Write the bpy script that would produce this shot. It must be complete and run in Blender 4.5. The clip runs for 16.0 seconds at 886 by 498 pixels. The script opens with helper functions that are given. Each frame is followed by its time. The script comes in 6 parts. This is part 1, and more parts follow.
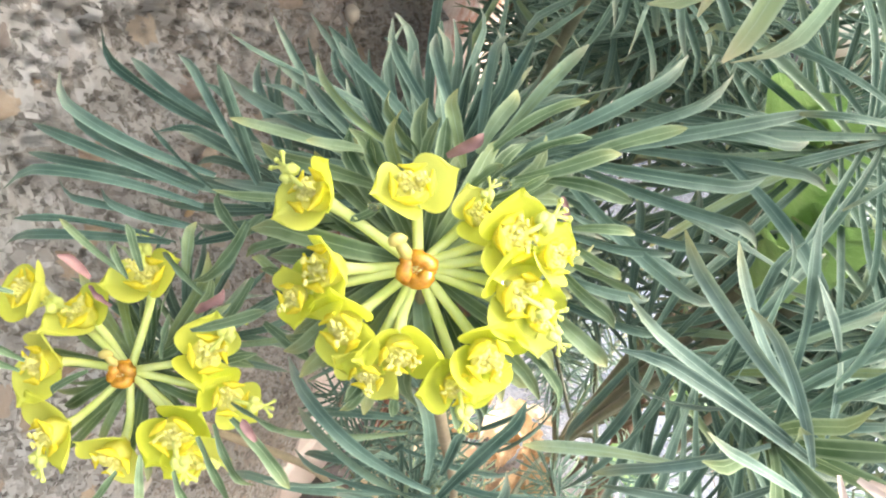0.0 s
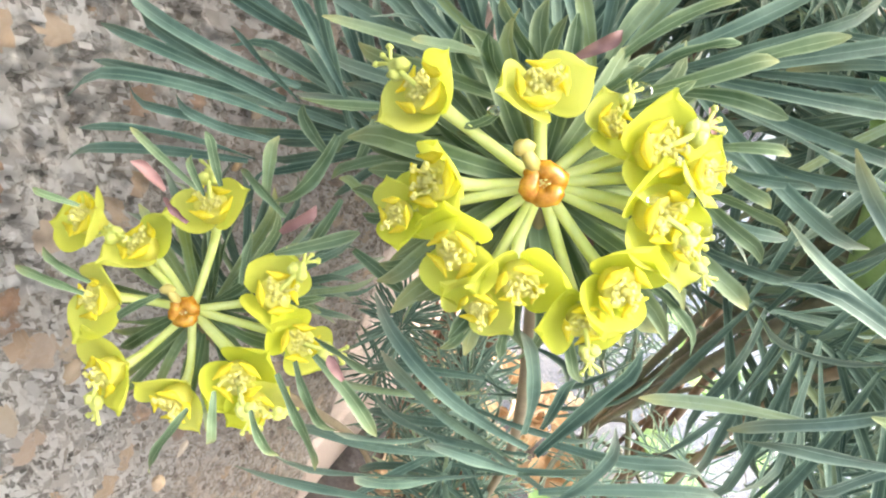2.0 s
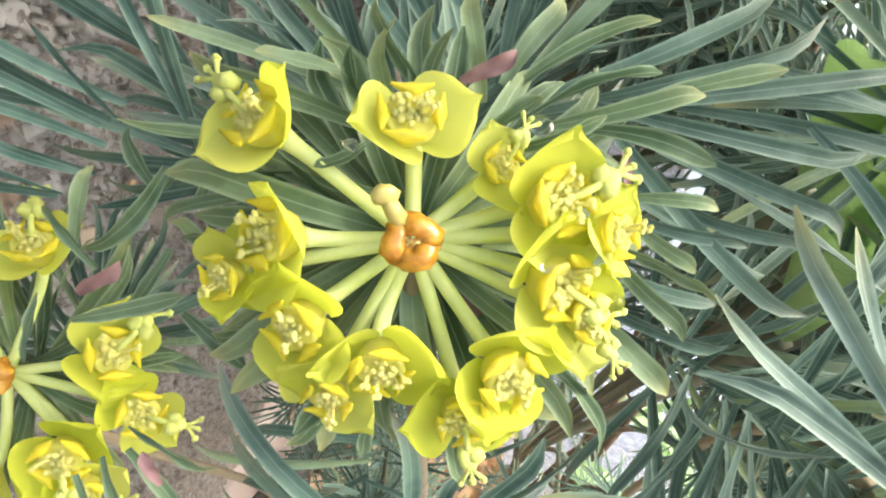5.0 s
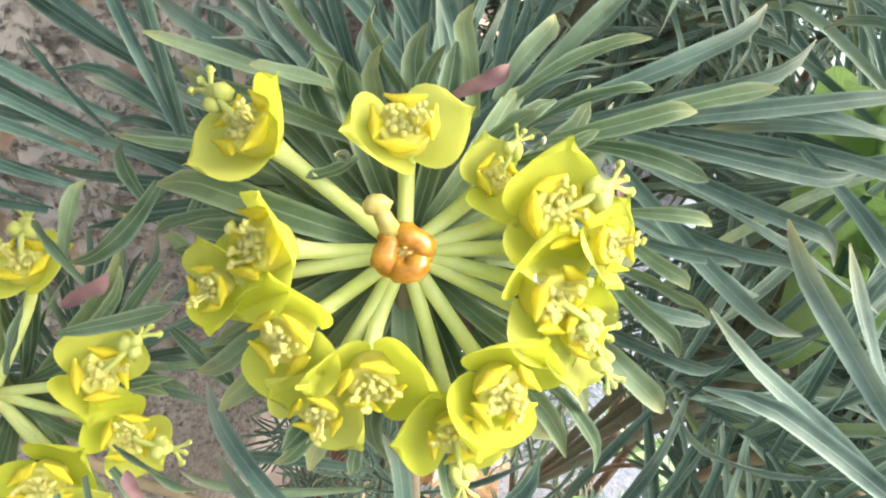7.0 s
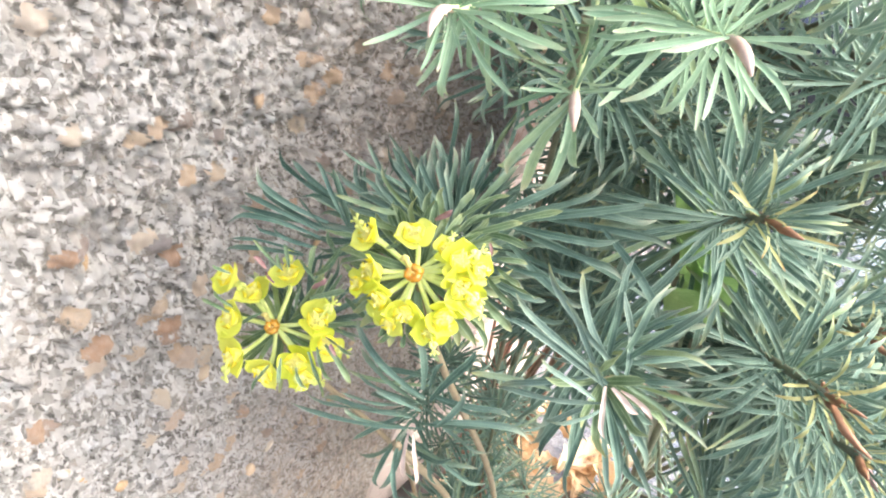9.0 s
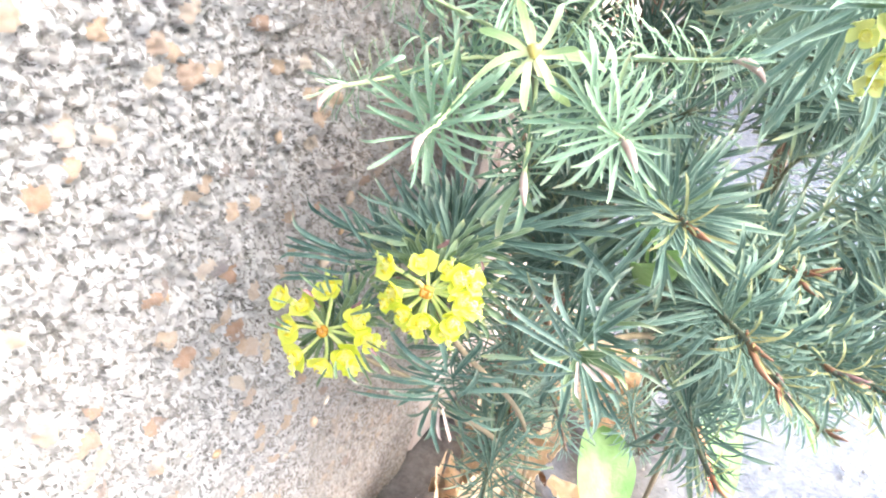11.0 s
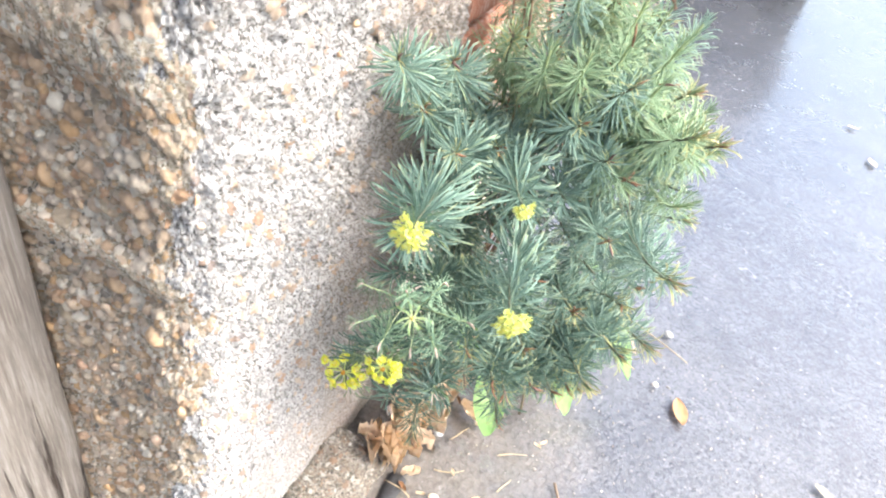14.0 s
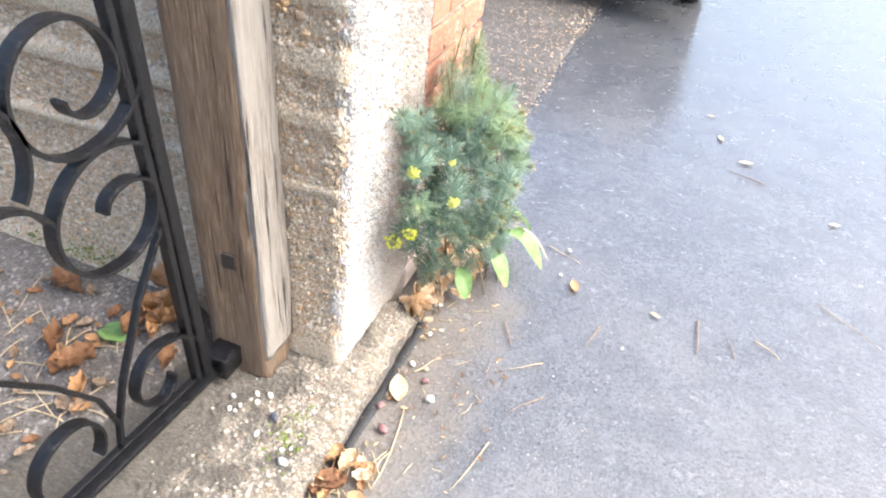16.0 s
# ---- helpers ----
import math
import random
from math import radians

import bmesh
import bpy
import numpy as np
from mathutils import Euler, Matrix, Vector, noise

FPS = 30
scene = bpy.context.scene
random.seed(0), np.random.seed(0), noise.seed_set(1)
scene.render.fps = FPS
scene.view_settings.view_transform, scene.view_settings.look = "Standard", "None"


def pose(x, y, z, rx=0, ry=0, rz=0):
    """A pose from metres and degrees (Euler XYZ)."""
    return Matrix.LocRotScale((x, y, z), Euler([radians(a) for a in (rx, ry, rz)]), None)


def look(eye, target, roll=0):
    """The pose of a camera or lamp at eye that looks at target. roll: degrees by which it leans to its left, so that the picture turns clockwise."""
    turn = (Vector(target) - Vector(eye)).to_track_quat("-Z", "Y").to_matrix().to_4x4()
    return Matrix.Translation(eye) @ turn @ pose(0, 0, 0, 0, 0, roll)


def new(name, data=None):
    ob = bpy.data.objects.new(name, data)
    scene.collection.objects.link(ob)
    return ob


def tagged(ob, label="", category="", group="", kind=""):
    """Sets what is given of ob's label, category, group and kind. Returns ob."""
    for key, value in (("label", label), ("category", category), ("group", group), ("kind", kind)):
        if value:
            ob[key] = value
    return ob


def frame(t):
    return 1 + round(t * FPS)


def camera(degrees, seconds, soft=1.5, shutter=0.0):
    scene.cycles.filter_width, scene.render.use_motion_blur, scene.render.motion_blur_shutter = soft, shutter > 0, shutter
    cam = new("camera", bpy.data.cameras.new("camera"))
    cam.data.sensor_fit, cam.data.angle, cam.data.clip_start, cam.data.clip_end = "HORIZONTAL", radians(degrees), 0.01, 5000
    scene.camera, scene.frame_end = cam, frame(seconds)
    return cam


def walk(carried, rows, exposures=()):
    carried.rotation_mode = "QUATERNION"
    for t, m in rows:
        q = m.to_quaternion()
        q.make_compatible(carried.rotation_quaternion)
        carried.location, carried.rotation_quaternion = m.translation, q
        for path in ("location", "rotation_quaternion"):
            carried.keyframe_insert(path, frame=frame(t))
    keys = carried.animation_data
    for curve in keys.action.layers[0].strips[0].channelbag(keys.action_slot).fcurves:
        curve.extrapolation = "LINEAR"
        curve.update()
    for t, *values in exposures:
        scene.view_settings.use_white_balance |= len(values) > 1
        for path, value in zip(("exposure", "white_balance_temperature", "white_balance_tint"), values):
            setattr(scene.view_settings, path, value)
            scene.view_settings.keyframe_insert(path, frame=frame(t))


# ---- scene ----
cam = camera(66.37, 16.0, 2.05)
PATH = [
    (0, look((0.0972, 0.0525, 0.3867), (0.0803, 0.1425, 0.3466), 21.21)),
    (0.5, look((0.0948, 0.0504, 0.3816), (0.0771, 0.1392, 0.3390), 21.16)),
    (1, look((0.0953, 0.0511, 0.3815), (0.0769, 0.1397, 0.3389), 21.28)),
    (1.5, look((0.0959, 0.0525, 0.3786), (0.0772, 0.1408, 0.3355), 21.69)),
    (2, look((0.0908, 0.0555, 0.3753), (0.0719, 0.1437, 0.3321), 22.30)),
    (2.5, look((0.0907, 0.0597, 0.3757), (0.0716, 0.1495, 0.3361), 22.78)),
    (3, look((0.0895, 0.0632, 0.3750), (0.0700, 0.1547, 0.3395), 22.59)),
    (3.5, look((0.0942, 0.0678, 0.3739), (0.0774, 0.1605, 0.3404), 22.83)),
    (4, look((0.0930, 0.0700, 0.3768), (0.0805, 0.1624, 0.3405), 24.44)),
    (4.5, look((0.0922, 0.0698, 0.3760), (0.0800, 0.1617, 0.3385), 24.98)),
    (7, look((0.0931, 0.0698, 0.3738), (0.0789, 0.1632, 0.3409), 24.92)),
    (7.5, look((0.0930, 0.0699, 0.3737), (0.0807, 0.1649, 0.3452), 24.95)),
    (8, look((0.0986, 0.0578, 0.3791), (0.0782, 0.1507, 0.3480), 23.62)),
    (8.5, look((0.1140, 0.0325, 0.3961), (0.0829, 0.1194, 0.3577), 21.24)),
    (9, look((0.1339, -0.0007, 0.4182), (0.0991, 0.0840, 0.3780), 20.24)),
    (9.2, look((0.1350, -0.0036, 0.4210), (0.1003, 0.0812, 0.3809), 19.96)),
    (11.5, look((0.1452, -0.0466, 0.5003), (0.1143, 0.0306, 0.4448), 11.81)),
    (12, look((0.1646, -0.1090, 0.5712), (0.1354, -0.0329, 0.5131), 12.35)),
    (12.5, look((0.1645, -0.1259, 0.6050), (0.1373, -0.0507, 0.5449), 12.70)),
    (13, look((0.1745, -0.1478, 0.6497), (0.1525, -0.0720, 0.5882), 16.10)),
    (13.5, look((0.1687, -0.1681, 0.6917), (0.1478, -0.0930, 0.6290), 16.20)),
    (14, look((0.1907, -0.2105, 0.7576), (0.1704, -0.1354, 0.6948), 16.01)),
    (14.5, look((0.2179, -0.2476, 0.8311), (0.1977, -0.1725, 0.7681), 15.22)),
    (15, look((0.3118, -0.3695, 0.9279), (0.2921, -0.2942, 0.8650), 14.93)),
    (15.5, look((0.4231, -0.6082, 1.0516), (0.4014, -0.5337, 0.9886), 11.27)),
    (16, look((0.4414, -0.9187, 1.1120), (0.4197, -0.8404, 1.0537), 8.05)),
]
EXPO = [(0.0, 2.52, 6500, 6), (1.5, 2.54, 6450, 6), (3.5, 2.38, 6500, 6), (7.0, 2.30, 6500, 6), (8.0, 2.3, 6450, 7), (8.5, 2.38, 6400, 8), (9.0, 2.52, 6250, 9), (11.5, 2.75, 5950, 9), (12.5, 2.52, 5950, 9), (14.5, 2.01, 6100, 8), (16.0, 1.97, 6150, 8)]
walk(cam, PATH, EXPO)

# ---- world and light: an overcast day, brightest over the drive ----
world = bpy.data.worlds.new("overcast_sky")
scene.world = world
world.use_nodes = True
wn, wl = world.node_tree.nodes, world.node_tree.links
sky = wn.new("ShaderNodeTexSky")
sky.sky_type, sky.sun_disc = "NISHITA", False
sky.sun_elevation, sky.sun_rotation = radians(50), radians(82)
sky.dust_density, sky.air_density = 7.0, 1.0
wn["Background"].inputs["Strength"].default_value = 0.15
wl.new(sky.outputs[0], wn["Background"].inputs[0])
sun = new("sun", bpy.data.lights.new("sun", "SUN"))
sun.data.energy, sun.data.angle, sun.data.color = 0.95, radians(40), (0.97, 0.985, 1.0)
sun.matrix_world = look((2.85, 0.4, 3.5), (0, 0, 0))


# ---- materials ----
class Mat:
    """A procedural material, built node by node."""

    def __init__(self, name, rough=0.6, metal=0.0, spec=0.5):
        self.m = bpy.data.materials.new(name)
        self.m.use_nodes = True
        self.n, self.l = self.m.node_tree.nodes, self.m.node_tree.links
        self.b = self.n["Principled BSDF"]
        self.b.inputs["Roughness"].default_value = rough
        self.b.inputs["Metallic"].default_value = metal
        self.b.inputs["Specular IOR Level"].default_value = spec
        self.co = self.n.new("ShaderNodeTexCoord").outputs["Object"]

    def put(self, a, b):
        self.l.new(a, b)

    def noise(self, scale, detail=4, rough=0.6, co=None):
        t = self.n.new("ShaderNodeTexNoise")
        t.inputs["Scale"].default_value, t.inputs["Detail"].default_value, t.inputs["Roughness"].default_value = scale, detail, rough
        self.put(co or self.co, t.inputs["Vector"])
        return t.outputs["Fac"]

    def cells(self, scale, out="Distance", co=None):
        t = self.n.new("ShaderNodeTexVoronoi")
        t.inputs["Scale"].default_value = scale
        self.put(co or self.co, t.inputs["Vector"])
        return t.outputs[out]

    def stretch(self, x, y, z):
        t = self.n.new("ShaderNodeMapping")
        t.inputs["Scale"].default_value = (x, y, z)
        self.put(self.co, t.inputs["Vector"])
        return t.outputs["Vector"]

    def warped(self, amount, scale):
        """Object coordinates shaken by noise, so that cells get ragged rims."""
        t, w = self.n.new("ShaderNodeTexNoise"), self.n.new("ShaderNodeMix")
        t.inputs["Scale"].default_value, w.data_type = scale, "VECTOR"
        w.inputs["Factor"].default_value = amount
        self.put(self.co, t.inputs["Vector"])
        self.put(self.co, w.inputs["A"])
        self.put(t.outputs["Color"], w.inputs["B"])
        return w.outputs["Result"]

    def ramp(self, fac, *stops):
        t = self.n.new("ShaderNodeValToRGB")
        while len(t.color_ramp.elements) < len(stops):
            t.color_ramp.elements.new(0.5)
        for e, (p, c) in zip(t.color_ramp.elements, stops):
            e.position, e.color = p, (*c, 1) if len(c) == 3 else c
        self.put(fac, t.inputs["Fac"])
        return t.outputs["Color"]

    def mix(self, fac, a, b, blend="MIX"):
        t = self.n.new("ShaderNodeMix")
        t.data_type, t.blend_type = "RGBA", blend
        for sock, v in ((t.inputs["Factor"], fac), (t.inputs["A"], a), (t.inputs["B"], b)):
            if isinstance(v, (int, float)):
                sock.default_value = v
            elif isinstance(v, tuple):
                sock.default_value = (*v, 1)
            else:
                self.put(v, sock)
        return t.outputs["Result"]

    def math(self, op, a, b=0.0):
        t = self.n.new("ShaderNodeMath")
        t.operation = op
        for sock, v in zip(t.inputs, (a, b)):
            if isinstance(v, (int, float)):
                sock.default_value = v
            else:
                self.put(v, sock)
        return t.outputs[0]

    def uv(self):
        t = self.n.new("ShaderNodeTexCoord")
        s = self.n.new("ShaderNodeSeparateXYZ")
        self.put(t.outputs["UV"], s.inputs[0])
        return s.outputs[0], s.outputs[1]

    def object_random(self):
        return self.n.new("ShaderNodeObjectInfo").outputs["Random"]

    def island(self):
        return self.n.new("ShaderNodeNewGeometry").outputs["Random Per Island"]

    def color(self, c):
        if isinstance(c, tuple):
            self.b.inputs["Base Color"].default_value = (*c, 1)
        else:
            self.put(c, self.b.inputs["Base Color"])
        return self

    def rough(self, r):
        self.put(r, self.b.inputs["Roughness"])
        return self

    def bump(self, height, dist=0.001, strength=1.0):
        t = self.n.new("ShaderNodeBump")
        t.inputs["Distance"].default_value, t.inputs["Strength"].default_value = dist, strength
        self.put(height, t.inputs["Height"])
        self.put(t.outputs[0], self.b.inputs["Normal"])
        return self

    def translucent(self, colour, share):
        out = self.n["Material Output"]
        t, m = self.n.new("ShaderNodeBsdfTranslucent"), self.n.new("ShaderNodeMixShader")
        self.put(colour, t.inputs[0])
        m.inputs[0].default_value = share
        self.put(self.b.outputs[0], m.inputs[1])
        self.put(t.outputs[0], m.inputs[2])
        self.put(m.outputs[0], out.inputs["Surface"])
        return self


def leaf_material(name, deep, mid, pale, tipc, rnd, heart=None):
    """Narrow spurge leaf: waxy bloom, pale midrib and margin, tip that yellows. UV: u across, v along."""
    m = Mat(name, rough=0.55, spec=0.22)
    u, v = m.uv()
    r = m.object_random() if rnd == "object" else m.island()
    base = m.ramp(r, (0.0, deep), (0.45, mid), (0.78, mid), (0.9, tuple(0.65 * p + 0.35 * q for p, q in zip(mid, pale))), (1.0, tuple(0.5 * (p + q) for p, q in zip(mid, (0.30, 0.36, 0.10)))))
    cloud = m.noise(160.0, 3)
    base = m.mix(m.ramp(cloud, (0.40, (0, 0, 0)), (0.62, (0.24, 0.24, 0.24))), base, pale)
    base = m.mix(m.ramp(m.noise(420.0, 4, 0.7), (0.52, (0, 0, 0)), (0.66, (0.30, 0.30, 0.30))), base, deep)
    off = m.math("ABSOLUTE", m.math("SUBTRACT", u, 0.5))
    rib = m.math("LESS_THAN", off, 0.035)
    edge = m.ramp(off, (0.32, (0, 0, 0)), (0.47, (1, 1, 1)))
    base = m.mix(m.math("MULTIPLY", rib, 0.4), base, pale)
    base = m.mix(m.math("MULTIPLY", edge, 0.6), base, pale)
    tip = m.math("MULTIPLY", m.math("POWER", v, 9.0), m.math("MULTIPLY", r, 0.7))
    base = m.mix(tip, base, tipc)
    if heart:  # paler towards the base of the leaf
        base = m.mix(m.math("POWER", m.math("SUBTRACT", 1.0, v), 2.2), base, heart)
    m.color(base).bump(m.noise(900.0, 2), 0.00008)
    return m.translucent(base, 0.20).m


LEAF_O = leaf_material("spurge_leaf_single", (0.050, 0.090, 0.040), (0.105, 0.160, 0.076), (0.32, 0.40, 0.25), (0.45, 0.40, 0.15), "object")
# bluish back leaves, darkened: shade behind the heads is put into the colour
LEAF_BLUE_SHADE = leaf_material("spurge_leaf_blue_shaded", (0.031, 0.064, 0.046), (0.067, 0.118, 0.090), (0.21, 0.30, 0.225), (0.45, 0.42, 0.30), "object")
# the dome leaf darkened: shade inside the plant is put into the colour
LEAF_SHADE = leaf_material("spurge_leaf_shaded", (0.034, 0.072, 0.050), (0.078, 0.140, 0.104), (0.27, 0.36, 0.28), (0.45, 0.40, 0.15), "island")
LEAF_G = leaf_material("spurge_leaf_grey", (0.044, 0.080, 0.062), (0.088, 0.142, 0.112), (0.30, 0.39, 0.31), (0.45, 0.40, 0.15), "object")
LEAF = leaf_material("spurge_leaf", (0.070, 0.136, 0.100), (0.158, 0.258, 0.204), (0.36, 0.46, 0.36), (0.45, 0.40, 0.15), "island")
LEAF_Y = leaf_material("spurge_leaf_yellowing", (0.105, 0.185, 0.092), (0.20, 0.295, 0.168), (0.34, 0.42, 0.26), (0.40, 0.24, 0.10), "island")
LEAF_T = leaf_material("spurge_leaf_tip", (0.20, 0.27, 0.11), (0.34, 0.35, 0.14), (0.46, 0.40, 0.22), (0.38, 0.14, 0.07), "island")
LEAF_STAR = leaf_material("spurge_leaf_star", (0.16, 0.28, 0.10), (0.24, 0.38, 0.15), (0.42, 0.52, 0.28), (0.5, 0.55, 0.25), "island", (0.78, 0.78, 0.42))
LEAF_PO = leaf_material("spurge_leaf_pale_single", (0.12, 0.22, 0.13), (0.20, 0.31, 0.19), (0.36, 0.46, 0.32), (0.6, 0.52, 0.36), "object")
LEAF_P = leaf_material("spurge_leaf_pale", (0.12, 0.22, 0.13), (0.20, 0.31, 0.19), (0.36, 0.46, 0.32), (0.6, 0.52, 0.36), "island")


def plain(name, c1, c2, rough=0.6, scale=60.0, bump=0.0004, spec=0.5, rnd=None, trans=0.0, metal=0.0):
    m = Mat(name, rough, metal, spec)
    f = m.noise(scale, 5)
    if rnd:
        f = m.math("ADD", m.math("MULTIPLY", f, 0.5), m.math("MULTIPLY", m.object_random() if rnd == "object" else m.island(), 0.5))
    c = m.ramp(f, (0.3, c1), (0.7, c2))
    m.color(c)
    if bump:
        m.bump(m.noise(scale * 4, 4), bump)
    if trans:
        m.translucent(c, trans)
    return m.m


PINK_PALE = plain("pale_pinkish_withered_tip", (0.40, 0.28, 0.22), (0.58, 0.47, 0.40), 0.6, 250, 0.0001, trans=0.2)
STEM = plain("spurge_stem", (0.085, 0.095, 0.055), (0.15, 0.155, 0.095), 0.55, 200, 0.0001)
STEM_PALE = plain("spurge_stem_pale", (0.30, 0.37, 0.17), (0.42, 0.47, 0.25), 0.55, 200, 0.0001)
STEM_RED = plain("spurge_stem_reddish", (0.17, 0.13, 0.075), (0.25, 0.20, 0.12), 0.55, 200, 0.0001)
STEM_PINK = plain("spurge_stem_pinkish", (0.26, 0.12, 0.08), (0.44, 0.25, 0.17), 0.6, 150, 0.0002)
STEM_OLD = plain("spurge_stem_woody", (0.10, 0.062, 0.038), (0.19, 0.125, 0.080), 0.7, 150, 0.0003)
RAY = plain("umbel_ray", (0.60, 0.67, 0.20), (0.74, 0.78, 0.34), 0.5, 300, 0.00005, trans=0.2)
BRACT = plain("yellow_green_bract", (0.80, 0.85, 0.085), (0.91, 0.93, 0.21), 0.4, 350, 0.00006, rnd="object", trans=0.5)
# as BRACT but paler: brighter sky light on the upper heads, put into colour
BRACT_LIT = plain("pale_lit_bract", (0.85, 0.87, 0.24), (0.92, 0.93, 0.40), 0.45, 350, 0.00006, rnd="object", trans=0.5)
GLAND = plain("orange_yellow_gland", (0.90, 0.76, 0.03), (0.94, 0.86, 0.10), 0.18, 500, 0.00005, trans=0.4)
PALE = plain("pale_cyathium", (0.92, 0.84, 0.16), (0.95, 0.93, 0.46), 0.12, 500, 0.00005, trans=0.4)
BUD = plain("pale_peach_bud", (0.46, 0.37, 0.09), (0.58, 0.49, 0.16), 0.35, 400, 0.0001, trans=0.2)
HUB = plain("orange_brown_hub", (0.42, 0.14, 0.006), (0.80, 0.44, 0.05), 0.06, 900, 0.00004, spec=0.8, trans=0.3)
PINK = plain("pinkish_withered_leaf", (0.15, 0.072, 0.070), (0.24, 0.135, 0.120), 0.6, 200, 0.0001)
BROWN = plain("brown_curled_leaf", (0.13, 0.05, 0.025), (0.33, 0.17, 0.09), 0.6, 200, 0.0001)
DEAD = plain("dead_leaf_tan", (0.56, 0.38, 0.21), (0.84, 0.68, 0.49), 0.75, 150, 0.0006, rnd="object", trans=0.3)
STRAW = plain("straw", (0.34, 0.25, 0.14), (0.50, 0.41, 0.27), 0.7, 120, 0.0002)
TWIG = plain("twig", (0.12, 0.08, 0.05), (0.30, 0.22, 0.15), 0.8, 120, 0.0003)
DEAD_BROWN = plain("dead_leaf_orange_brown", (0.20, 0.095, 0.045), (0.46, 0.26, 0.12), 0.7, 90, 0.0004, rnd="object", trans=0.15)
DOCK = plain("bright_green_leaf", (0.14, 0.27, 0.070), (0.27, 0.41, 0.15), 0.45, 60, 0.0009, trans=0.3)
DOCK_RED = plain("reddened_leaf", (0.45, 0.06, 0.03), (0.55, 0.16, 0.06), 0.5, 60, 0.0002)
IRON = plain("black_painted_iron", (0.004, 0.004, 0.005), (0.010, 0.010, 0.011), 0.16, 60, 0.0022, spec=0.28)
MORTISE_SHADE = plain("mortise_shade_dark", (0.02, 0.014, 0.01), (0.05, 0.035, 0.025), 0.9, 150, 0.0006)
MOSS = plain("moss", (0.09, 0.13, 0.02), (0.20, 0.24, 0.05), 0.9, 400, 0.001)


def pebble_material(name, stops, rnd="island"):
    m = Mat(name, 0.5, spec=0.45)
    r = m.island() if rnd == "island" else m.object_random()
    c = m.ramp(r, *stops)
    n = m.noise(260.0, 5, 0.7)
    m.color(m.mix(m.math("MULTIPLY", n, 0.3), c, (0.62, 0.56, 0.47)))
    m.rough(m.math("ADD", m.math("MULTIPLY", n, 0.4), 0.25))
    return m.bump(m.noise(700.0, 4), 0.0003).m


STONES = ((0.0, (0.52, 0.43, 0.31)), (0.18, (0.50, 0.29, 0.11)), (0.36, (0.58, 0.51, 0.41)), (0.50, (0.38, 0.17, 0.06)), (0.64, (0.46, 0.35, 0.22)), (0.78, (0.16, 0.125, 0.11)), (0.9, (0.48, 0.30, 0.13)), (1.0, (0.06, 0.06, 0.07)))
STONE = pebble_material("flint_pebble", STONES)
STONE_O = pebble_material("flint_pebble_single", STONES, "object")
STONE_PALE = pebble_material("pale_pebble", ((0.0, (0.52, 0.49, 0.43)), (0.5, (0.42, 0.38, 0.32)), (0.8, (0.40, 0.31, 0.21)), (0.93, (0.40, 0.28, 0.17)), (1.0, (0.16, 0.15, 0.15))))
GRIT = pebble_material("mixed_grit", ((0.0, (0.05, 0.05, 0.055)), (0.35, (0.10, 0.095, 0.09)), (0.55, (0.20, 0.17, 0.14)), (0.75, (0.34, 0.30, 0.25)), (0.9, (0.16, 0.10, 0.08)), (1.0, (0.5, 0.47, 0.42))))
DROP = Mat("water_drop", 0.02, spec=0.5)
DROP.b.inputs["Transmission Weight"].default_value, DROP.b.inputs["IOR"].default_value = 1.0, 1.33
DROP = DROP.m
OVARY = plain("pale_green_ovary", (0.64, 0.72, 0.16), (0.80, 0.80, 0.24), 0.4, 400, 0.00005, trans=0.2)
BELL = plain("pale_cream_cyathium_bell", (0.92, 0.86, 0.14), (0.94, 0.91, 0.30), 0.3, 300, 0.00005, trans=0.5)
WHITE_STONE = plain("white_stone", (0.42, 0.40, 0.36), (0.66, 0.64, 0.59), 0.5, 150, 0.0004)


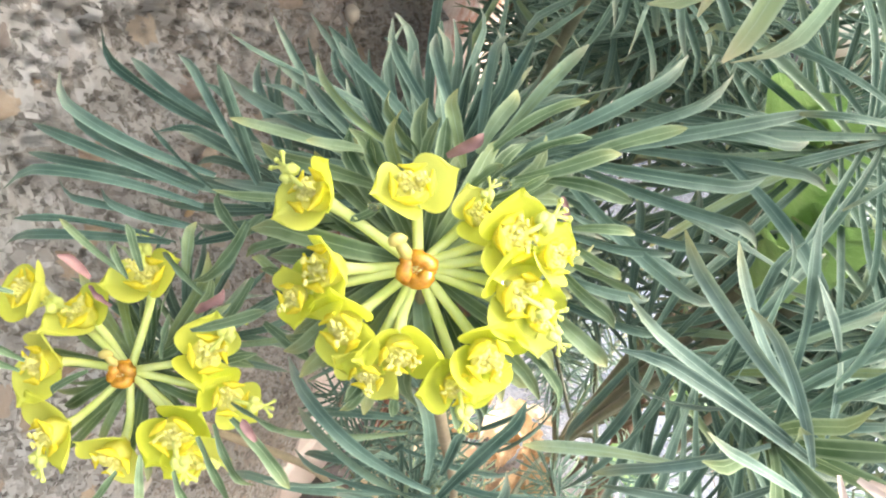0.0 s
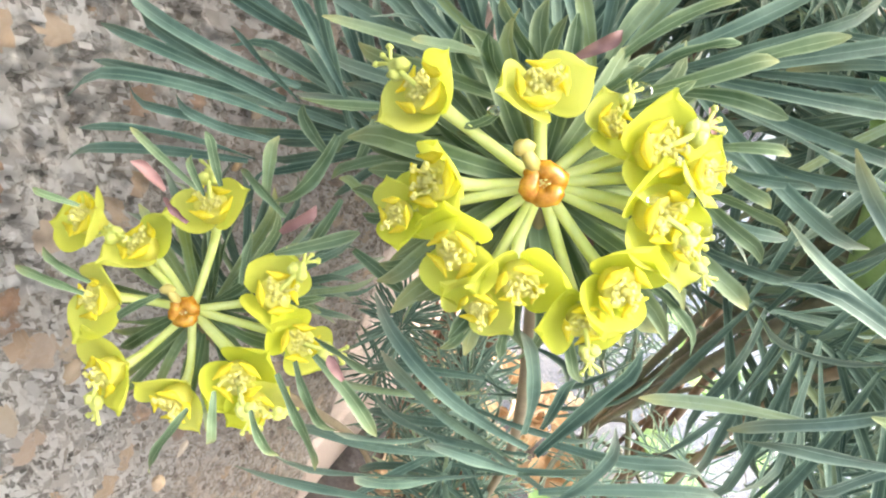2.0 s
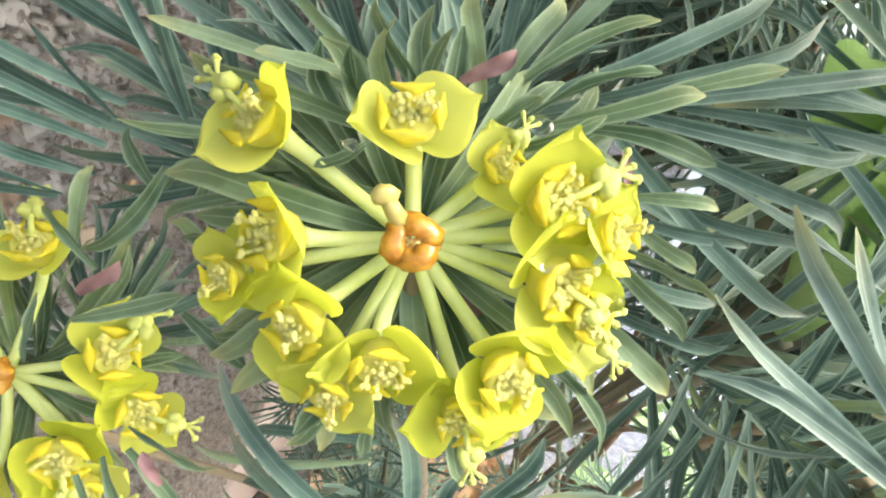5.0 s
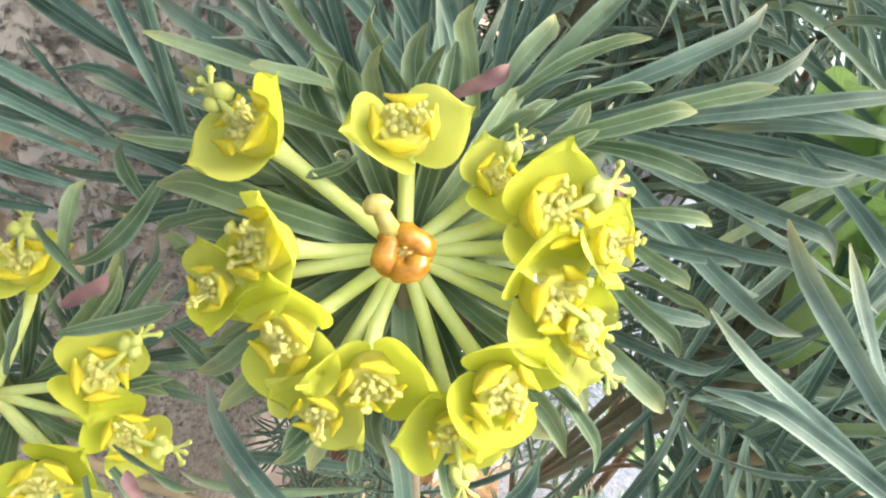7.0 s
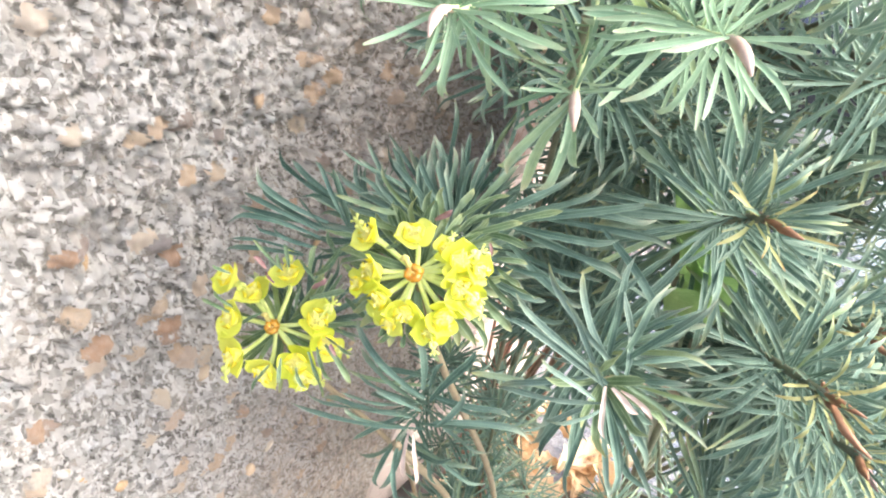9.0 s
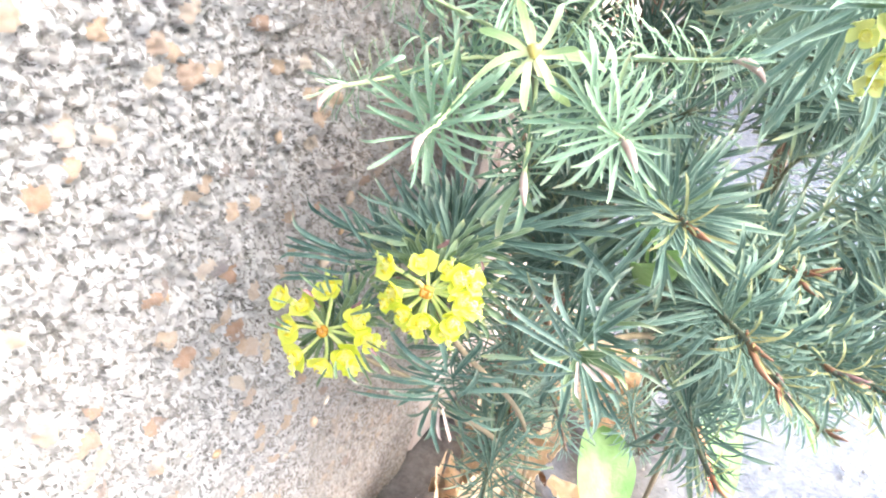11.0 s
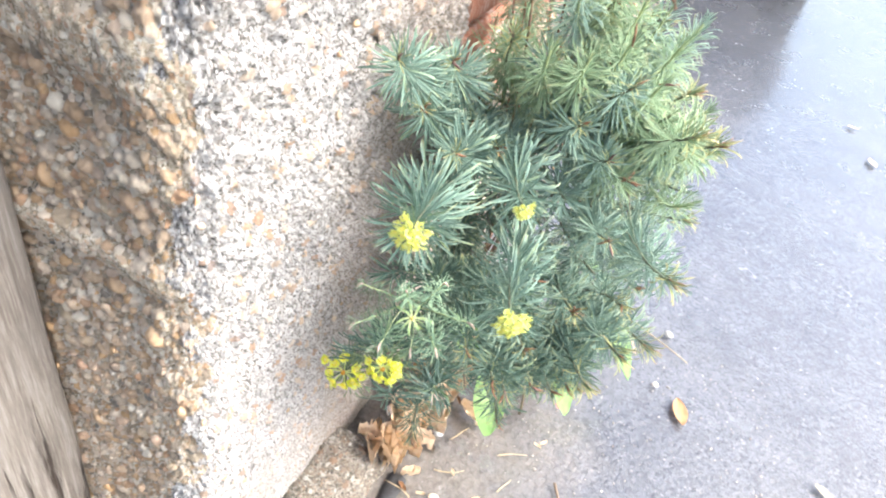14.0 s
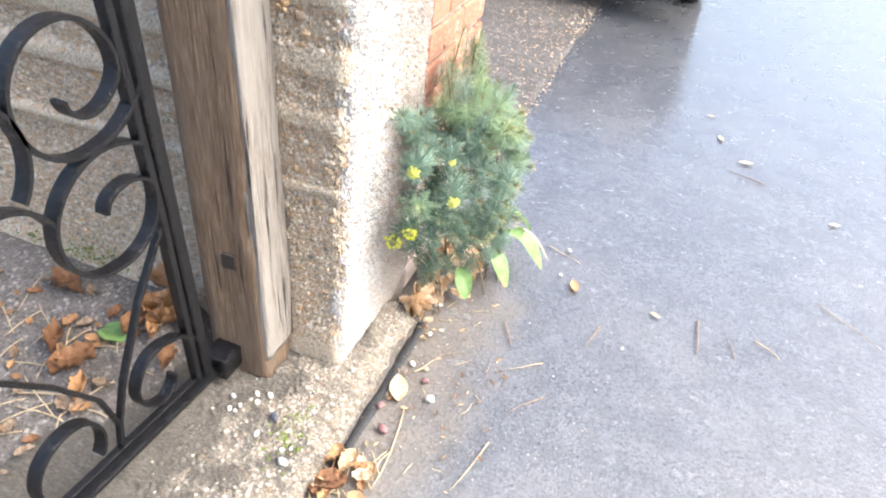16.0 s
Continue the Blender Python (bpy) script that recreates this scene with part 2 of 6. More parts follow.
def concrete_material(name, dark, mid, light, stain, scale=300.0, stones=0.5, depth=0.003):
    """Cement with grit and small stones bared in it."""
    m = Mat(name, 0.85, spec=0.3)
    big, fine = m.noise(9.0, 6, 0.65), m.noise(110.0, 8, 0.75)
    warp = m.n.new("ShaderNodeMix")
    warp.data_type = "VECTOR"
    warp.inputs["Factor"].default_value = 0.004
    tex = m.n.new("ShaderNodeTexNoise")
    tex.inputs["Scale"].default_value = 140.0
    m.put(m.co, tex.inputs["Vector"])
    m.put(m.co, warp.inputs["A"])
    m.put(tex.outputs["Color"], warp.inputs["B"])
    co = warp.outputs["Result"]
    c = m.ramp(fine, (0.25, dark), (0.45, mid), (0.62, light))
    c = m.mix(m.ramp(big, (0.45, (0, 0, 0)), (0.68, (0.7, 0.7, 0.7))), c, stain)
    d1, d2 = m.cells(scale, "Distance", co), m.cells(scale * 2.7, "Distance", co)
    pick = m.n.new("ShaderNodeSeparateColor")
    m.put(m.cells(scale, "Color", co), pick.inputs[0])
    hue = m.ramp(pick.outputs[1], (0.0, light), (0.35, (0.66, 0.62, 0.55)), (0.55, (0.56, 0.44, 0.29)), (0.72, (0.70, 0.68, 0.64)), (0.86, (0.42, 0.25, 0.13)), (0.96, (0.14, 0.13, 0.13)))
    show = m.math("MULTIPLY", m.math("GREATER_THAN", pick.outputs[0], 1.0 - stones), m.math("LESS_THAN", d1, 0.52))
    c = m.mix(m.math("MULTIPLY", show, 0.8), c, hue)
    gap = m.ramp(m.noise(230.0, 6, 0.8), (0.33, (0.75, 0.75, 0.75)), (0.42, (0, 0, 0)))
    c = m.mix(gap, c, dark)
    m.color(c)
    h = m.math("ADD", m.math("MULTIPLY", m.math("MULTIPLY", d1, show), -1.0), m.math("MULTIPLY", d2, -0.45))
    h = m.math("ADD", h, m.math("MULTIPLY", m.noise(330.0, 8, 0.8), 1.3))
    return m.bump(h, depth).m


def aggregate_material(name, dark, mid, light, stain, palette, coat, wash=None, soil=None, browned=None):
    """Cast concrete whose bared stones are shaped in the mesh; the stone attribute says which stone a point lies on."""
    m = Mat(name, 0.8, spec=0.35)
    at = m.n.new("ShaderNodeAttribute")
    at.attribute_name = "stone"
    s = at.outputs["Fac"]
    fine = m.noise(380.0, 8, 0.8)
    c = m.ramp(fine, (0.41, dark), (0.50, mid), (0.59, light))
    c = m.mix(m.ramp(m.noise(11.0, 6, 0.65), (0.45, (0, 0, 0)), (0.68, (0.6, 0.6, 0.6))), c, stain)
    # crisp grains of sand and grit, each with a tone of its own
    for scale, share in ((620.0, 0.55), (300.0, 0.42)):
        grain = m.n.new("ShaderNodeSeparateColor")
        m.put(m.cells(scale, "Color", m.warped(0.0004, 700.0)), grain.inputs[0])
        tone = m.ramp(grain.outputs[1], (0.0, tuple(0.7 * q for q in dark)), (0.22, dark), (0.42, mid), (0.60, tuple(0.75 * q + 0.25 * p for q, p in zip(mid, (0.5, 0.3, 0.14)))), (0.78, light), (1.0, tuple(min(0.85, 1.4 * q) for q in light)))
        c = m.mix(m.math("MULTIPLY", m.math("GREATER_THAN", grain.outputs[0], 0.35), share), c, tone)
    hue = m.mix(m.math("MULTIPLY", m.noise(420.0, 5, 0.7), 0.4), m.ramp(s, *palette), light)
    worn = m.ramp(m.noise(150.0, 6, 0.75), (coat - 0.05, (1, 1, 1)), (coat + 0.05, (0, 0, 0)))
    on = m.math("MULTIPLY", m.math("GREATER_THAN", s, 0.001), worn)
    c = m.mix(on, c, hue)
    if wash:  # bare cement and dirt where the limewash has worn away, mostly low down
        z = m.n.new("ShaderNodeSeparateXYZ")
        m.put(m.co, z.inputs[0])
        keep = m.math("ADD", m.math("MULTIPLY", m.noise(26.0, 8, 0.75), 1.6), m.math("MULTIPLY", z.outputs[2], 1.05))
        # besides the wear, this tone carries some of the plant's shade low down
        c = m.mix(m.ramp(keep, (0.86, (0.66, 0.66, 0.66)), (1.10, (0, 0, 0))), c, m.ramp(fine, (0.36, (0.11, 0.098, 0.085)), (0.48, wash), (0.60, tuple(1.5 * q for q in wash))))
    if browned:  # browner further along the wall, behind the plant, with a ragged start
        y = m.n.new("ShaderNodeSeparateXYZ")
        m.put(m.co, y.inputs[0])
        reach = m.math("ADD", m.math("MULTIPLY", m.noise(38.0, 6, 0.7), 0.12), y.outputs[1])
        c = m.mix(m.ramp(reach, (0.20, (0, 0, 0)), (0.30, (0.45, 0.45, 0.45))), c, m.ramp(m.noise(190.0, 6, 0.7), (0.36, tuple(0.5 * q for q in browned)), (0.5, browned), (0.62, tuple(1.6 * q for q in browned))))
    if soil:  # soil trodden into the hollows
        x = m.n.new("ShaderNodeSeparateXYZ")
        m.put(m.co, x.inputs[0])
        trod = m.math("SUBTRACT", m.noise(13.0, 8, 0.72), m.math("MULTIPLY", m.math("ADD", x.outputs[0], 0.08), 1.1))
        c = m.mix(m.ramp(trod, (0.40, (0, 0, 0)), (0.52, (0.85, 0.85, 0.85))), c, m.ramp(fine, (0.4, tuple(0.55 * q for q in soil)), (0.6, tuple(1.5 * q for q in soil))))
    m.color(c)
    m.rough(m.math("SUBTRACT", 0.85, m.math("MULTIPLY", on, 0.35)))
    return m.bump(m.noise(560.0, 8, 0.85), 0.0030).m


CEMENT_WHITE = aggregate_material("limewashed_aggregate_concrete", (0.105, 0.098, 0.088), (0.375, 0.362, 0.340), (0.72, 0.71, 0.69), (0.42, 0.385, 0.335), ((0.0, (0.66, 0.65, 0.63)), (0.08, (0.36, 0.34, 0.31)), (0.19, (0.68, 0.67, 0.65)), (0.28, (0.46, 0.43, 0.39)), (0.36, (0.19, 0.172, 0.155)), (0.45, (0.60, 0.585, 0.56)), (0.54, (0.27, 0.25, 0.23)), (0.62, (0.54, 0.44, 0.31)), (0.76, (0.50, 0.32, 0.17)), (0.85, (0.60, 0.52, 0.42)), (0.94, (0.40, 0.21, 0.09)), (1.0, (0.20, 0.17, 0.16))), 0.62, (0.40, 0.375, 0.34), browned=(0.29, 0.215, 0.155))
CEMENT_BROWN = aggregate_material("weathered_aggregate_concrete", (0.21, 0.17, 0.115), (0.52, 0.455, 0.34), (0.74, 0.68, 0.56), (0.44, 0.375, 0.25), ((0.0, (0.70, 0.63, 0.51)), (0.18, (0.50, 0.32, 0.17)), (0.36, (0.62, 0.57, 0.48)), (0.5, (0.40, 0.20, 0.08)), (0.64, (0.48, 0.38, 0.25)), (0.78, (0.17, 0.13, 0.10)), (0.9, (0.52, 0.30, 0.11)), (1.0, (0.06, 0.058, 0.06))), 0.74)
CEMENT_KERB = aggregate_material("mossy_aggregate_concrete", (0.075, 0.066, 0.054), (0.20, 0.178, 0.145), (0.40, 0.37, 0.315), (0.17, 0.155, 0.105), ((0.0, (0.22, 0.19, 0.15)), (0.25, (0.17, 0.11, 0.06)), (0.45, (0.55, 0.53, 0.48)), (0.6, (0.26, 0.15, 0.08)), (0.8, (0.10, 0.08, 0.065)), (1.0, (0.40, 0.35, 0.28))), 0.66, soil=(0.085, 0.076, 0.064))


def asphalt_material(name, dark, mid, speck, wet, share, scale=190.0, silt=False):
    m = Mat(name, 0.35, spec=0.5)
    cell = m.cells(scale, "Color")
    c = m.ramp(m.noise(150.0, 8, 0.8), (0.40, dark), (0.48, tuple(0.35 * p + 0.65 * q for p, q in zip(dark, mid))), (0.62, tuple(1.15 * q for q in mid)))
    pick = m.n.new("ShaderNodeSeparateColor")
    m.put(cell, pick.inputs[0])
    c = m.mix(m.ramp(pick.outputs[0], (1.0 - share, (0, 0, 0)), (1.0 - share + 0.02, (1, 1, 1))), c, m.ramp(pick.outputs[1], (0.2, speck), (0.80, (0.18, 0.17, 0.16)), (0.98, (0.42, 0.40, 0.37))))
    c = m.mix(m.ramp(m.noise(48.0, 6, 0.75), (0.38, (0.5, 0.5, 0.5)), (0.50, (0, 0, 0))), c, dark)
    c = m.mix(m.ramp(m.noise(7.0, 7, 0.72), (0.40, (0.42, 0.42, 0.42)), (0.56, (0, 0, 0))), c, dark)
    dust = m.ramp(m.noise(1.6, 6, 0.7), (0.45, (0, 0, 0)), (0.75, (0.42, 0.42, 0.42)))
    c = m.mix(dust, c, (0.17, 0.165, 0.155))
    if silt:  # soil washed along the wall foot
        s = m.n.new("ShaderNodeSeparateXYZ")
        m.put(m.co, s.inputs[0])
        far = m.math("ADD", s.outputs[0], m.math("MULTIPLY", m.math("SUBTRACT", m.noise(9.0, 7, 0.7), 0.5), 0.42))
        far = m.math("ADD", far, m.math("MULTIPLY", m.math("MAXIMUM", m.math("SUBTRACT", s.outputs[1], 0.45), 0.0), 0.5))
        c = m.mix(m.ramp(far, (0.16, (0.85, 0.85, 0.85)), (0.34, (0, 0, 0))), c, m.ramp(m.noise(120.0, 6, 0.75), (0.3, (0.09, 0.078, 0.066)), (0.7, (0.22, 0.19, 0.16))))
    m.color(c)
    m.rough(m.math("ADD", m.math("MULTIPLY", m.noise(9.0, 6, 0.7), 0.34), wet - 0.03))
    h = m.math("ADD", m.math("MULTIPLY", m.cells(scale), -0.45), m.math("MULTIPLY", m.noise(110.0, 8, 0.8), 1.5))
    if silt:  # a thin film of rain
        m.b.inputs["Coat Weight"].default_value, m.b.inputs["Coat Roughness"].default_value, m.b.inputs["Coat IOR"].default_value = 1.0, 0.13, 1.52
    h = m.math("ADD", h, m.math("MULTIPLY", m.cells(115.0, "Distance", m.warped(0.004, 120.0)), -1.1))
    m.bump(h, 0.0017 if silt else 0.0036)
    if silt:
        t = m.n.new("ShaderNodeBump")
        t.inputs["Distance"].default_value = 0.00018
        m.put(h, t.inputs["Height"])
        m.put(t.outputs[0], m.b.inputs["Coat Normal"])
    return m.m


ASPHALT = asphalt_material("wet_black_asphalt", (0.044, 0.046, 0.053), (0.128, 0.131, 0.142), (0.12, 0.12, 0.12), 0.10, 0.025, 280.0, silt=True)
OLD_ASPHALT = asphalt_material("worn_gravelly_asphalt", (0.035, 0.032, 0.030), (0.095, 0.085, 0.076), (0.22, 0.18, 0.14), 0.35, 0.22, 90.0)
SOIL = asphalt_material("damp_gritty_soil", (0.065, 0.057, 0.050), (0.225, 0.195, 0.172), (0.42, 0.38, 0.32), 0.5, 0.16, 150.0)


def wood_material(name, dark, mid, light, silver):
    m = Mat(name, 0.75, spec=0.3)
    v = m.stretch(1.0, 1.0, 0.05)
    grain, crack = m.noise(260.0, 8, 0.8, v), m.noise(60.0, 5, 0.65, v)
    c = m.ramp(grain, (0.3, dark), (0.5, mid), (0.7, light))
    c = m.mix(m.ramp(m.noise(14.0, 4, 0.6, m.stretch(1.0, 1.0, 0.25)), (0.45, (0, 0, 0)), (0.65, (0.8, 0.8, 0.8))), c, silver)
    c = m.mix(m.ramp(crack, (0.34, (0.9, 0.9, 0.9)), (0.39, (0, 0, 0))), c, (0.04, 0.028, 0.02))
    m.color(c)
    return m.bump(m.math("ADD", grain, m.math("MULTIPLY", m.ramp(crack, (0.33, (0, 0, 0)), (0.41, (1, 1, 1))), 1.8)), 0.0036).m


WOOD = wood_material("weathered_brown_wood", (0.036, 0.024, 0.015), (0.165, 0.108, 0.066), (0.35, 0.265, 0.185), (0.165, 0.122, 0.086))
WOOD_GREY = wood_material("silvered_wood", (0.085, 0.070, 0.058), (0.225, 0.198, 0.170), (0.42, 0.39, 0.355), (0.29, 0.265, 0.238))
def brick_material():
    m = Mat("limewashed_red_brick", 0.85, spec=0.25)
    c = m.mix(m.object_random(), (0.30, 0.11, 0.062), (0.40, 0.175, 0.105))
    c = m.mix(m.ramp(m.noise(90.0, 6, 0.7), (0.42, (0, 0, 0)), (0.66, (0.7, 0.7, 0.7))), c, (0.46, 0.29, 0.215))
    # limewash, thick on the lowest courses and nearly gone above the plant
    geo, z = m.n.new("ShaderNodeNewGeometry"), m.n.new("ShaderNodeSeparateXYZ")
    m.put(geo.outputs["Position"], z.inputs[0])
    wash = m.math("SUBTRACT", m.noise(24.0, 6, 0.7), m.math("MULTIPLY", m.math("SUBTRACT", z.outputs[2], 0.30), 0.75))
    c = m.mix(m.ramp(wash, (0.34, (0, 0, 0)), (0.48, (0.92, 0.92, 0.92))), c, (0.62, 0.53, 0.47))
    m.color(c)
    return m.bump(m.noise(240.0, 6, 0.8), 0.002).m


BRICK = brick_material()
MORTAR = concrete_material("brick_mortar", (0.36, 0.32, 0.27), (0.50, 0.46, 0.40), (0.60, 0.57, 0.52), (0.42, 0.38, 0.32))
CAR_DARK = plain("dark_bumper_plastic", (0.01, 0.01, 0.011), (0.02, 0.02, 0.022), 0.5, 200, 0.0002)
TYRE = plain("tyre_rubber", (0.012, 0.012, 0.012), (0.03, 0.03, 0.03), 0.8, 150, 0.0005)
PAINT = plain("dark_blue_car_paint", (0.02, 0.025, 0.04), (0.025, 0.03, 0.05), 0.2, 5, 0.0)


# ---- mesh helpers ----
def mesh_of(name, verts, faces, mats, uvs=None, index=None, smooth=True):
    me = bpy.data.meshes.new(name)
    me.from_pydata([tuple(v) for v in verts], [], faces)
    for m in mats if isinstance(mats, (list, tuple)) else [mats]:
        me.materials.append(m)
    if index is not None:
        me.polygons.foreach_set("material_index", np.asarray(index, dtype=np.int32))
    if smooth:
        me.polygons.foreach_set("use_smooth", np.ones(len(me.polygons), dtype=bool))
    if uvs is not None:
        layer = me.uv_layers.new(name="uv")
        loops = np.zeros(len(me.loops), dtype=np.int32)
        me.loops.foreach_get("vertex_index", loops)
        layer.data.foreach_set("uv", np.asarray(uvs, dtype=np.float32)[loops].ravel())
    me.update()
    return me


def part(name, me, parent, label="", m=None):
    ob = new(name, me)
    ob.parent = parent
    if m is not None:
        ob.matrix_basis = m
    return tagged(ob, label) if label else ob


def empty(name, at, label, category, group="", kind=""):
    ob = new(name)
    ob.empty_display_size = 0.02
    ob.location = at
    return tagged(ob, label, category, group, kind)


def from_bm(name, bm, mats, smooth=False):
    me = bpy.data.meshes.new(name)
    bm.to_mesh(me)
    bm.free()
    for m in mats if isinstance(mats, (list, tuple)) else [mats]:
        me.materials.append(m)
    if smooth:
        me.polygons.foreach_set("use_smooth", np.ones(len(me.polygons), dtype=bool))
    return me


def box_mesh(name, lo, hi, mat, bevel=0.003, seg=2):
    bm = bmesh.new()
    bmesh.ops.create_cube(bm, size=1.0)
    c, s = [(a + b) / 2 for a, b in zip(lo, hi)], [b - a for a, b in zip(lo, hi)]
    for v in bm.verts:
        v.co = Vector([c[i] + v.co[i] * s[i] for i in range(3)])
    if bevel:
        bmesh.ops.bevel(bm, geom=bm.edges[:], offset=bevel, segments=seg, affect="EDGES", profile=0.6)
    return from_bm(name, bm, mat)


def basis(d, hint=(0, 0, 1)):
    """Three axes with the third along d."""
    d = np.asarray(d, float) / np.linalg.norm(d)
    h = np.asarray(hint, float)
    if abs(d @ h) > 0.97 * np.linalg.norm(h):
        h = np.array([1.0, 0.0, 0.0]) if abs(d[0]) < 0.9 else np.array([0.0, 1.0, 0.0])
    a = np.cross(h, d)
    a /= np.linalg.norm(a)
    return a, np.cross(d, a), d


def tube(points, radii, sides=6):
    """Verts and faces of a round tube along points."""
    pts = np.asarray(points, float)
    tang = np.gradient(pts, axis=0)
    verts, faces = [], []
    a, b, _ = basis(tang[0])
    for i, (p, t) in enumerate(zip(pts, tang)):
        t = t / np.linalg.norm(t)
        a = a - t * (a @ t)
        a /= np.linalg.norm(a)
        b = np.cross(t, a)
        for k in range(sides):
            w = 2 * math.pi * k / sides
            verts.append(p + radii[i] * (math.cos(w) * a + math.sin(w) * b))
    n = len(pts)
    for i in range(n - 1):
        for k in range(sides):
            q, r = i * sides + k, i * sides + (k + 1) % sides
            faces.append((q, r, r + sides, q + sides))
    faces.append(tuple(range(sides))[::-1])
    faces.append(tuple(range((n - 1) * sides, n * sides)))
    return verts, faces


def bezier(p0, p1, p2, p3, n):
    t = np.linspace(0, 1, n)[:, None]
    p0, p1, p2, p3 = (np.asarray(p, float) for p in (p0, p1, p2, p3))
    return (1 - t) ** 3 * p0 + 3 * (1 - t) ** 2 * t * p1 + 3 * (1 - t) * t**2 * p2 + t**3 * p3


class Lattice:
    """Smooth value noise on a plane, in numpy."""

    def __init__(self, seed):
        self.g = np.random.RandomState(seed).rand(256, 256)

    def at(self, u, v):
        iu, iv = np.floor(u).astype(int), np.floor(v).astype(int)
        fu, fv = u - iu, v - iv
        fu, fv = fu * fu * (3 - 2 * fu), fv * fv * (3 - 2 * fv)
        g = self.g
        a, b = g[iu % 256, iv % 256], g[(iu + 1) % 256, iv % 256]
        c, d = g[iu % 256, (iv + 1) % 256], g[(iu + 1) % 256, (iv + 1) % 256]
        return (a * (1 - fu) + b * fu) * (1 - fv) + (c * (1 - fu) + d * fu) * fv

    def fbm(self, u, v, octaves=4, gain=0.55):
        out, amp, tot = 0.0, 1.0, 0.0
        for k in range(octaves):
            out, tot = out + amp * self.at(u * 2**k + 17.3 * k, v * 2**k + 5.1 * k), tot + amp
            amp *= gain
        return out / tot


class Cells:
    """Nearest-point noise on a plane: the distance to the nearest point, and that point's own number."""

    def __init__(self, seed):
        self.j = np.random.RandomState(seed).rand(3, 256, 256)

    def at(self, u, v):
        iu, iv = np.floor(u).astype(int), np.floor(v).astype(int)
        best, own = np.full(u.shape, 9.0), np.zeros(u.shape)
        for a in (-1, 0, 1):
            for b in (-1, 0, 1):
                ja, jb, r = (self.j[k][(iu + a) % 256, (iv + b) % 256] for k in range(3))
                d = np.hypot(iu + a + ja - u, iv + b + jb - v)
                near = d < best
                best, own = np.where(near, d, best), np.where(near, r, own)
        return best, own


def grid_mesh(name, verts, nu, nv, mats, index=None, extra_faces=(), attribute=None):
    """A mesh over an nu x nv grid of verts, quickly."""
    me = bpy.data.meshes.new(name)
    i, j = np.meshgrid(np.arange(nu - 1), np.arange(nv - 1), indexing="ij")
    q = (i * nv + j).ravel()
    quads = np.stack([q, q + nv, q + nv + 1, q + 1], 1).astype(np.int32)
    me.vertices.add(len(verts))
    me.vertices.foreach_set("co", np.asarray(verts, dtype=np.float32).ravel())
    tail = [k for f in extra_faces for k in f]
    loops = np.concatenate([quads.ravel(), np.array(tail, dtype=np.int32)])
    me.loops.add(len(loops))
    me.loops.foreach_set("vertex_index", loops.astype(np.int32))
    starts = list(np.arange(len(quads)) * 4)
    at = 4 * len(quads)
    for f in extra_faces:
        starts.append(at)
        at += len(f)
    me.polygons.add(len(starts))
    me.polygons.foreach_set("loop_start", np.array(starts, dtype=np.int32))
    for m in mats if isinstance(mats, (list, tuple)) else [mats]:
        me.materials.append(m)
    if index is not None:
        me.polygons.foreach_set("material_index", np.asarray(index, dtype=np.int32))
    me.polygons.foreach_set("use_smooth", np.ones(len(starts), dtype=bool))
    if attribute is not None:
        value = np.asarray(attribute, dtype=np.float32)
        layer = me.attributes.new("stone", "FLOAT", "FACE")
        layer.data.foreach_set("value", np.concatenate([value[q], np.zeros(len(extra_faces), dtype=np.float32)]))
    me.update(calc_edges=True)
    me.validate()
    return me


def ico(subdiv=1):
    bm = bmesh.new()
    bmesh.ops.create_icosphere(bm, subdivisions=subdiv, radius=1.0)
    v = np.array([x.co[:] for x in bm.verts])
    f = [tuple(x.index for x in p.verts) for p in bm.faces]
    bm.free()
    return v, f


ICO1, ICO2 = ico(1), ico(2)


def pebbles(rng, places, normals, sizes, shape=ICO2, flat=(0.45, 0.8)):
    """Joined rounded stones: verts and faces."""
    sv, sf = shape
    verts, faces = [], []
    for p, n, s in zip(places, normals, sizes):
        a, b, d = basis(n, rng.normal(size=3))
        k = np.array([s, s * rng.uniform(0.6, 0.95), s * rng.uniform(*flat)])
        lump = 1 + 0.16 * np.sin(sv @ rng.normal(size=3) * 2.2 + rng.uniform(0, 6))
        w = sv * lump[:, None] * k
        faces += [tuple(i + len(verts) for i in f) for f in sf]
        verts += list(np.asarray(p) + w[:, :1] * a + w[:, 1:2] * b + w[:, 2:] * d)
    return verts, faces


# ---- ground ----
def ground_sheet():
    n = 60
    edge = np.concatenate([np.linspace(-60, -3, 8), np.linspace(-2.5, 4.5, n), np.linspace(5, 80, 9)])
    lat = Lattice(5)
    xs, ys = np.meshgrid(edge, edge, indexing="ij")
    z = -0.004 + 0.004 * (lat.fbm(xs * 0.6, ys * 0.6, 2) - 0.5) * (np.abs(xs) < 4)
    verts = np.stack([xs, ys, z], -1).reshape(-1, 3)
    k = len(edge)
    faces = [(i * k + j, (i + 1) * k + j, (i + 1) * k + j + 1, i * k + j + 1) for i in range(k - 1) for j in range(k - 1)]
    ob = new("ground", mesh_of("ground", verts, faces, ASPHALT))
    return tagged(ob, "wet dark grey asphalt drive with pale grit", "drive", kind="structure")


ground_sheet()


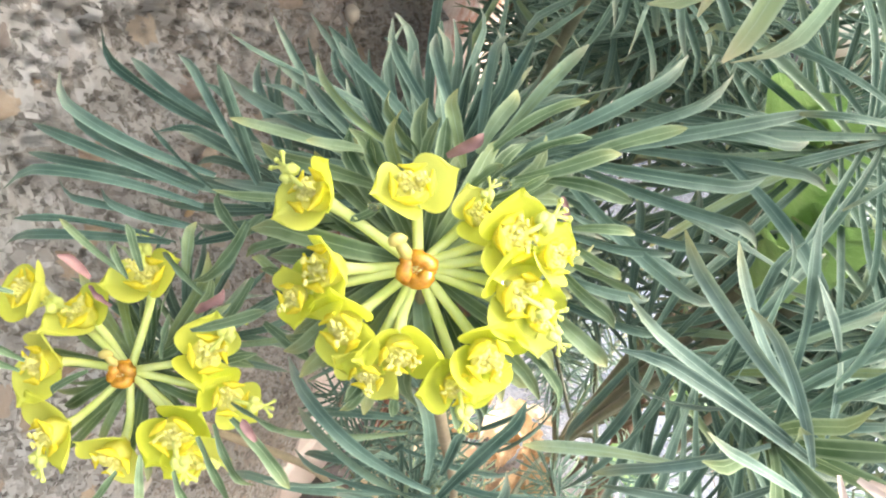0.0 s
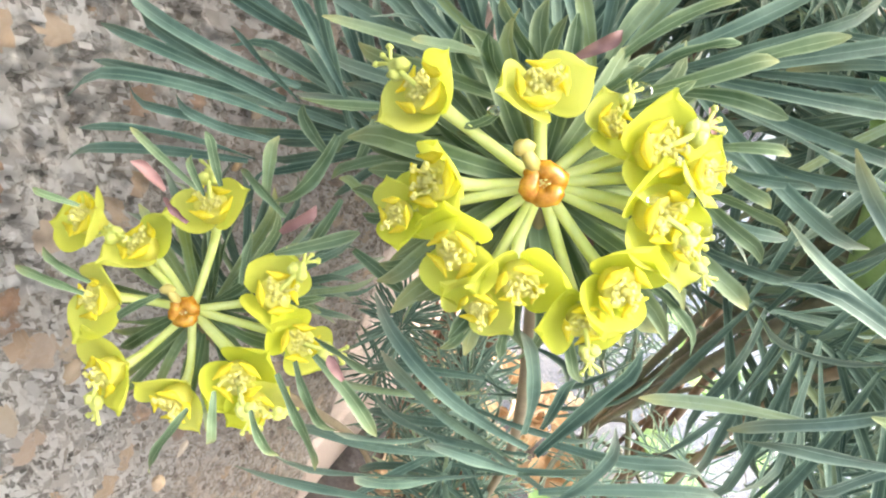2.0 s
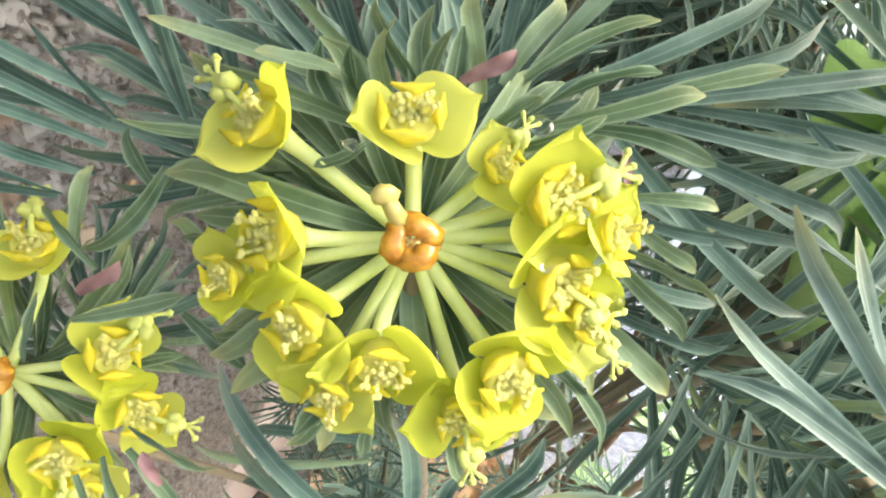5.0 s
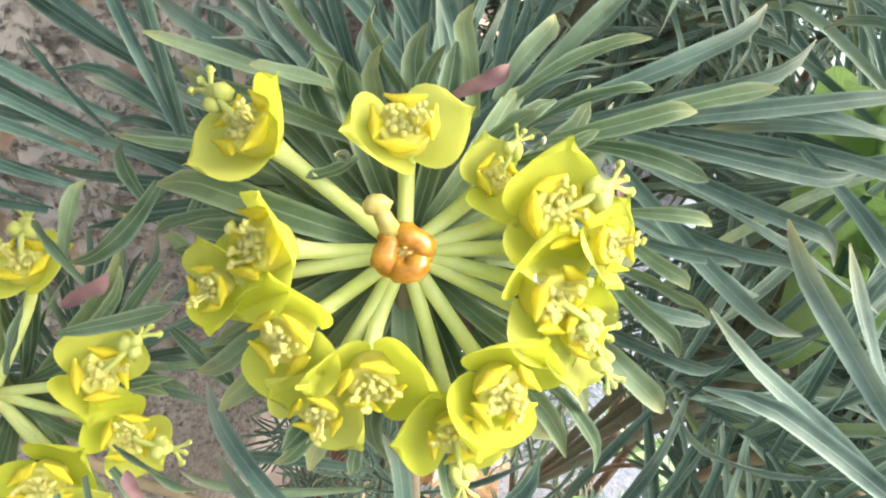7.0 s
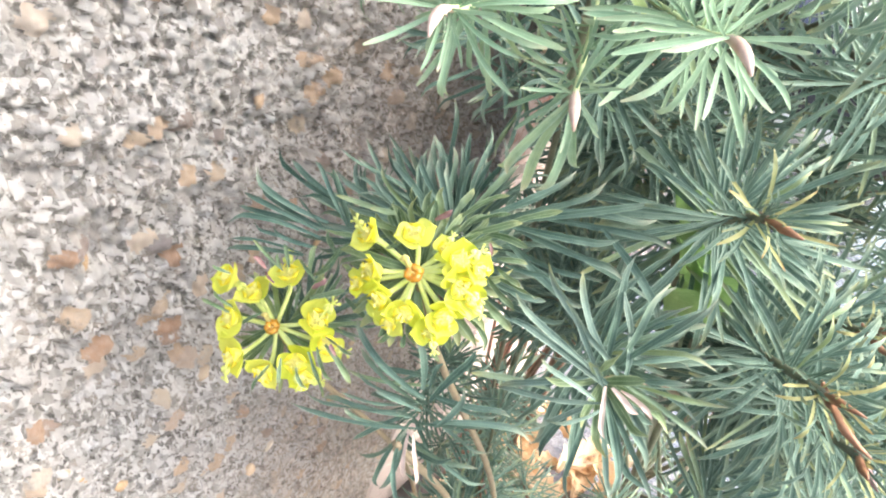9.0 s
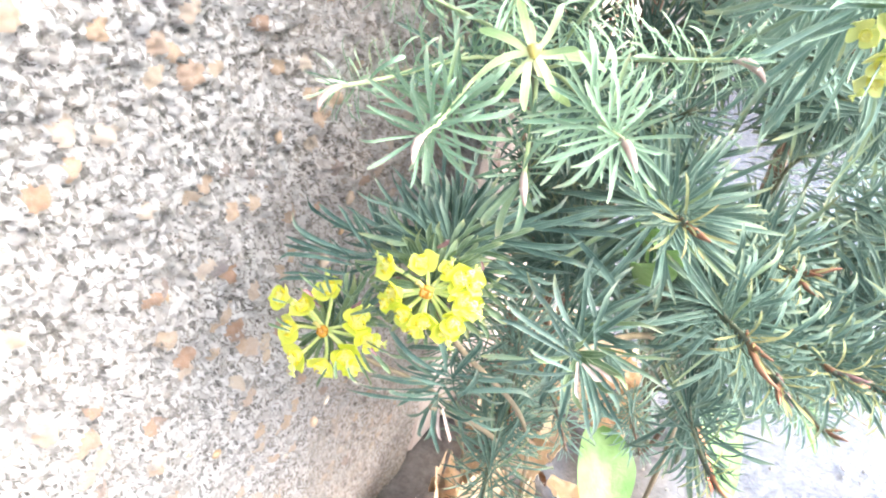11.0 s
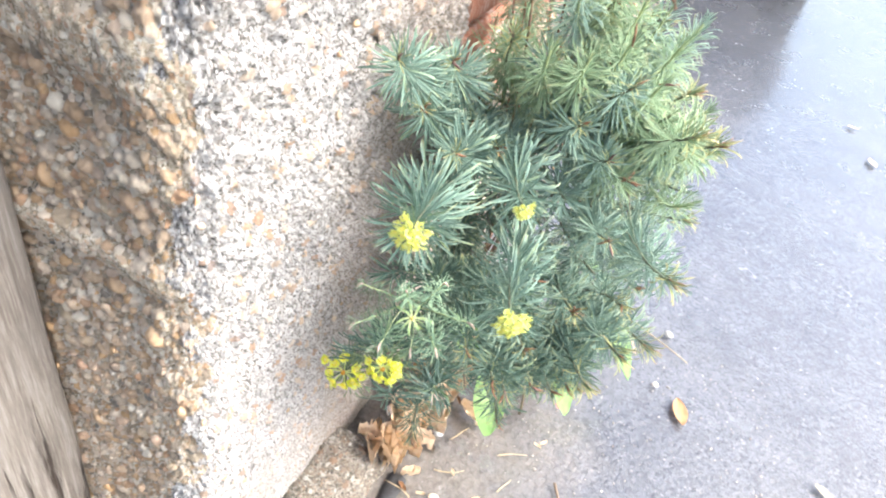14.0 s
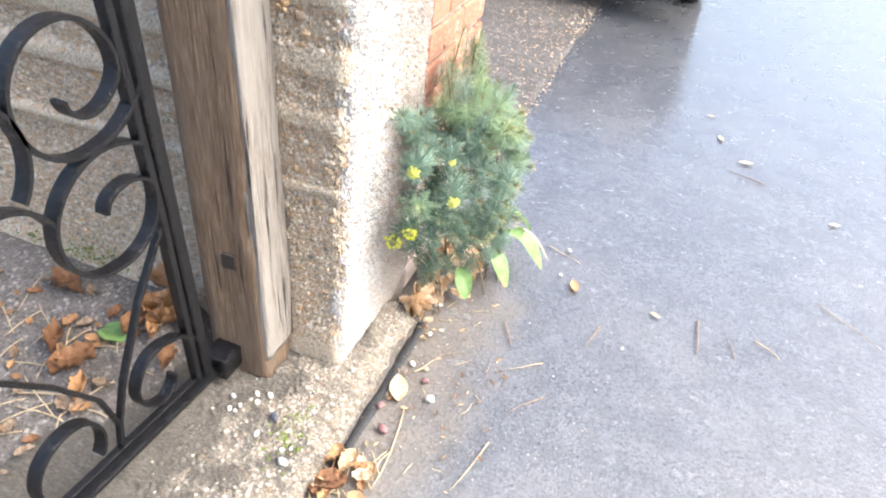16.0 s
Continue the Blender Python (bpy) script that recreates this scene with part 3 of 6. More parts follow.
def patch(name, xs, ys, z, mat, label, category, ragged=0.02, seed=3, amp=0.004):
    """A thin layer on the ground with an uneven surface and a ragged rim."""
    lat = Lattice(seed)
    nx, ny = 50, 90
    u, v = np.meshgrid(np.linspace(0, 1, nx), np.linspace(0, 1, ny), indexing="ij")
    x = xs[0] + (xs[1] - xs[0]) * u + ragged * (lat.fbm(v * 14, u * 0 + 3, 4) - 0.5) * 2 * (u > 0.98)
    y = ys[0] + (ys[1] - ys[0]) * v + ragged * (lat.fbm(u * 8, v * 0 + 9, 3) - 0.5) * 2 * ((v < 0.01) | (v > 0.99))
    rim = np.minimum(np.minimum(u, 1 - u) * 12, np.minimum(v, 1 - v) * 16).clip(0, 1)
    zz = z * (0.2 + 0.8 * rim) + amp * (lat.fbm(x * 30, y * 30, 4) - 0.5)
    zz = np.where(rim < 0.02, -0.015, zz)
    verts = np.stack([x, y, zz], -1).reshape(-1, 3)
    faces = [(i * ny + j, (i + 1) * ny + j, (i + 1) * ny + j + 1, i * ny + j + 1) for i in range(nx - 1) for j in range(ny - 1)]
    return tagged(new(name, mesh_of(name, verts, faces, mat)), label, category, kind="structure")


patch("old_asphalt", (-1.6, 0.025), (0.9, 3.9), 0.012, OLD_ASPHALT, "worn gravelly old asphalt beside the newer drive", "asphalt", 0.035)
garden = patch("garden_soil", (-1.6, -0.225), (-1.6, 0.06), 0.035, SOIL, "damp dark soil behind the gate", "soil", 0.02, 12, 0.012)
for vert in garden.data.vertices:
    vert.co.z += 0.075 * max(0.0, min(1.0, (vert.co.y + 0.42) / 0.40)) * max(0.0, min(1.0, (-0.225 - vert.co.x) / 0.12))


def soil_top(x, y):
    """Height of the soil behind the gate, which rises towards the pillar."""
    return 0.037 + 0.075 * max(0.0, min(1.0, (y + 0.42) / 0.40)) * max(0.0, min(1.0, (-0.225 - x) / 0.12))


# ---- the concrete pillar: cast in lifts, rough with flint aggregate ----
LEFT, FAR, TOP = 1.25, 0.352, 1.30
BANDS = ((0.600, 0.020), (0.700, 0.026), (0.805, 0.020), (0.905, 0.025), (0.465, 0.010), (0.06, 0.07))


def bumps(cells, S, Z, size, share, height):
    """Rounded stones: their height and, where one lies, its number (else 0)."""
    d, own = cells.at(S / size, Z / size)
    r = 0.34 + 0.20 * ((own * 7.31) % 1.0)
    dome = np.sqrt(np.clip(1 - (d / r) ** 2, 0, 1)) * (own < share)
    return height * dome, np.where(dome > 0.15, 0.002 + 0.998 * ((own * 13.7) % 1.0), 0.0)


def pillar():
    lat, lat2 = Lattice(21), Lattice(22)
    s = np.concatenate([np.arange(-LEFT, -0.78, 0.006), np.arange(-0.78, -0.14, 0.0019), np.arange(-0.14, 0.31, 0.0009), np.arange(0.31, FAR + 1e-6, 0.002)])
    z = np.concatenate([np.arange(0.0, 0.16, 0.0022), np.arange(0.16, 0.50, 0.0009), np.arange(0.50, 0.90, 0.0015), np.arange(0.90, TOP + 1e-6, 0.010)])
    S, Z = np.meshgrid(s, z, indexing="ij")
    side = 1 / (1 + np.exp(-(S + 0.008 + 0.055 * (1.4 * (lat.fbm(S * 60 + 3, Z * 45, 5, 0.65) - 0.5) + 1.5 * (lat2.fbm(S * 10, Z * 14, 2) - 0.5))) / 0.0075))  # 0 on the end face, 1 on the drive face
    wob = 0.02 * (lat.fbm(S * 7, Z * 0 + 2, 3) - 0.5)
    band = np.zeros_like(Z)
    for c, w in BANDS:
        band = np.maximum(band, np.exp(-(((Z + wob - c) / w) ** 4)))
    calm = np.clip((Z - 0.02) / 0.12, 0.8, 1.0)
    u = S + 0.0012 * (lat.fbm(S * 400, Z * 400, 2) - 0.5)
    v = Z + 0.0012 * (lat2.fbm(S * 400, Z * 400, 2) - 0.5)
    coarse, fine = lat.fbm(S * 45, Z * 45, 4, 0.6) - 0.5, lat2.fbm(S * 330, Z * 330, 3, 0.8) - 0.5
    pits = np.clip(lat.fbm(S * 190 + 40, Z * 190, 4, 0.65) - 0.57, 0, 1)
    # drive face: pale grit packed in cement, with flush brown stones here and there
    a1, k1 = bumps(Cells(1), u, v * 1.15, 0.0095, 0.15, 0.0022)
    a2, k2 = bumps(Cells(2), u, v, 0.0036, 0.40, 0.0015)
    a3, k3 = bumps(Cells(3), u, v, 0.0021, 0.85, 0.0012)
    lumps, clefts = lat2.fbm(S * 22 + 9, Z * 26, 3, 0.6) - 0.5, np.clip(lat2.fbm(S * 75 + 5, Z * 60, 4, 0.6) - 0.56, 0, 1)
    low = np.clip((Z - 0.12) / 0.16, 0.55, 1.0)  # smoother towards the foot, where it was cast against a board
    h_face = (0.008 * coarse + 0.008 * lumps - 0.016 * clefts * low + 0.0055 * fine - 0.014 * pits + np.maximum(np.maximum(a1, a2), 0.5 * a2 + a3)) * calm * (0.5 + 0.5 * low) - 0.001
    k_face = np.where(a1 > 0.0007, 0.62 + 0.38 * k1, np.where(a2 > 0.0005, 0.002 + 0.55 * k2, np.where((a3 > 0.0004) & (k3 > 0.35), 0.15 + 0.09 * k3, 0.0)))
    # end face: bands of bared flint between bands of cement
    b1, m1 = bumps(Cells(4), u, v * 1.2, 0.0140, 0.24, 0.0042)
    b2, m2 = bumps(Cells(5), u, v * 1.1, 0.0080, 0.55, 0.0030)
    b3, m3 = bumps(Cells(6), u, v, 0.0040, 0.80, 0.0018)
    bare = 1 - 0.65 * band
    h_end = (0.008 * coarse + 0.0030 * fine + np.maximum(np.maximum(b1, b2), b3) * (1 - 0.3 * np.exp(-((S / 0.03) ** 2)))) * bare + (0.006 + 0.012 * (S < -0.26)) * band - 0.005
    k_end = np.where(bare < 0.42, np.where(b3 > 0.0012, m3 * 0.7, 0.0), np.where(b1 > 0.001, m1, np.where(b2 > 0.0008, m2, np.where(b3 > 0.0006, m3, 0.0))))
    h = h_end * (1 - side) + h_face * side + 0.010 * (lat2.fbm(S * 5, Z * 5, 2) - 0.5)
    stones = np.where(side > 0.5, k_face, k_end)
    r = 0.028
    q = np.clip((S + r) / (2 * r), 0, 1) * math.pi / 2
    bx = np.where(S < -r, S, np.where(S > r, 0.0, -r + r * np.sin(q)))
    by = np.where(S > r, S, np.where(S < -r, 0.0, r - r * np.cos(q)))
    verts = np.stack([bx + np.sin(q) * h, by - np.cos(q) * h, Z], -1).reshape(-1, 3)
    n, k = len(s), len(z)
    index = (side[:-1, :-1] > 0.5).astype(int).ravel().tolist()
    a = n * k
    shell = [(-LEFT, 0.30, 0), (-LEFT, 0.30, TOP), (0.0, FAR, 0), (0.0, FAR, TOP), (-0.35, FAR, 0), (-0.35, FAR, TOP), (-0.35, 0.30, 0), (-0.35, 0.30, TOP)]
    first, last = list(range(k)), [(n - 1) * k + j for j in range(k)]
    extra = [tuple([a, a + 1] + first[::-1]), tuple(last + [a + 5, a + 4]), (a + 4, a + 5, a + 7, a + 6), (a + 6, a + 7, a + 1, a), tuple([i * k + k - 1 for i in range(n)] + [a + 5, a + 7, a + 1])]
    me = grid_mesh("wall_pillar", np.concatenate([verts, np.array(shell)]), n, k, [CEMENT_BROWN, CEMENT_WHITE], index + [0] * 5, extra, np.concatenate([stones.ravel(), np.zeros(8)]))
    ob = tagged(new("wall_pillar", me), "rough concrete gate pillar with bared flint aggregate", "wall", kind="structure")

    rng = np.random.RandomState(4)

    # larger stones, one by one
    kinds = []
    for _ in range(8):
        v, f = pebbles(rng, [(0, 0, 0)], [(0, 0, 1)], [1.0], flat=(0.4, 0.65))
        v = [np.asarray(p) * (1 + 0.22 * (abs(math.sin(5 * p[0] + 3 * p[1] + _)) - 0.6) + 0.10 * math.sin(7 * p[1] - 4 * p[0] + 2 * _)) for p in v]
        kinds.append(mesh_of("pebble", v, f, STONE_O))
    for i in range(170):
        on_face = i < 60
        zz = rng.uniform(0.16, 0.62) if on_face else rng.uniform(0.12, 0.86)
        t = rng.uniform(0.005, 0.30) if on_face else rng.uniform(-0.17, -0.012)
        k = 0.0020 * 2.0 ** (rng.rand() ** 1.5) if on_face else 0.0036 * 3.0 ** (rng.rand() ** 1.8)
        n = np.array([1.0, 0, 0] if on_face else [0, -1.0, 0]) + rng.normal(size=3) * 0.2
        a, b, d = basis(n, rng.normal(size=3))
        m = Matrix(np.array([[*(k * 1.0 * np.array([a[j], b[j], d[j]])), ((-0.0022, t, zz) if on_face else (t, 0.003 + 0.35 * k, zz))[j]] for j in range(3)] + [[0, 0, 0, 1]]).tolist())
        part("pebble", kinds[i % 8], ob, m=m)
    return ob


pillar()


# ---- brick pier behind the pillar ----
def brick_pier():
    x0, x1, y0, y1 = -0.33, -0.004, FAR + 0.004, 0.745
    core = new("wall_brick_pier", box_mesh("wall_brick_pier", (x0, y0, -0.02), (x1 - 0.008, y1 - 0.008, TOP - 0.02), MORTAR, 0.002))
    tagged(core, "red brick pier with pale mortar joints", "wall", kind="structure")
    rng = random.Random(7)
    stretch = box_mesh("brick", (-0.1075, -0.012, -0.0325), (0.1075, 0.0, 0.0325), BRICK, 0.004, 1)
    head = box_mesh("brick", (-0.051, -0.012, -0.0325), (0.051, 0.0, 0.0325), BRICK, 0.004, 1)
    course, z = 0, 0.035
    while z < TOP - 0.05:
        y = y0 - (0.1125 if course % 2 else 0.0)
        while y < y1 - 0.02:
            a, b = max(y, y0), min(y + 0.215, y1)
            if b - a > 0.03:
                m = Matrix.Translation((x1 - 0.008 + 0.012 + rng.uniform(-0.002, 0.002), (a + b) / 2, z)) @ pose(0, 0, 0, 0, 0, 90) @ Matrix.Diagonal(((b - a) / 0.215, 1, 1, 1))
                part("brick", stretch, core, m=m @ Matrix.Translation((0, 0.012, 0)))
            y += 0.225
        for i in range(3):
            m = Matrix.Translation((x0 + 0.055 + 0.1095 * i, y1 - 0.008, z)) @ pose(0, 0, 0, 0, 0, 180)
            part("brick", head, core, m=m @ Matrix.Translation((0, 0.0, 0)))
        z += 0.075
        course += 1


brick_pier()


# ---- threshold: a worn concrete strip under gate and pillar ----
def threshold():
    lat, lat2 = Lattice(31), Lattice(32)
    key = np.array([(-0.42, -0.01), (-0.42, 0.040), (-0.38, 0.048), (-0.22, 0.051), (0.0, 0.051), (0.03, 0.049), (0.048, 0.044), (0.060, 0.034), (0.067, 0.020), (0.071, -0.02)])
    run = np.concatenate([[0], np.cumsum(np.linalg.norm(np.diff(key, axis=0), axis=1))])
    u = np.concatenate([np.arange(0, run[-1] - 0.30, 0.006), np.arange(run[-1] - 0.30, run[-1] + 1e-6, 0.0018)])
    y = np.concatenate([np.arange(-1.5, -0.75, 0.012), np.arange(-0.75, -0.45, 0.003), np.arange(-0.45, 0.2625, 0.0018)])
    U, Y = np.meshgrid(u, y, indexing="ij")
    x, z = np.interp(U, run, key[:, 0]), np.interp(U, run, key[:, 1])
    edge = np.clip((x - 0.0) / 0.06, 0, 1)
    end = np.clip((0.262 - Y) / 0.014, 0.2, 1)
    b1, m1 = bumps(Cells(14), U, Y, 0.0125, 0.22, 0.0042)
    b2, m2 = bumps(Cells(15), U, Y, 0.0070, 0.45, 0.0026)
    b3, m3 = bumps(Cells(16), U, Y, 0.0038, 0.6, 0.0013)
    rough = lat.fbm(U * 40, Y * 40, 5, 0.65) - 0.5
    h = 0.010 * rough + np.maximum(np.maximum(b1, b2), b3) - 0.02 * np.clip(lat2.fbm(U * 60, Y * 60, 4, 0.6) - 0.6, 0, 1)
    chip = 0.05 * np.clip(lat.fbm(Y * 14, Y * 0 + 4.0, 4) - 0.52, 0, 1) + 0.012 * (lat2.fbm(Y * 40, U * 40, 3) - 0.5)
    z = z * end + h * (z > 0.012) * (1 - 0.6 * edge)
    x = x + edge * (h - chip)
    n, k = len(u), len(y)
    verts = np.stack([x, Y + 0.006 * rough * (Y > 0.25), z], -1).reshape(-1, 3)
    stones = np.where(b1 > 0.0008, m1, np.where(b2 > 0.0006, m2, np.where(b3 > 0.0005, m3, 0.0)))
    a = n * k
    extra = [tuple([i * k + k - 1 for i in range(n)] + [a])]
    me = grid_mesh("threshold", np.concatenate([verts, np.array([[-0.2, 0.2625, -0.02]])]), n, k, [CEMENT_KERB], [0] * ((n - 1) * (k - 1) + 1), extra, np.concatenate([stones.ravel(), [0.0]]))
    return tagged(new("threshold", me), "worn mossy concrete threshold strip with bared stones", "threshold", kind="structure")


threshold()


# ---- gate post ----
def gate_post():
    post = empty("gate_post", (-0.172, -0.05, 0.048), "weathered brown gate post with one silvered side", "post")
    lat = Lattice(41)

    def slab(name, w, d, x, y, z0, z1, mat, seed):
        nz = 140
        ring = []
        n = 10
        for k in range(4):
            cx, cy = ((1, -1), (1, 1), (-1, 1), (-1, -1))[k]
            nx2, ny2 = ((1, 1), (-1, 1), (-1, -1), (1, -1))[k]
            for i in range(n):
                t = i / n
                ring.append(((cx * (1 - t) + nx2 * t), (cy * (1 - t) + ny2 * t)))
        ring = np.array(ring)
        sq = np.sign(ring) * np.abs(ring)
        k = len(ring)
        verts = []
        for i in range(nz):
            z = z0 + (z1 - z0) * i / (nz - 1)
            for j in range(k):
                e = float(lat.fbm(np.array(j * 0.9 + seed), np.array(z * 5.0), 3)) - 0.5
                c = 1.0 - 0.06 * (abs(sq[j, 0]) > 0.95) * (abs(sq[j, 1]) > 0.95)
                foot = 0.006 * max(0, 1 - (z - z0) / 0.05) * (float(lat.at(np.array(j * 1.3), np.array(2.0))) - 0.3)
                verts.append((x + sq[j, 0] * w / 2 * c + sq[j, 0] * (0.006 * e - foot), y + sq[j, 1] * d / 2 * c + sq[j, 1] * (0.006 * e - foot), z))
        faces = [(i * k + j, i * k + (j + 1) % k, (i + 1) * k + (j + 1) % k, (i + 1) * k + j) for i in range(nz - 1) for j in range(k)]
        faces += [tuple(range(k))[::-1], tuple(range((nz - 1) * k, nz * k))]
        return mesh_of(name, verts, faces, mat)

    post.rotation_euler = (0, radians(-2.5), 0)
    part("body", slab("body", 0.128, 0.100, -0.005, 0.0, 0.0, 1.18, WOOD, 1), post)
    part("side_board", slab("side_board", 0.016, 0.094, 0.0580, 0.0, 0.055, 1.18, WOOD_GREY, 30), post, "silver-grey split outer face of the post")
    # no hole is cut: a dark block stands in for the mortise's shade
    part("mortise", box_mesh("mortise", (-0.015, -0.0035, -0.016), (0.015, 0.0035, 0.016), MORTISE_SHADE, 0.003, 2), post, "dark block for the shade in an empty mortise of the post", pose(0.004, -0.0505, 0.285))
    return post


gate_post()


# ---- parked car beyond, of which only the shaded underside shows ----
def car():
    c = empty("parked_car", (-0.25, 5.45, 0.0), "dark parked car standing on the drive", "car")
    bm = bmesh.new()
    bmesh.ops.create_cube(bm, size=1.0)
    for v in bm.verts:
        v.co = Vector((v.co.x * 1.75, v.co.y * 4.2, v.co.z * 0.62 + 0.55))
    bmesh.ops.bevel(bm, geom=bm.edges[:], offset=0.12, segments=4, affect="EDGES")
    part("body", from_bm("body", bm, PAINT, True), c)
    part("bumper", box_mesh("bumper", (-0.86, -2.16, 0.22), (0.86, -2.0, 0.48), CAR_DARK, 0.05, 4), c)
    bm = bmesh.new()
    bmesh.ops.create_cube(bm, size=1.0)
    for v in bm.verts:
        k = 0.72 if v.co.z > 0 else 0.95
        v.co = Vector((v.co.x * 1.6 * k, v.co.y * 2.4 * k + 0.2, v.co.z * 0.55 + 1.1))
    bmesh.ops.bevel(bm, geom=bm.edges[:], offset=0.1, segments=3, affect="EDGES")
    part("cabin", from_bm("cabin", bm, PAINT, True), c)
    for x in (-0.76, 0.76):
        for y in (-1.3, 1.3):
            bm = bmesh.new()
            bmesh.ops.create_cone(bm, cap_ends=True, segments=28, radius1=0.31, radius2=0.31, depth=0.19)
            bmesh.ops.bevel(bm, geom=[e for e in bm.edges if len(e.link_faces[0].verts) > 4 or len(e.link_faces[1].verts) > 4], offset=0.03, segments=3, affect="EDGES")
            part("wheel", from_bm("wheel", bm, TYRE, True), c, m=pose(x, y, 0.305, 0, 90, 0))


car()


# ---- the spurge: arching shoots set with narrow blue-green leaves ----
HEART = np.array([0.02, 0.42, 0.33])


def norm(v):
    v = np.asarray(v, float)
    return v / np.linalg.norm(v)


HUB_B, HUB_A = np.array([0.0851, 0.1084, 0.3588]), np.array([0.0505, 0.1161, 0.3214])
AX_B, AX_A = norm((0.18, -0.925, 0.33)), norm((0.16, -0.90, 0.40))


def hides_head(p):
    """True for a point in front of one of the two open flower heads."""
    for hub, ax in ((HUB_B, AX_B), (HUB_A, AX_A)):
        along = (p - hub) @ ax
        if -0.003 < along < 0.06 and np.linalg.norm(p - hub - along * ax) < 0.0165:
            return True
    return False


def in_hollow(p):
    """True in the leafless hollow that runs back and down under the two heads."""
    a, d = np.array([0.108, 0.15, 0.315]), np.array([0.030, 0.19, -0.125])
    k = min(1.0, max(0.0, (p - a) @ d / (d @ d)))
    return np.linalg.norm(p - a - k * d) < 0.036


def leaf_rows(length, width, bend, cup, twist, rng, rows=9):
    """One leaf along +z, facing +y: verts, faces, uvs. bend: degrees by which it curves back."""
    verts, uvs = [], []
    y = z = 0.0
    ang = 0.0
    sweep, wave = rng.uniform(-0.2, 0.2), rng.uniform(0, 6.28)
    hook = rng.choice([0.0, 0.0, 2.5, 5.0])
    step = length / (rows - 1)
    for i in range(rows):
        v = i / (rows - 1)
        w = width * (0.42 + 0.58 * math.sin(min(1.0, v / 0.62) * math.pi / 2)) * (1.0 if v < 0.8 else math.sqrt(max(0.0, 1 - ((v - 0.8) / 0.21) ** 2)))
        c, s = math.cos(twist * v), math.sin(twist * v)
        for u in (-1.0, 0.0, 1.0):
            px, py = u * w / 2, abs(u) * cup * w / 2
            verts.append((px * c - py * s + sweep * length * v * v + 0.012 * length * math.sin(wave + 5 * v), y + (px * s + py * c) * math.cos(ang), z - (px * s + py * c) * math.sin(ang)))
            uvs.append((0.5 + u / 2, v))
        ang = radians(bend) * (i + 1) / (rows - 1) + hook * max(0.0, (i + 1) / (rows - 1) - 0.72)
        y, z = y - step * math.sin(ang), z + step * math.cos(ang)
    faces = [(3 * i + j, 3 * i + j + 1, 3 * i + j + 4, 3 * i + j + 3) for i in range(rows - 1) for j in (0, 1)]
    return np.array(verts), faces, uvs


_lr = np.random.RandomState(2)
LEAF_SHAPES = [leaf_rows(1.0, _lr.uniform(0.060, 0.080), b, 0.45, _lr.uniform(-0.5, 0.5), _lr) for b in (-35, -15, 0, 12, 25, 40, 60, 85) for _ in range(3)]


def place_leaves(curve, n, span, length, rng, open_tip=18, open_low=88, tip_scale=0.35, droop=0.0, wide=1.0, grow=3.2, bloom=1.35, even=1.25):
    """Leaf placements along the last span metres of a curve, as (shape, 4x4)."""
    seg = np.linalg.norm(np.diff(curve, axis=0), axis=1)
    run = np.concatenate([[0], np.cumsum(seg)])
    total, out = run[-1], []
    for i in range(n):
        f = i / max(1, n - 1)  # 0 at the tip
        s = total - span * f**even
        if s < 0.004:
            break
        p = np.array([np.interp(s, run, curve[:, k]) for k in range(3)])
        q = np.array([np.interp(max(0, s - 0.004), run, curve[:, k]) for k in range(3)])
        a, b, d = basis(p - q)
        w = i * 2.39996 + rng.uniform(-0.35, 0.35)
        side = math.cos(w) * a + math.sin(w) * b
        th = radians(open_tip + (open_low - open_tip) * min(1.0, f * bloom) ** 0.7 + rng.uniform(-11, 11))
        way = math.cos(th) * d + math.sin(th) * side
        way = way + np.array([0, 0, -droop * f])
        way /= np.linalg.norm(way)
        face = math.cos(th) * -side + math.sin(th) * d  # upper side looks to the tip
        face -= way * (face @ way)
        face /= np.linalg.norm(face)
        right = np.cross(face, way)
        L = length * (tip_scale + (1 - tip_scale) * min(1.0, f * grow)) * rng.uniform(0.8, 1.12) * (1 - 0.25 * max(0, f - 0.7))
        kind = rng.randint(0, 9) if f < 0.18 else rng.randint(3, 24 if rng.rand() < 0.35 else 18)
        m = np.eye(4)
        m[:3, 0], m[:3, 1], m[:3, 2], m[:3, 3] = right * L * wide, face * L, way * L, p
        if not (hides_head(p + way * L) or hides_head(p + way * L * 0.6) or in_hollow(p + way * L * 0.6)):
            out.append((kind, m))
    return out


def joined(placements):
    verts, faces, uvs = [], [], []
    for kind, m in placements:
        v, f, uv = LEAF_SHAPES[kind]
        k = len(verts)
        verts.extend((v @ m[:3, :3].T + m[:3, 3]).tolist())
        faces.extend([tuple(i + k for i in q) for q in f])
        uvs.extend(uv)
    return verts, faces, uvs


PLANT = empty("spurge_plant", (0.10, 0.42, 0.0), "blue-green spurge with yellow-green flower heads growing beside the wall foot", "plant")
ORIGIN = np.array([0.10, 0.42, 0.0])


# main branches, from which the shoots spring
NODES = np.array([(0.045, 0.420, 0.25), (0.075, 0.470, 0.33), (0.165, 0.470, 0.34), (0.190, 0.440, 0.25), (0.215, 0.400, 0.22), (0.060, 0.440, 0.42), (0.160, 0.430, 0.44)])
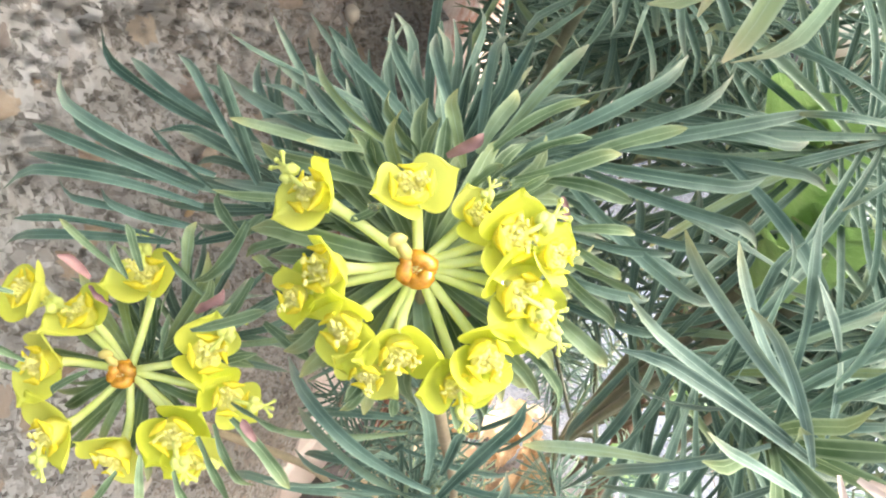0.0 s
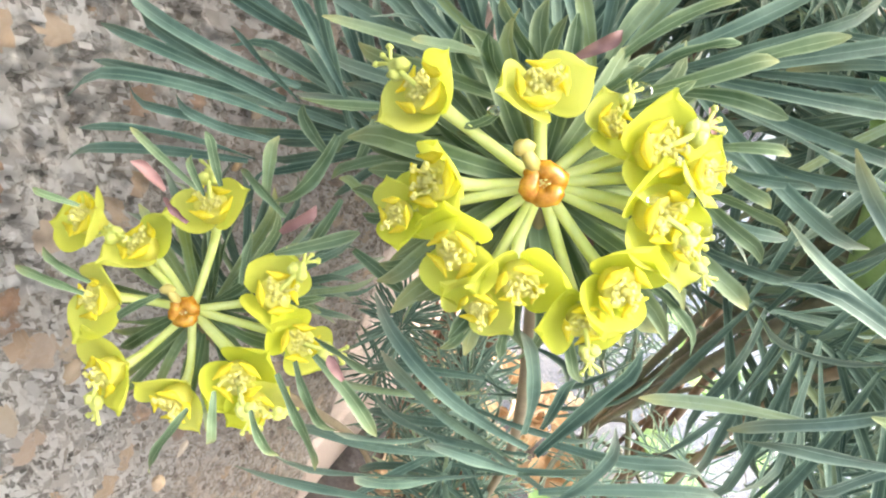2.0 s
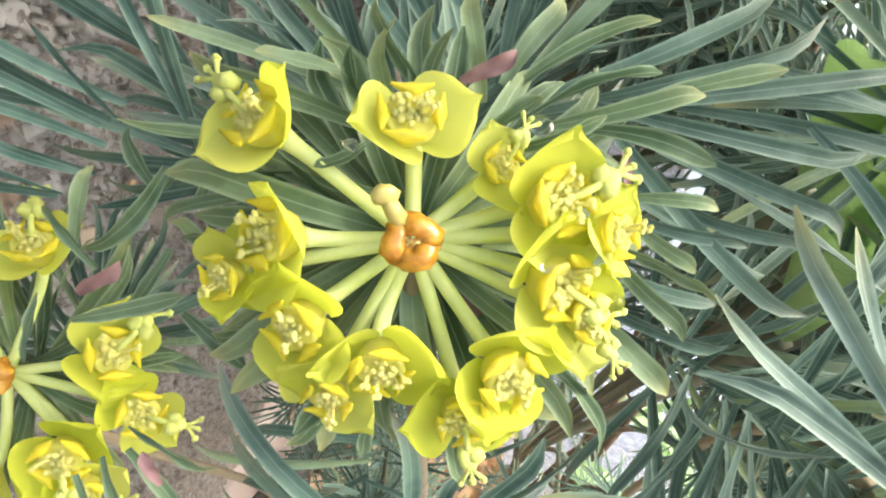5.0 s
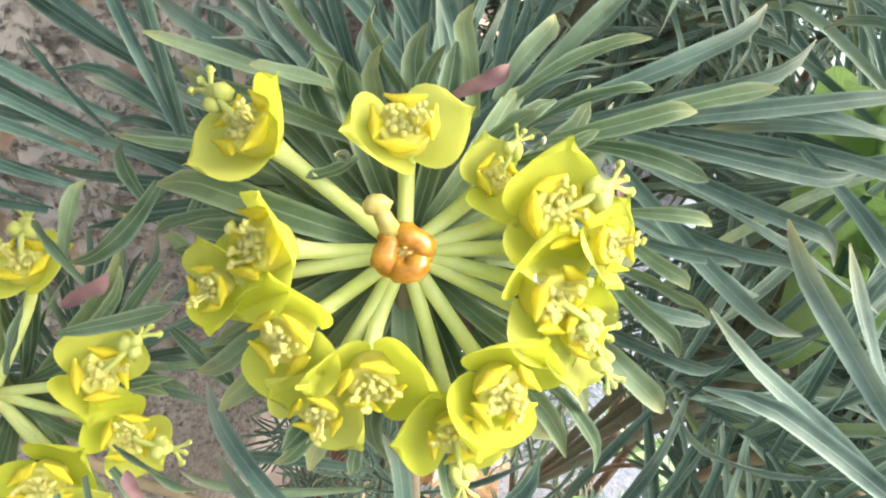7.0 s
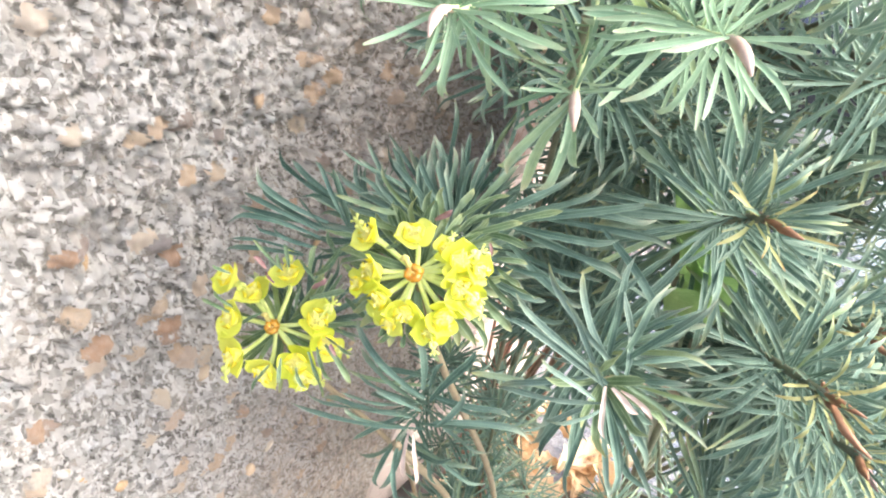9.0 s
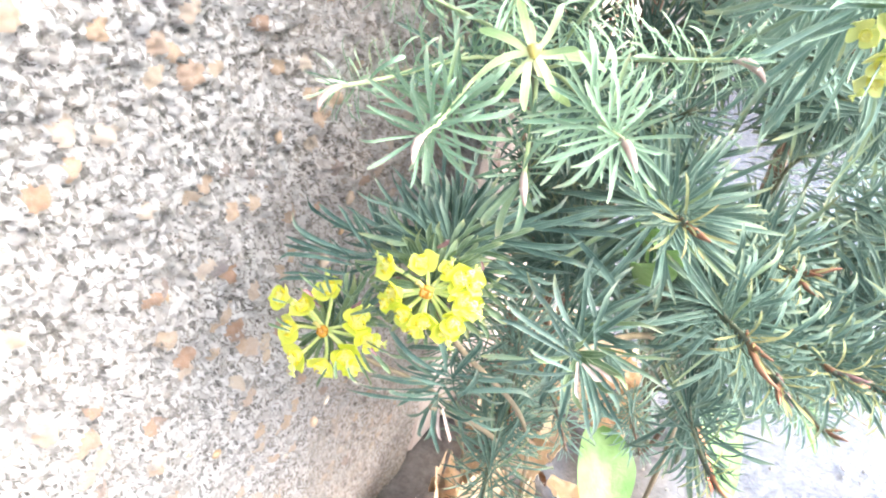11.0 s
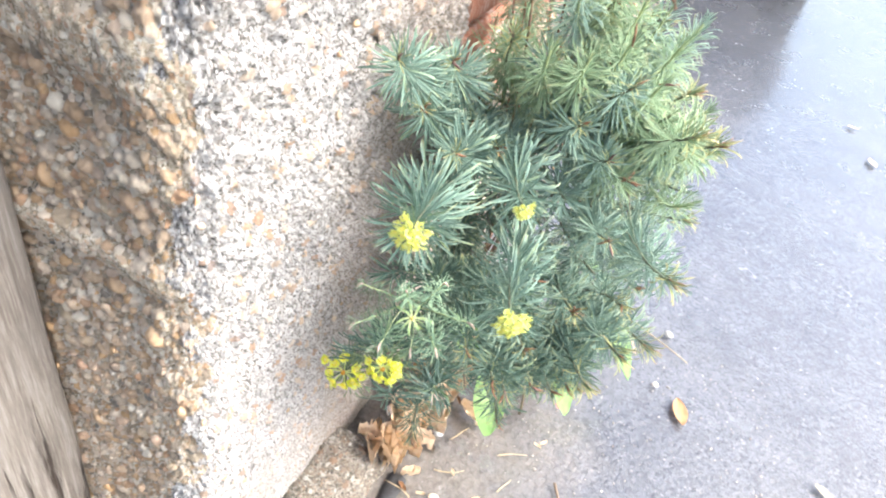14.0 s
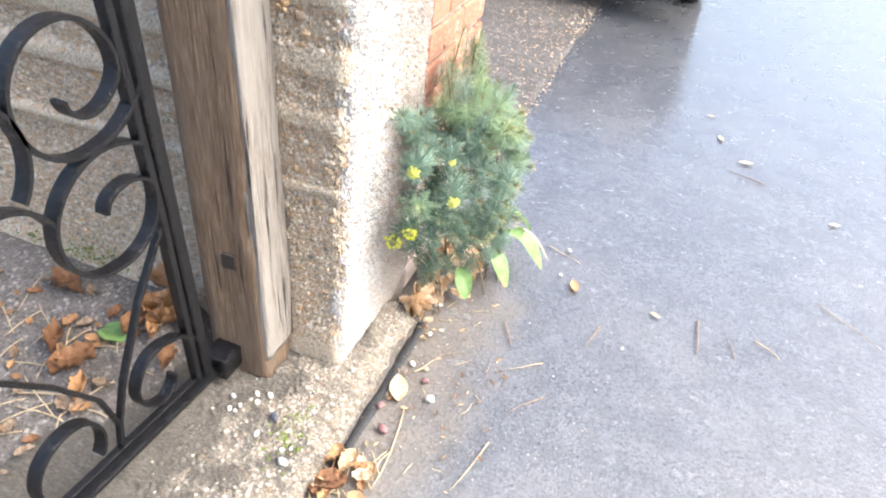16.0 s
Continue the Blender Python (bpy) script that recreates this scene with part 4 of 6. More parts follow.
for k, node in enumerate(NODES):
    foot = np.array([0.05 if node[0] < 0.1 else 0.20, 0.53 + 0.01 * (k % 3), 0.0])
    v, f = tube(bezier(foot, foot + np.array([0, 0, 0.10]), node - np.array([0, -0.02, 0.10]), node, 14) - ORIGIN, np.linspace(0.0042, 0.0026, 14), 8)
    part("branch", mesh_of("branch", v, f, STEM_OLD), PLANT)


def shoot(tip, way=None, n=70, length=0.027, span=0.10, leaf=LEAF, seed=0, root=None, stem=STEM, curl=True, thick=0.0026, **kw):
    """A stem from the plant's foot to a tip, with its leaves."""
    rng = np.random.RandomState(seed + 100)
    tip = np.asarray(tip, float)
    way = tip - HEART if way is None else np.asarray(way, float)
    way = way / np.linalg.norm(way)
    if root is None and tip[2] < 0.24:
        root = np.array([(0.055 if tip[0] < 0.13 else 0.200) + rng.uniform(-0.04, 0.04), 0.52 + rng.uniform(-0.06, 0.07), 0.0])
    elif root is None:
        below = NODES[NODES[:, 2] < tip[2]]
        root = below[np.argmin(np.linalg.norm(below - tip, axis=1))]
    root = np.asarray(root, float)
    reach = np.linalg.norm(tip - root)
    pts = bezier(root, root + (rng.uniform(0.10, 0.28) * (tip - root) * np.array([1, 1, 0.5]) + np.array([rng.uniform(-0.015, 0.015), 0, 0.16 * reach])), tip - way * 0.42 * reach, tip, 28)
    v, f = tube(pts - ORIGIN, np.linspace(thick, min(0.0010, thick), 28), 6)
    ob = part("stem", mesh_of("stem", v, f, stem), PLANT)
    pl = place_leaves(pts, n, min(span, reach * 0.9), length, rng, **kw)
    v, f, uv = joined(pl)
    lv = part("leaves", mesh_of("leaves", np.asarray(v) - ORIGIN, f, leaf, uvs=uv), ob)
    lv["kind"] = "stuff"
    if curl:  # withered curled leaf at the growing tip
        for k in range(rng.randint(1, 4)):
            a, b, d = basis(way + rng.normal(size=3) * 0.5)
            w = rng.uniform(0.5, 1.2)
            c = bezier(tip - ORIGIN - d * 0.004, tip - ORIGIN + d * 0.004 * w, tip - ORIGIN + d * 0.009 * w + a * 0.002, tip - ORIGIN + d * 0.012 * w + a * rng.uniform(0.002, 0.007), 7)
            vv, ff = tube(c, [0.0004, 0.0008, 0.0010, 0.0010, 0.0008, 0.0005, 0.0002], 6)
            part("withered_leaf", mesh_of("withered_leaf", vv, ff, BROWN if rng.rand() < 0.75 else PINK), ob, "brown curled withered leaf")
    return pts


# ---- flower heads ----
def bract_shape(seed, mat):
    """One broad cupped bract with a small point, hinged at the origin, opening along +x, its bowl to +z."""
    rng = np.random.RandomState(seed)
    verts, faces, nu, nv = [], [], 9, 9
    lift, wide, wave = rng.uniform(0.20, 0.42), rng.uniform(0.88, 1.04), rng.uniform(0, 6)
    for i in range(nu):
        u = i / (nu - 1)
        half = wide * math.sin(math.pi * min(1.0, 0.10 + 0.86 * u)) ** 0.62 * (1.0 - 0.10 * u)
        if i == nu - 1:
            half *= 0.35
        for j in range(nv):
            w = (j / (nv - 1) - 0.5) * 2
            x = 1.12 * u * (1 - 0.16 * w * w) + 0.05
            z = lift * u**1.5 + 0.30 * half * w * w * (1 - 0.3 * u) + 0.035 * math.sin(wave + 4 * w + 3 * u)
            verts.append((x, half * w, z))
    faces = [(i * nv + j, i * nv + j + 1, (i + 1) * nv + j + 1, (i + 1) * nv + j) for i in range(nu - 1) for j in range(nv - 1)]
    return mesh_of("bract", verts, faces, mat)


def join(pieces):
    verts, faces = [], []
    for v, f in pieces:
        faces += [tuple(i + len(verts) for i in q) for q in f]
        verts += [tuple(p) for p in v]
    return verts, faces


def bell():
    """A plump barrel turned about z, open at the top, with a thick rim."""
    n, prof = 16, [(0.13, -0.12), (0.22, 0.02), (0.33, 0.16), (0.39, 0.34), (0.40, 0.52), (0.42, 0.60), (0.37, 0.63), (0.30, 0.61), (0.17, 0.60), (0.04, 0.60)]
    verts = [(r * math.cos(2 * math.pi * k / n), r * math.sin(2 * math.pi * k / n), z + 0.03 * math.sin(4 * 2 * math.pi * k / n)) for r, z in prof for k in range(n)]
    faces = [(i * n + k, i * n + (k + 1) % n, (i + 1) * n + (k + 1) % n, (i + 1) * n + k) for i in range(len(prof) - 1) for k in range(n)]
    return mesh_of("bell", verts, faces + [tuple(range(n))[::-1], tuple(range((len(prof) - 1) * n, len(prof) * n))], BELL)


def gland_ring(seed):
    """Four horned crescent glands round the rim."""
    rng = np.random.RandomState(seed)
    pieces = []
    for k in range(4):
        a = k * math.pi / 2 + rng.uniform(-0.2, 0.2)
        arc = [((0.41 + 0.14 * t * t) * math.cos(a + t * 0.62), (0.41 + 0.14 * t * t) * math.sin(a + t * 0.62), 0.60 + 0.10 * t * t) for t in np.linspace(-1, 1, 9)]
        pieces.append(tube(arc, [0.025, 0.05, 0.08, 0.11, 0.12, 0.11, 0.08, 0.05, 0.025], 6))
    return mesh_of("gland_rim", *join(pieces), GLAND)


def stamens(seed):
    """A few short stamens with paired knobs, and a glistening middle."""
    rng = np.random.RandomState(seed)
    n = 16
    pieces = [pebbles(rng, [(0.27 * math.cos(2.4 * k) * (k / n) ** 0.5, 0.27 * math.sin(2.4 * k) * (k / n) ** 0.5, rng.uniform(0.60, 0.72)) for k in range(n)], rng.normal(size=(n, 3)), rng.uniform(0.06, 0.115, n).tolist(), ICO1, (0.5, 0.9))]
    for k in range(rng.randint(2, 5)):
        a, t = rng.uniform(0, 6.28), rng.uniform(0.15, 0.5)
        tip = np.array([t * math.cos(a), t * math.sin(a), rng.uniform(0.75, 1.0)])
        pieces.append(tube([(0.12 * math.cos(a), 0.12 * math.sin(a), 0.5), tuple(tip * 0.75), tuple(tip)], [0.04, 0.034, 0.036], 5))
        pieces.append(pebbles(rng, [tip + (0.04, 0, 0), tip - (0.04, 0, 0)], [(0, 0, 1)] * 2, [0.07, 0.07], ICO1, (0.8, 1.0)))
    return mesh_of("stamen_tuft", *join(pieces), PALE)


def ovary(seed):
    """A green three-lobed ovary on a bent stalk, with forked yellow styles."""
    rng = np.random.RandomState(seed)
    pieces = [tube(bezier((0, 0, 0.5), (0.1, 0, 0.8), (0.4, 0, 1.0), (0.62, 0, 0.95), 7), [0.07] * 7, 6)]
    pieces.append(pebbles(rng, [(0.78 + 0.12 * math.cos(a), 0.14 * math.sin(a), 0.94) for a in (0, 2.1, 4.2)], [(1, 0, 0)] * 3, [0.24] * 3, ICO1, (0.8, 1.0)))
    for a in (-0.7, 0.0, 0.7):
        pieces.append(tube([(0.98, 0, 0.94), (1.2, 0.12 * a, 0.97), (1.36, 0.34 * a, 1.04)], [0.05, 0.045, 0.06], 5))
        pieces.append(pebbles(rng, [(1.38, 0.36 * a, 1.05)], [(0, 0, 1)], [0.10], ICO1, (0.8, 1.0)))
    return mesh_of("ovary", *join(pieces), OVARY)


BRACTS, LIT_BRACTS = [bract_shape(s, BRACT) for s in range(6)], [bract_shape(s, BRACT_LIT) for s in range(6)]
BELL_MESH, GLANDS, STAMENS, OVARIES = bell(), [gland_ring(s) for s in range(3)], [stamens(s) for s in range(4)], [ovary(s) for s in range(2)]


def place(at, x_way, face, r):
    """A 4x4 with +z along face and +x nearest to x_way, scaled by r."""
    d = face / np.linalg.norm(face)
    a = x_way - d * (x_way @ d)
    a /= np.linalg.norm(a)
    m = np.eye(4)
    m[:3, 0], m[:3, 1], m[:3, 2], m[:3, 3] = a * r, np.cross(d, a) * r, d * r, at
    return Matrix(m.tolist())


def umbel(hub, axis, right, up, cups, scale, seed, hub_r=0.0023, label="", lean=0.50, bracts=None, open_cups=True, fold=20, narrow=0.80):
    """A flower head: cups given as (right, up, size, height) in units of scale, on rays from the hub."""
    rng = np.random.RandomState(seed)
    hub = np.asarray(hub, float)
    core = hub - ORIGIN
    ring = [core + hub_r * (0.18 + 0.10 * math.sin(3 * w + seed)) * axis + hub_r * (0.50 + 0.06 * math.sin(4 * w)) * (math.cos(w) * right + math.sin(w) * up) for w in np.linspace(0, 2 * math.pi, 19)]
    pieces = [tube(ring, [hub_r * (0.35 + 0.05 * math.sin(k * 2 * math.pi / 3)) for k in range(19)], 9), pebbles(rng, [core], [axis], [hub_r * 0.9], ICO2, (0.35, 0.45))]
    head = part("flower_head", mesh_of("hub", *join(pieces), HUB), PLANT, label)
    if open_cups:
        part("stamen_tuft", STAMENS[seed % 4], head, m=place(core - axis * hub_r * 0.10, right, axis, hub_r * 0.62))
    for x, y, r, h in cups:
        at = hub + scale * (x * right + y * up) + axis * h
        out = x * right + y * up
        out = out / max(1e-9, np.linalg.norm(out))
        face = axis * (1 - 0.45 * lean) + out * lean * rng.uniform(0.85, 1.15) + rng.normal(size=3) * 0.09
        face /= np.linalg.norm(face)
        base = at - face * r * 0.45 - ORIGIN
        c = bezier(core - axis * 0.0022, core + 0.35 * (base - core) - axis * 0.0018, base - face * 0.003, base, 10)
        v, f = tube(c, np.array([0.00058, 0.00056, 0.00055, 0.00055, 0.00055, 0.00056, 0.00057, 0.00060, 0.00068, 0.00085]), 8)
        part("ray", mesh_of("ray", v, f, RAY), head)
        side = norm(np.cross(face, axis + 0.2 * out)) * (1 if rng.rand() < 0.5 else -1) + norm(np.cross(face, np.cross(face, axis + 0.2 * out))) * rng.normal() * 0.5
        side = norm(side - face * (side @ face))
        for k in (1, -1):
            up_by = radians(fold + rng.uniform(-14, 14))
            spread, bowl = math.cos(up_by) * k * side + math.sin(up_by) * face, math.cos(up_by) * face - math.sin(up_by) * k * side
            part("bract", (bracts or BRACTS)[rng.randint(6)], head, m=place(base, spread, bowl, r * rng.uniform(1.0, 1.2)) @ Matrix.Diagonal((1, narrow, 0.9, 1)))
        part("bell", BELL_MESH, head, m=place(base, out, face, r * 0.95))
        if open_cups:
            part("gland_rim", GLANDS[rng.randint(3)], head, m=place(base, out, face, r * 0.98))
        part("stamen_tuft", STAMENS[rng.randint(4)], head, m=place(base, side, face, r * 0.95))
        if r > 0.0027 and rng.rand() < 0.55:
            part("ovary", OVARIES[rng.randint(2)], head, m=place(base, out + side * rng.normal() * 0.6, face, r * 0.85))
    return head


RIGHT, UP = norm((0.884, 0.292, 0.366)), norm((-0.437, 0.235, 0.868))


def level(axis):
    r = norm(RIGHT - axis * (RIGHT @ axis))
    return r, np.cross(axis, r)


R_B, U_B = level(AX_B)
R_A, U_A = level(AX_A)
umbel(HUB_B, AX_B, R_B, U_B, [(-0.05, 2.07, 0.0043, 0), (-2.6, 1.97, 0.0042, 0), (-2.35, 0.07, 0.0045, 0), (-3.25, -0.68, 0.0030, -0.001), (-1.92, -1.48, 0.0041, 0), (-0.5, -2.13, 0.0040, 0), (-1.4, -2.75, 0.0033, -0.001), (1.7, -2.28, 0.0043, 0), (0.95, -3.1, 0.0036, -0.001), (2.45, 0.72, 0.0045, 0), (3.5, 0.22, 0.0035, -0.0005), (2.5, -0.68, 0.0045, 0), (3.1, -1.28, 0.0033, -0.001), (1.55, 1.32, 0.0029, -0.0015)], 0.00369, 11, label="yellow-green flower head with orange-brown centre")
umbel(HUB_A, AX_A, R_A, U_A, [(-1.7, 1.55, 0.0051, 0), (-0.75, 1.10, 0.0050, 0), (0.45, 1.75, 0.0051, 0), (-1.5, 0.2, 0.0052, 0), (-1.35, -1.05, 0.0051, 0), (-0.2, -1.5, 0.0052, 0), (0.9, -1.1, 0.0054, 0), (1.15, -1.6, 0.0041, -0.001), (1.5, 0.3, 0.0054, 0), (1.9, -0.5, 0.0047, -0.0005)], 0.00746, 12, label="yellow-green flower head with orange-brown centre")

for hub, ax, r, u in ((HUB_B, AX_B, R_B, U_B), (HUB_A, AX_A, R_A, U_A)):
    p = hub - ORIGIN + 0.0034 * (0.85 * u - 0.5 * r) + ax * 0.0012
    b = pebbles(np.random.RandomState(6), [p], [ax], [0.0009], ICO2, (0.8, 1.0))
    part("bud", mesh_of("bud", *join([b, tube([p, p - 0.6 * (p - hub + ORIGIN)], [0.0005, 0.0007], 7)]), BUD), PLANT, "pale peach-coloured bud on a short stalk")

# the leaves round the two heads, in millimetres from the larger head's hub (right, up, outward): foot, tip, width
COLLAR_TOP = [(4.7, 9.6, -6, 3.3, 17.2, -5, 2.3), (6.2, 11, -7, 10.7, 16.9, -6, 2.4), (6.6, 10.6, -8, 17.4, 16.4, -7, 2), (8.2, 8.8, -7, 17.8, 12.2, -6, 2.2), (9.6, 8.2, -7, 20.3, 10.9, -5, 2.4), (16.4, 10.3, -10, 28.2, 13.2, -9, 2.4), (5.2, 7.3, -5, 8.5, 9.6, -3, 2.1), (5.7, 6.1, -5, 12.8, 8.6, -3, 1.7), (12.6, 8.2, -8, 21.7, 5.6, -6, 2.4), (15.5, 3.2, -6, 21.7, 2.7, -5, 1.7), (-2.3, 7.8, -6, -4.6, 12.8, -4, 2.3), (0.6, 10.6, -9, -3.6, 17.4, -8, 2.3), (-3.4, 6.3, -4, -6.5, 4.6, -2, 1.4)]
COLLAR_SIDE = [(15.6, 1.5, -6, 20.5, -1.8, -5, 1.9), (13.9, -0.7, -6, 19.8, -6.3, -4, 2.1), (16, -0.8, -8, 23.6, -4.3, -8, 2.1), (12.4, -4.7, -7, 19.1, -11.1, -6, 2.8), (11.3, -7.6, -7, 17.8, -9, -8, 2.2), (9.5, -8.8, -7, 14.4, -14.7, -5, 1.9), (2, -11, -7, 3.7, -18.5, -6, 1.7), (-2.9, 7.6, -7, -16.6, 12, -7, 2.7), (-5.9, 7.2, -8, -22.5, 7.9, -9, 2), (-4.7, 10.7, -9, -20, 15.7, -9, 1.8), (-4.6, 11.7, -8, -11.3, 12.8, -6, 1.9), (-6.9, 4.3, -6, -14, 4.3, -6, 1.7), (-2.3, 3, -4, -7.2, 4.5, -4, 1.6)]
COLLAR_LOW = [(-7.2, -6.1, -6, -14.3, -8, -6, 1.9), (-9.1, -5.6, -7, -16.8, 0.3, -8, 2), (-8.5, -3.3, -8, -16.5, -3.3, -9, 1.8), (-5, -10.8, -6, -8.5, -15.2, -5, 1.7), (-2.7, -12.9, -5, -3.3, -15.8, -5, 1.7), (-2.5, -3.2, -5, -6.5, -8.6, -7, 1.6), (-0.8, -4.3, -5, -2.7, -11, -7, 1.6), (2, -4.9, -5, 2.2, -12.8, -7, 1.6), (4.3, -3.9, -6, 9.1, -11.3, -8, 1.6), (2.1, 2.4, -6, 6.8, 6.9, -8, 1.7), (-1.3, 2.4, -6, -4.7, 7.2, -8, 1.6), (4.9, -0.5, -6, 12.8, -2, -9, 1.6), (-3.7, -0.4, -7, -11.5, 1.5, -9, 1.6)]
FAN_TOP = [(4.5, 11.9, -11, 1.4, 24.5, -12, 2.2), (6.4, 12, -12, 9.1, 24.8, -12, 2.2), (7.1, 11.5, -13, 13.5, 24.4, -13, 2.3), (8, 11.5, -13, 18.8, 23, -13, 2.4), (9, 10.9, -14, 31.2, 20.7, -15, 2.6), (1.8, 10.9, -12, -8.9, 23.7, -12, 2.1), (0.6, 10.3, -12, -12.1, 22.4, -13, 1.6), (-0.7, 11.2, -14, -22.9, 21.1, -15, 2.3), (3.7, 11.7, -14, -3.5, 24.7, -14, 1.9), (10.5, 10.7, -18, 37.6, 18.4, -19, 2.6), (11.2, 10.8, -19, 47.6, 15.8, -20, 2.6)]
FAN_RIGHT = [(14.5, 10, -12, 33, -7.8, -14, 2.5), (14.9, 10.8, -14, 39.6, 6.3, -16, 2.6), (16.7, 10.4, -17, 41.9, 1.2, -19, 2.6), (16.9, 11.8, -18, 47.9, 10, -20, 2.6), (16.1, 6.6, -17, 37.7, -0.4, -18, 2.4), (24.5, 12.1, -22, 51.7, 7.6, -24, 2.6), (16.3, 2.1, -12, 28.1, -0.1, -13, 2), (16.3, 4.6, -15, 31.6, -4.7, -17, 2.2), (15.1, -2.2, -12, 25.2, -5.5, -13, 2), (21.2, 8.8, -22, 48, -5.6, -25, 2.6), (14, -5, -16, 29.5, -10.8, -18, 2.3), (36.4, 10.3, -20, 49.6, -9.3, -20, 3)]
FAN_WALL = [(-23.6, 9.9, -14, -42.9, 20.6, -14, 2.2), (-22.1, 14.5, -16, -38.1, 25.3, -16, 2.4), (-25.3, 8, -13, -43.7, 16.3, -13, 2), (-25.3, 8.7, -15, -42.1, 18.6, -15, 2.1), (-26.3, 9.2, -16, -47, 13.4, -17, 2), (-24.8, 6.4, -13, -46.9, 11.4, -12, 2), (-20.6, 14.1, -18, -34.4, 24.3, -18, 2.3), (-18.8, 8.8, -14, -26.5, 24.2, -14, 1.7), (-23.1, 8.2, -12, -29, 15.4, -10, 1.1), (-25.2, 4.2, -12, -40.9, 8.5, -11, 1.5), (-26.1, 4.2, -11, -34.9, 7.9, -9, 1.5), (-27.8, 2.4, -12, -45.7, 5.7, -11, 1.5), (-29.2, 2.4, -14, -49, 3.7, -14, 1.9)]
FAN_MIDDLE = [(-18.9, 4.6, -10, -24.6, -2, -9, 2.6), (-17.3, 5.2, -11, -19.9, 2.8, -11, 2.5), (-29.4, -0.2, -7, -30, 4.9, -6, 1.5), (-31.4, -1.1, -8, -33.1, 2.6, -8, 1.2), (-32.4, -0.6, -9, -39, 5.5, -9, 1.3), (-26.4, -1.4, -11, -25.4, 4.8, -11, 2.1), (-20.2, 2.8, -12, -23.4, 7.9, -13, 2.1), (-24.2, -3.2, -10, -28.7, 1.8, -11, 1.6), (-17.3, -6.3, -9, -12.3, -10.2, -8, 2.1), (-18.6, -1.5, -10, -22.2, -6.5, -11, 1.8), (-15.1, -2.8, -11, -19, 0.9, -12, 1.9), (-12.6, 2.7, -12, -20.5, 0.9, -13, 1.9), (-17.9, 1.5, -13, -15.4, 7.2, -14, 1.9)]
COLLAR_SMALL = [(-27, -9.2, -5, -25.3, -4.5, -4, 1.5), (-24.2, -6.4, -6, -15.9, -4.4, -5, 2), (-32.9, -21.4, -6, -37.4, -27.7, -6, 1.9), (-30.3, -19.6, -6, -31.2, -25.6, -7, 1.5), (-26.8, -21.4, -6, -24.4, -25.7, -5, 1.5), (-24.5, -18.1, -7, -20.2, -27.5, -7, 1.9), (-23, -17.1, -8, -19.8, -24.5, -8, 1.8), (-21.1, -16.5, -8, -15.1, -24.5, -8, 2.2), (-21, -14.7, -8, -15.2, -18.8, -9, 1.9), (-41.9, -9.2, -6, -46.7, -6.1, -6, 1.5), (-43.2, -10.5, -7, -50, -7.8, -7, 1.5), (-42.6, -2, -6, -46.6, -0.5, -5, 1.2), (-34.7, -10.2, -5, -40.3, -13, -7, 1.3)]
STEM_LOW = [(0.8, -28.4, -14, 11.6, -17.2, -11, 2.8), (1.2, -24.9, -12, 3.7, -19.1, -10, 1.8), (-1, -30.4, -14, -10.1, -25.8, -10, 2.1), (0, -27.7, -14, -16.5, -11.7, -13, 2.5), (-0.4, -29.8, -15, -15.8, -17.8, -15, 2.3), (-0.4, -30.8, -15, -27.8, -29.4, -13, 2.6), (-0.6, -25.9, -13, -0.7, -13.8, -9, 2.5), (1.9, -34.3, -15, 9.7, -25.7, -12, 2.2), (2, -27.4, -15, 18.5, -29.5, -15, 2.2), (1.4, -24.3, -14, 15.2, -17.7, -14, 2.3), (-0, -29.2, -16, -17.1, -24.4, -17, 2.2), (1.3, -33.4, -16, 22.9, -33.9, -17, 2.4), (-0.8, -35.2, -17, -33.2, -32.1, -18, 2.3)]
RIGHT_SHOOT = [(37.8, -19.8, -3, 19.3, -4.1, -0, 2.2), (37.7, -20.2, -1, 19.1, -6.6, 3, 2.2), (39.4, -17, -6, 25.3, 2.4, -3, 2.5), (36.9, -19.8, 0, 30.5, -3.8, 4, 1.8), (35.4, -22.1, 1, 25.3, -15.2, 5, 1.6), (34.3, -18.6, -3, 16.9, -21.2, -4, 2.2), (27, -23, -9, 10.4, -20.8, -10, 2.2), (37, -22.8, -0, 17, -20, 2, 2.2), (37, -23.8, -0, 27.6, -26.7, 3, 1.8), (40.3, -19.3, -6, 32, 1.2, -6, 2.3), (40.9, -20.5, -6, 40.1, -2.3, -6, 2.3), (37.9, -16.9, -10, 21.9, -14.7, -12, 2.1), (37.1, -24, -6, 26.2, -29.7, -8, 2)]


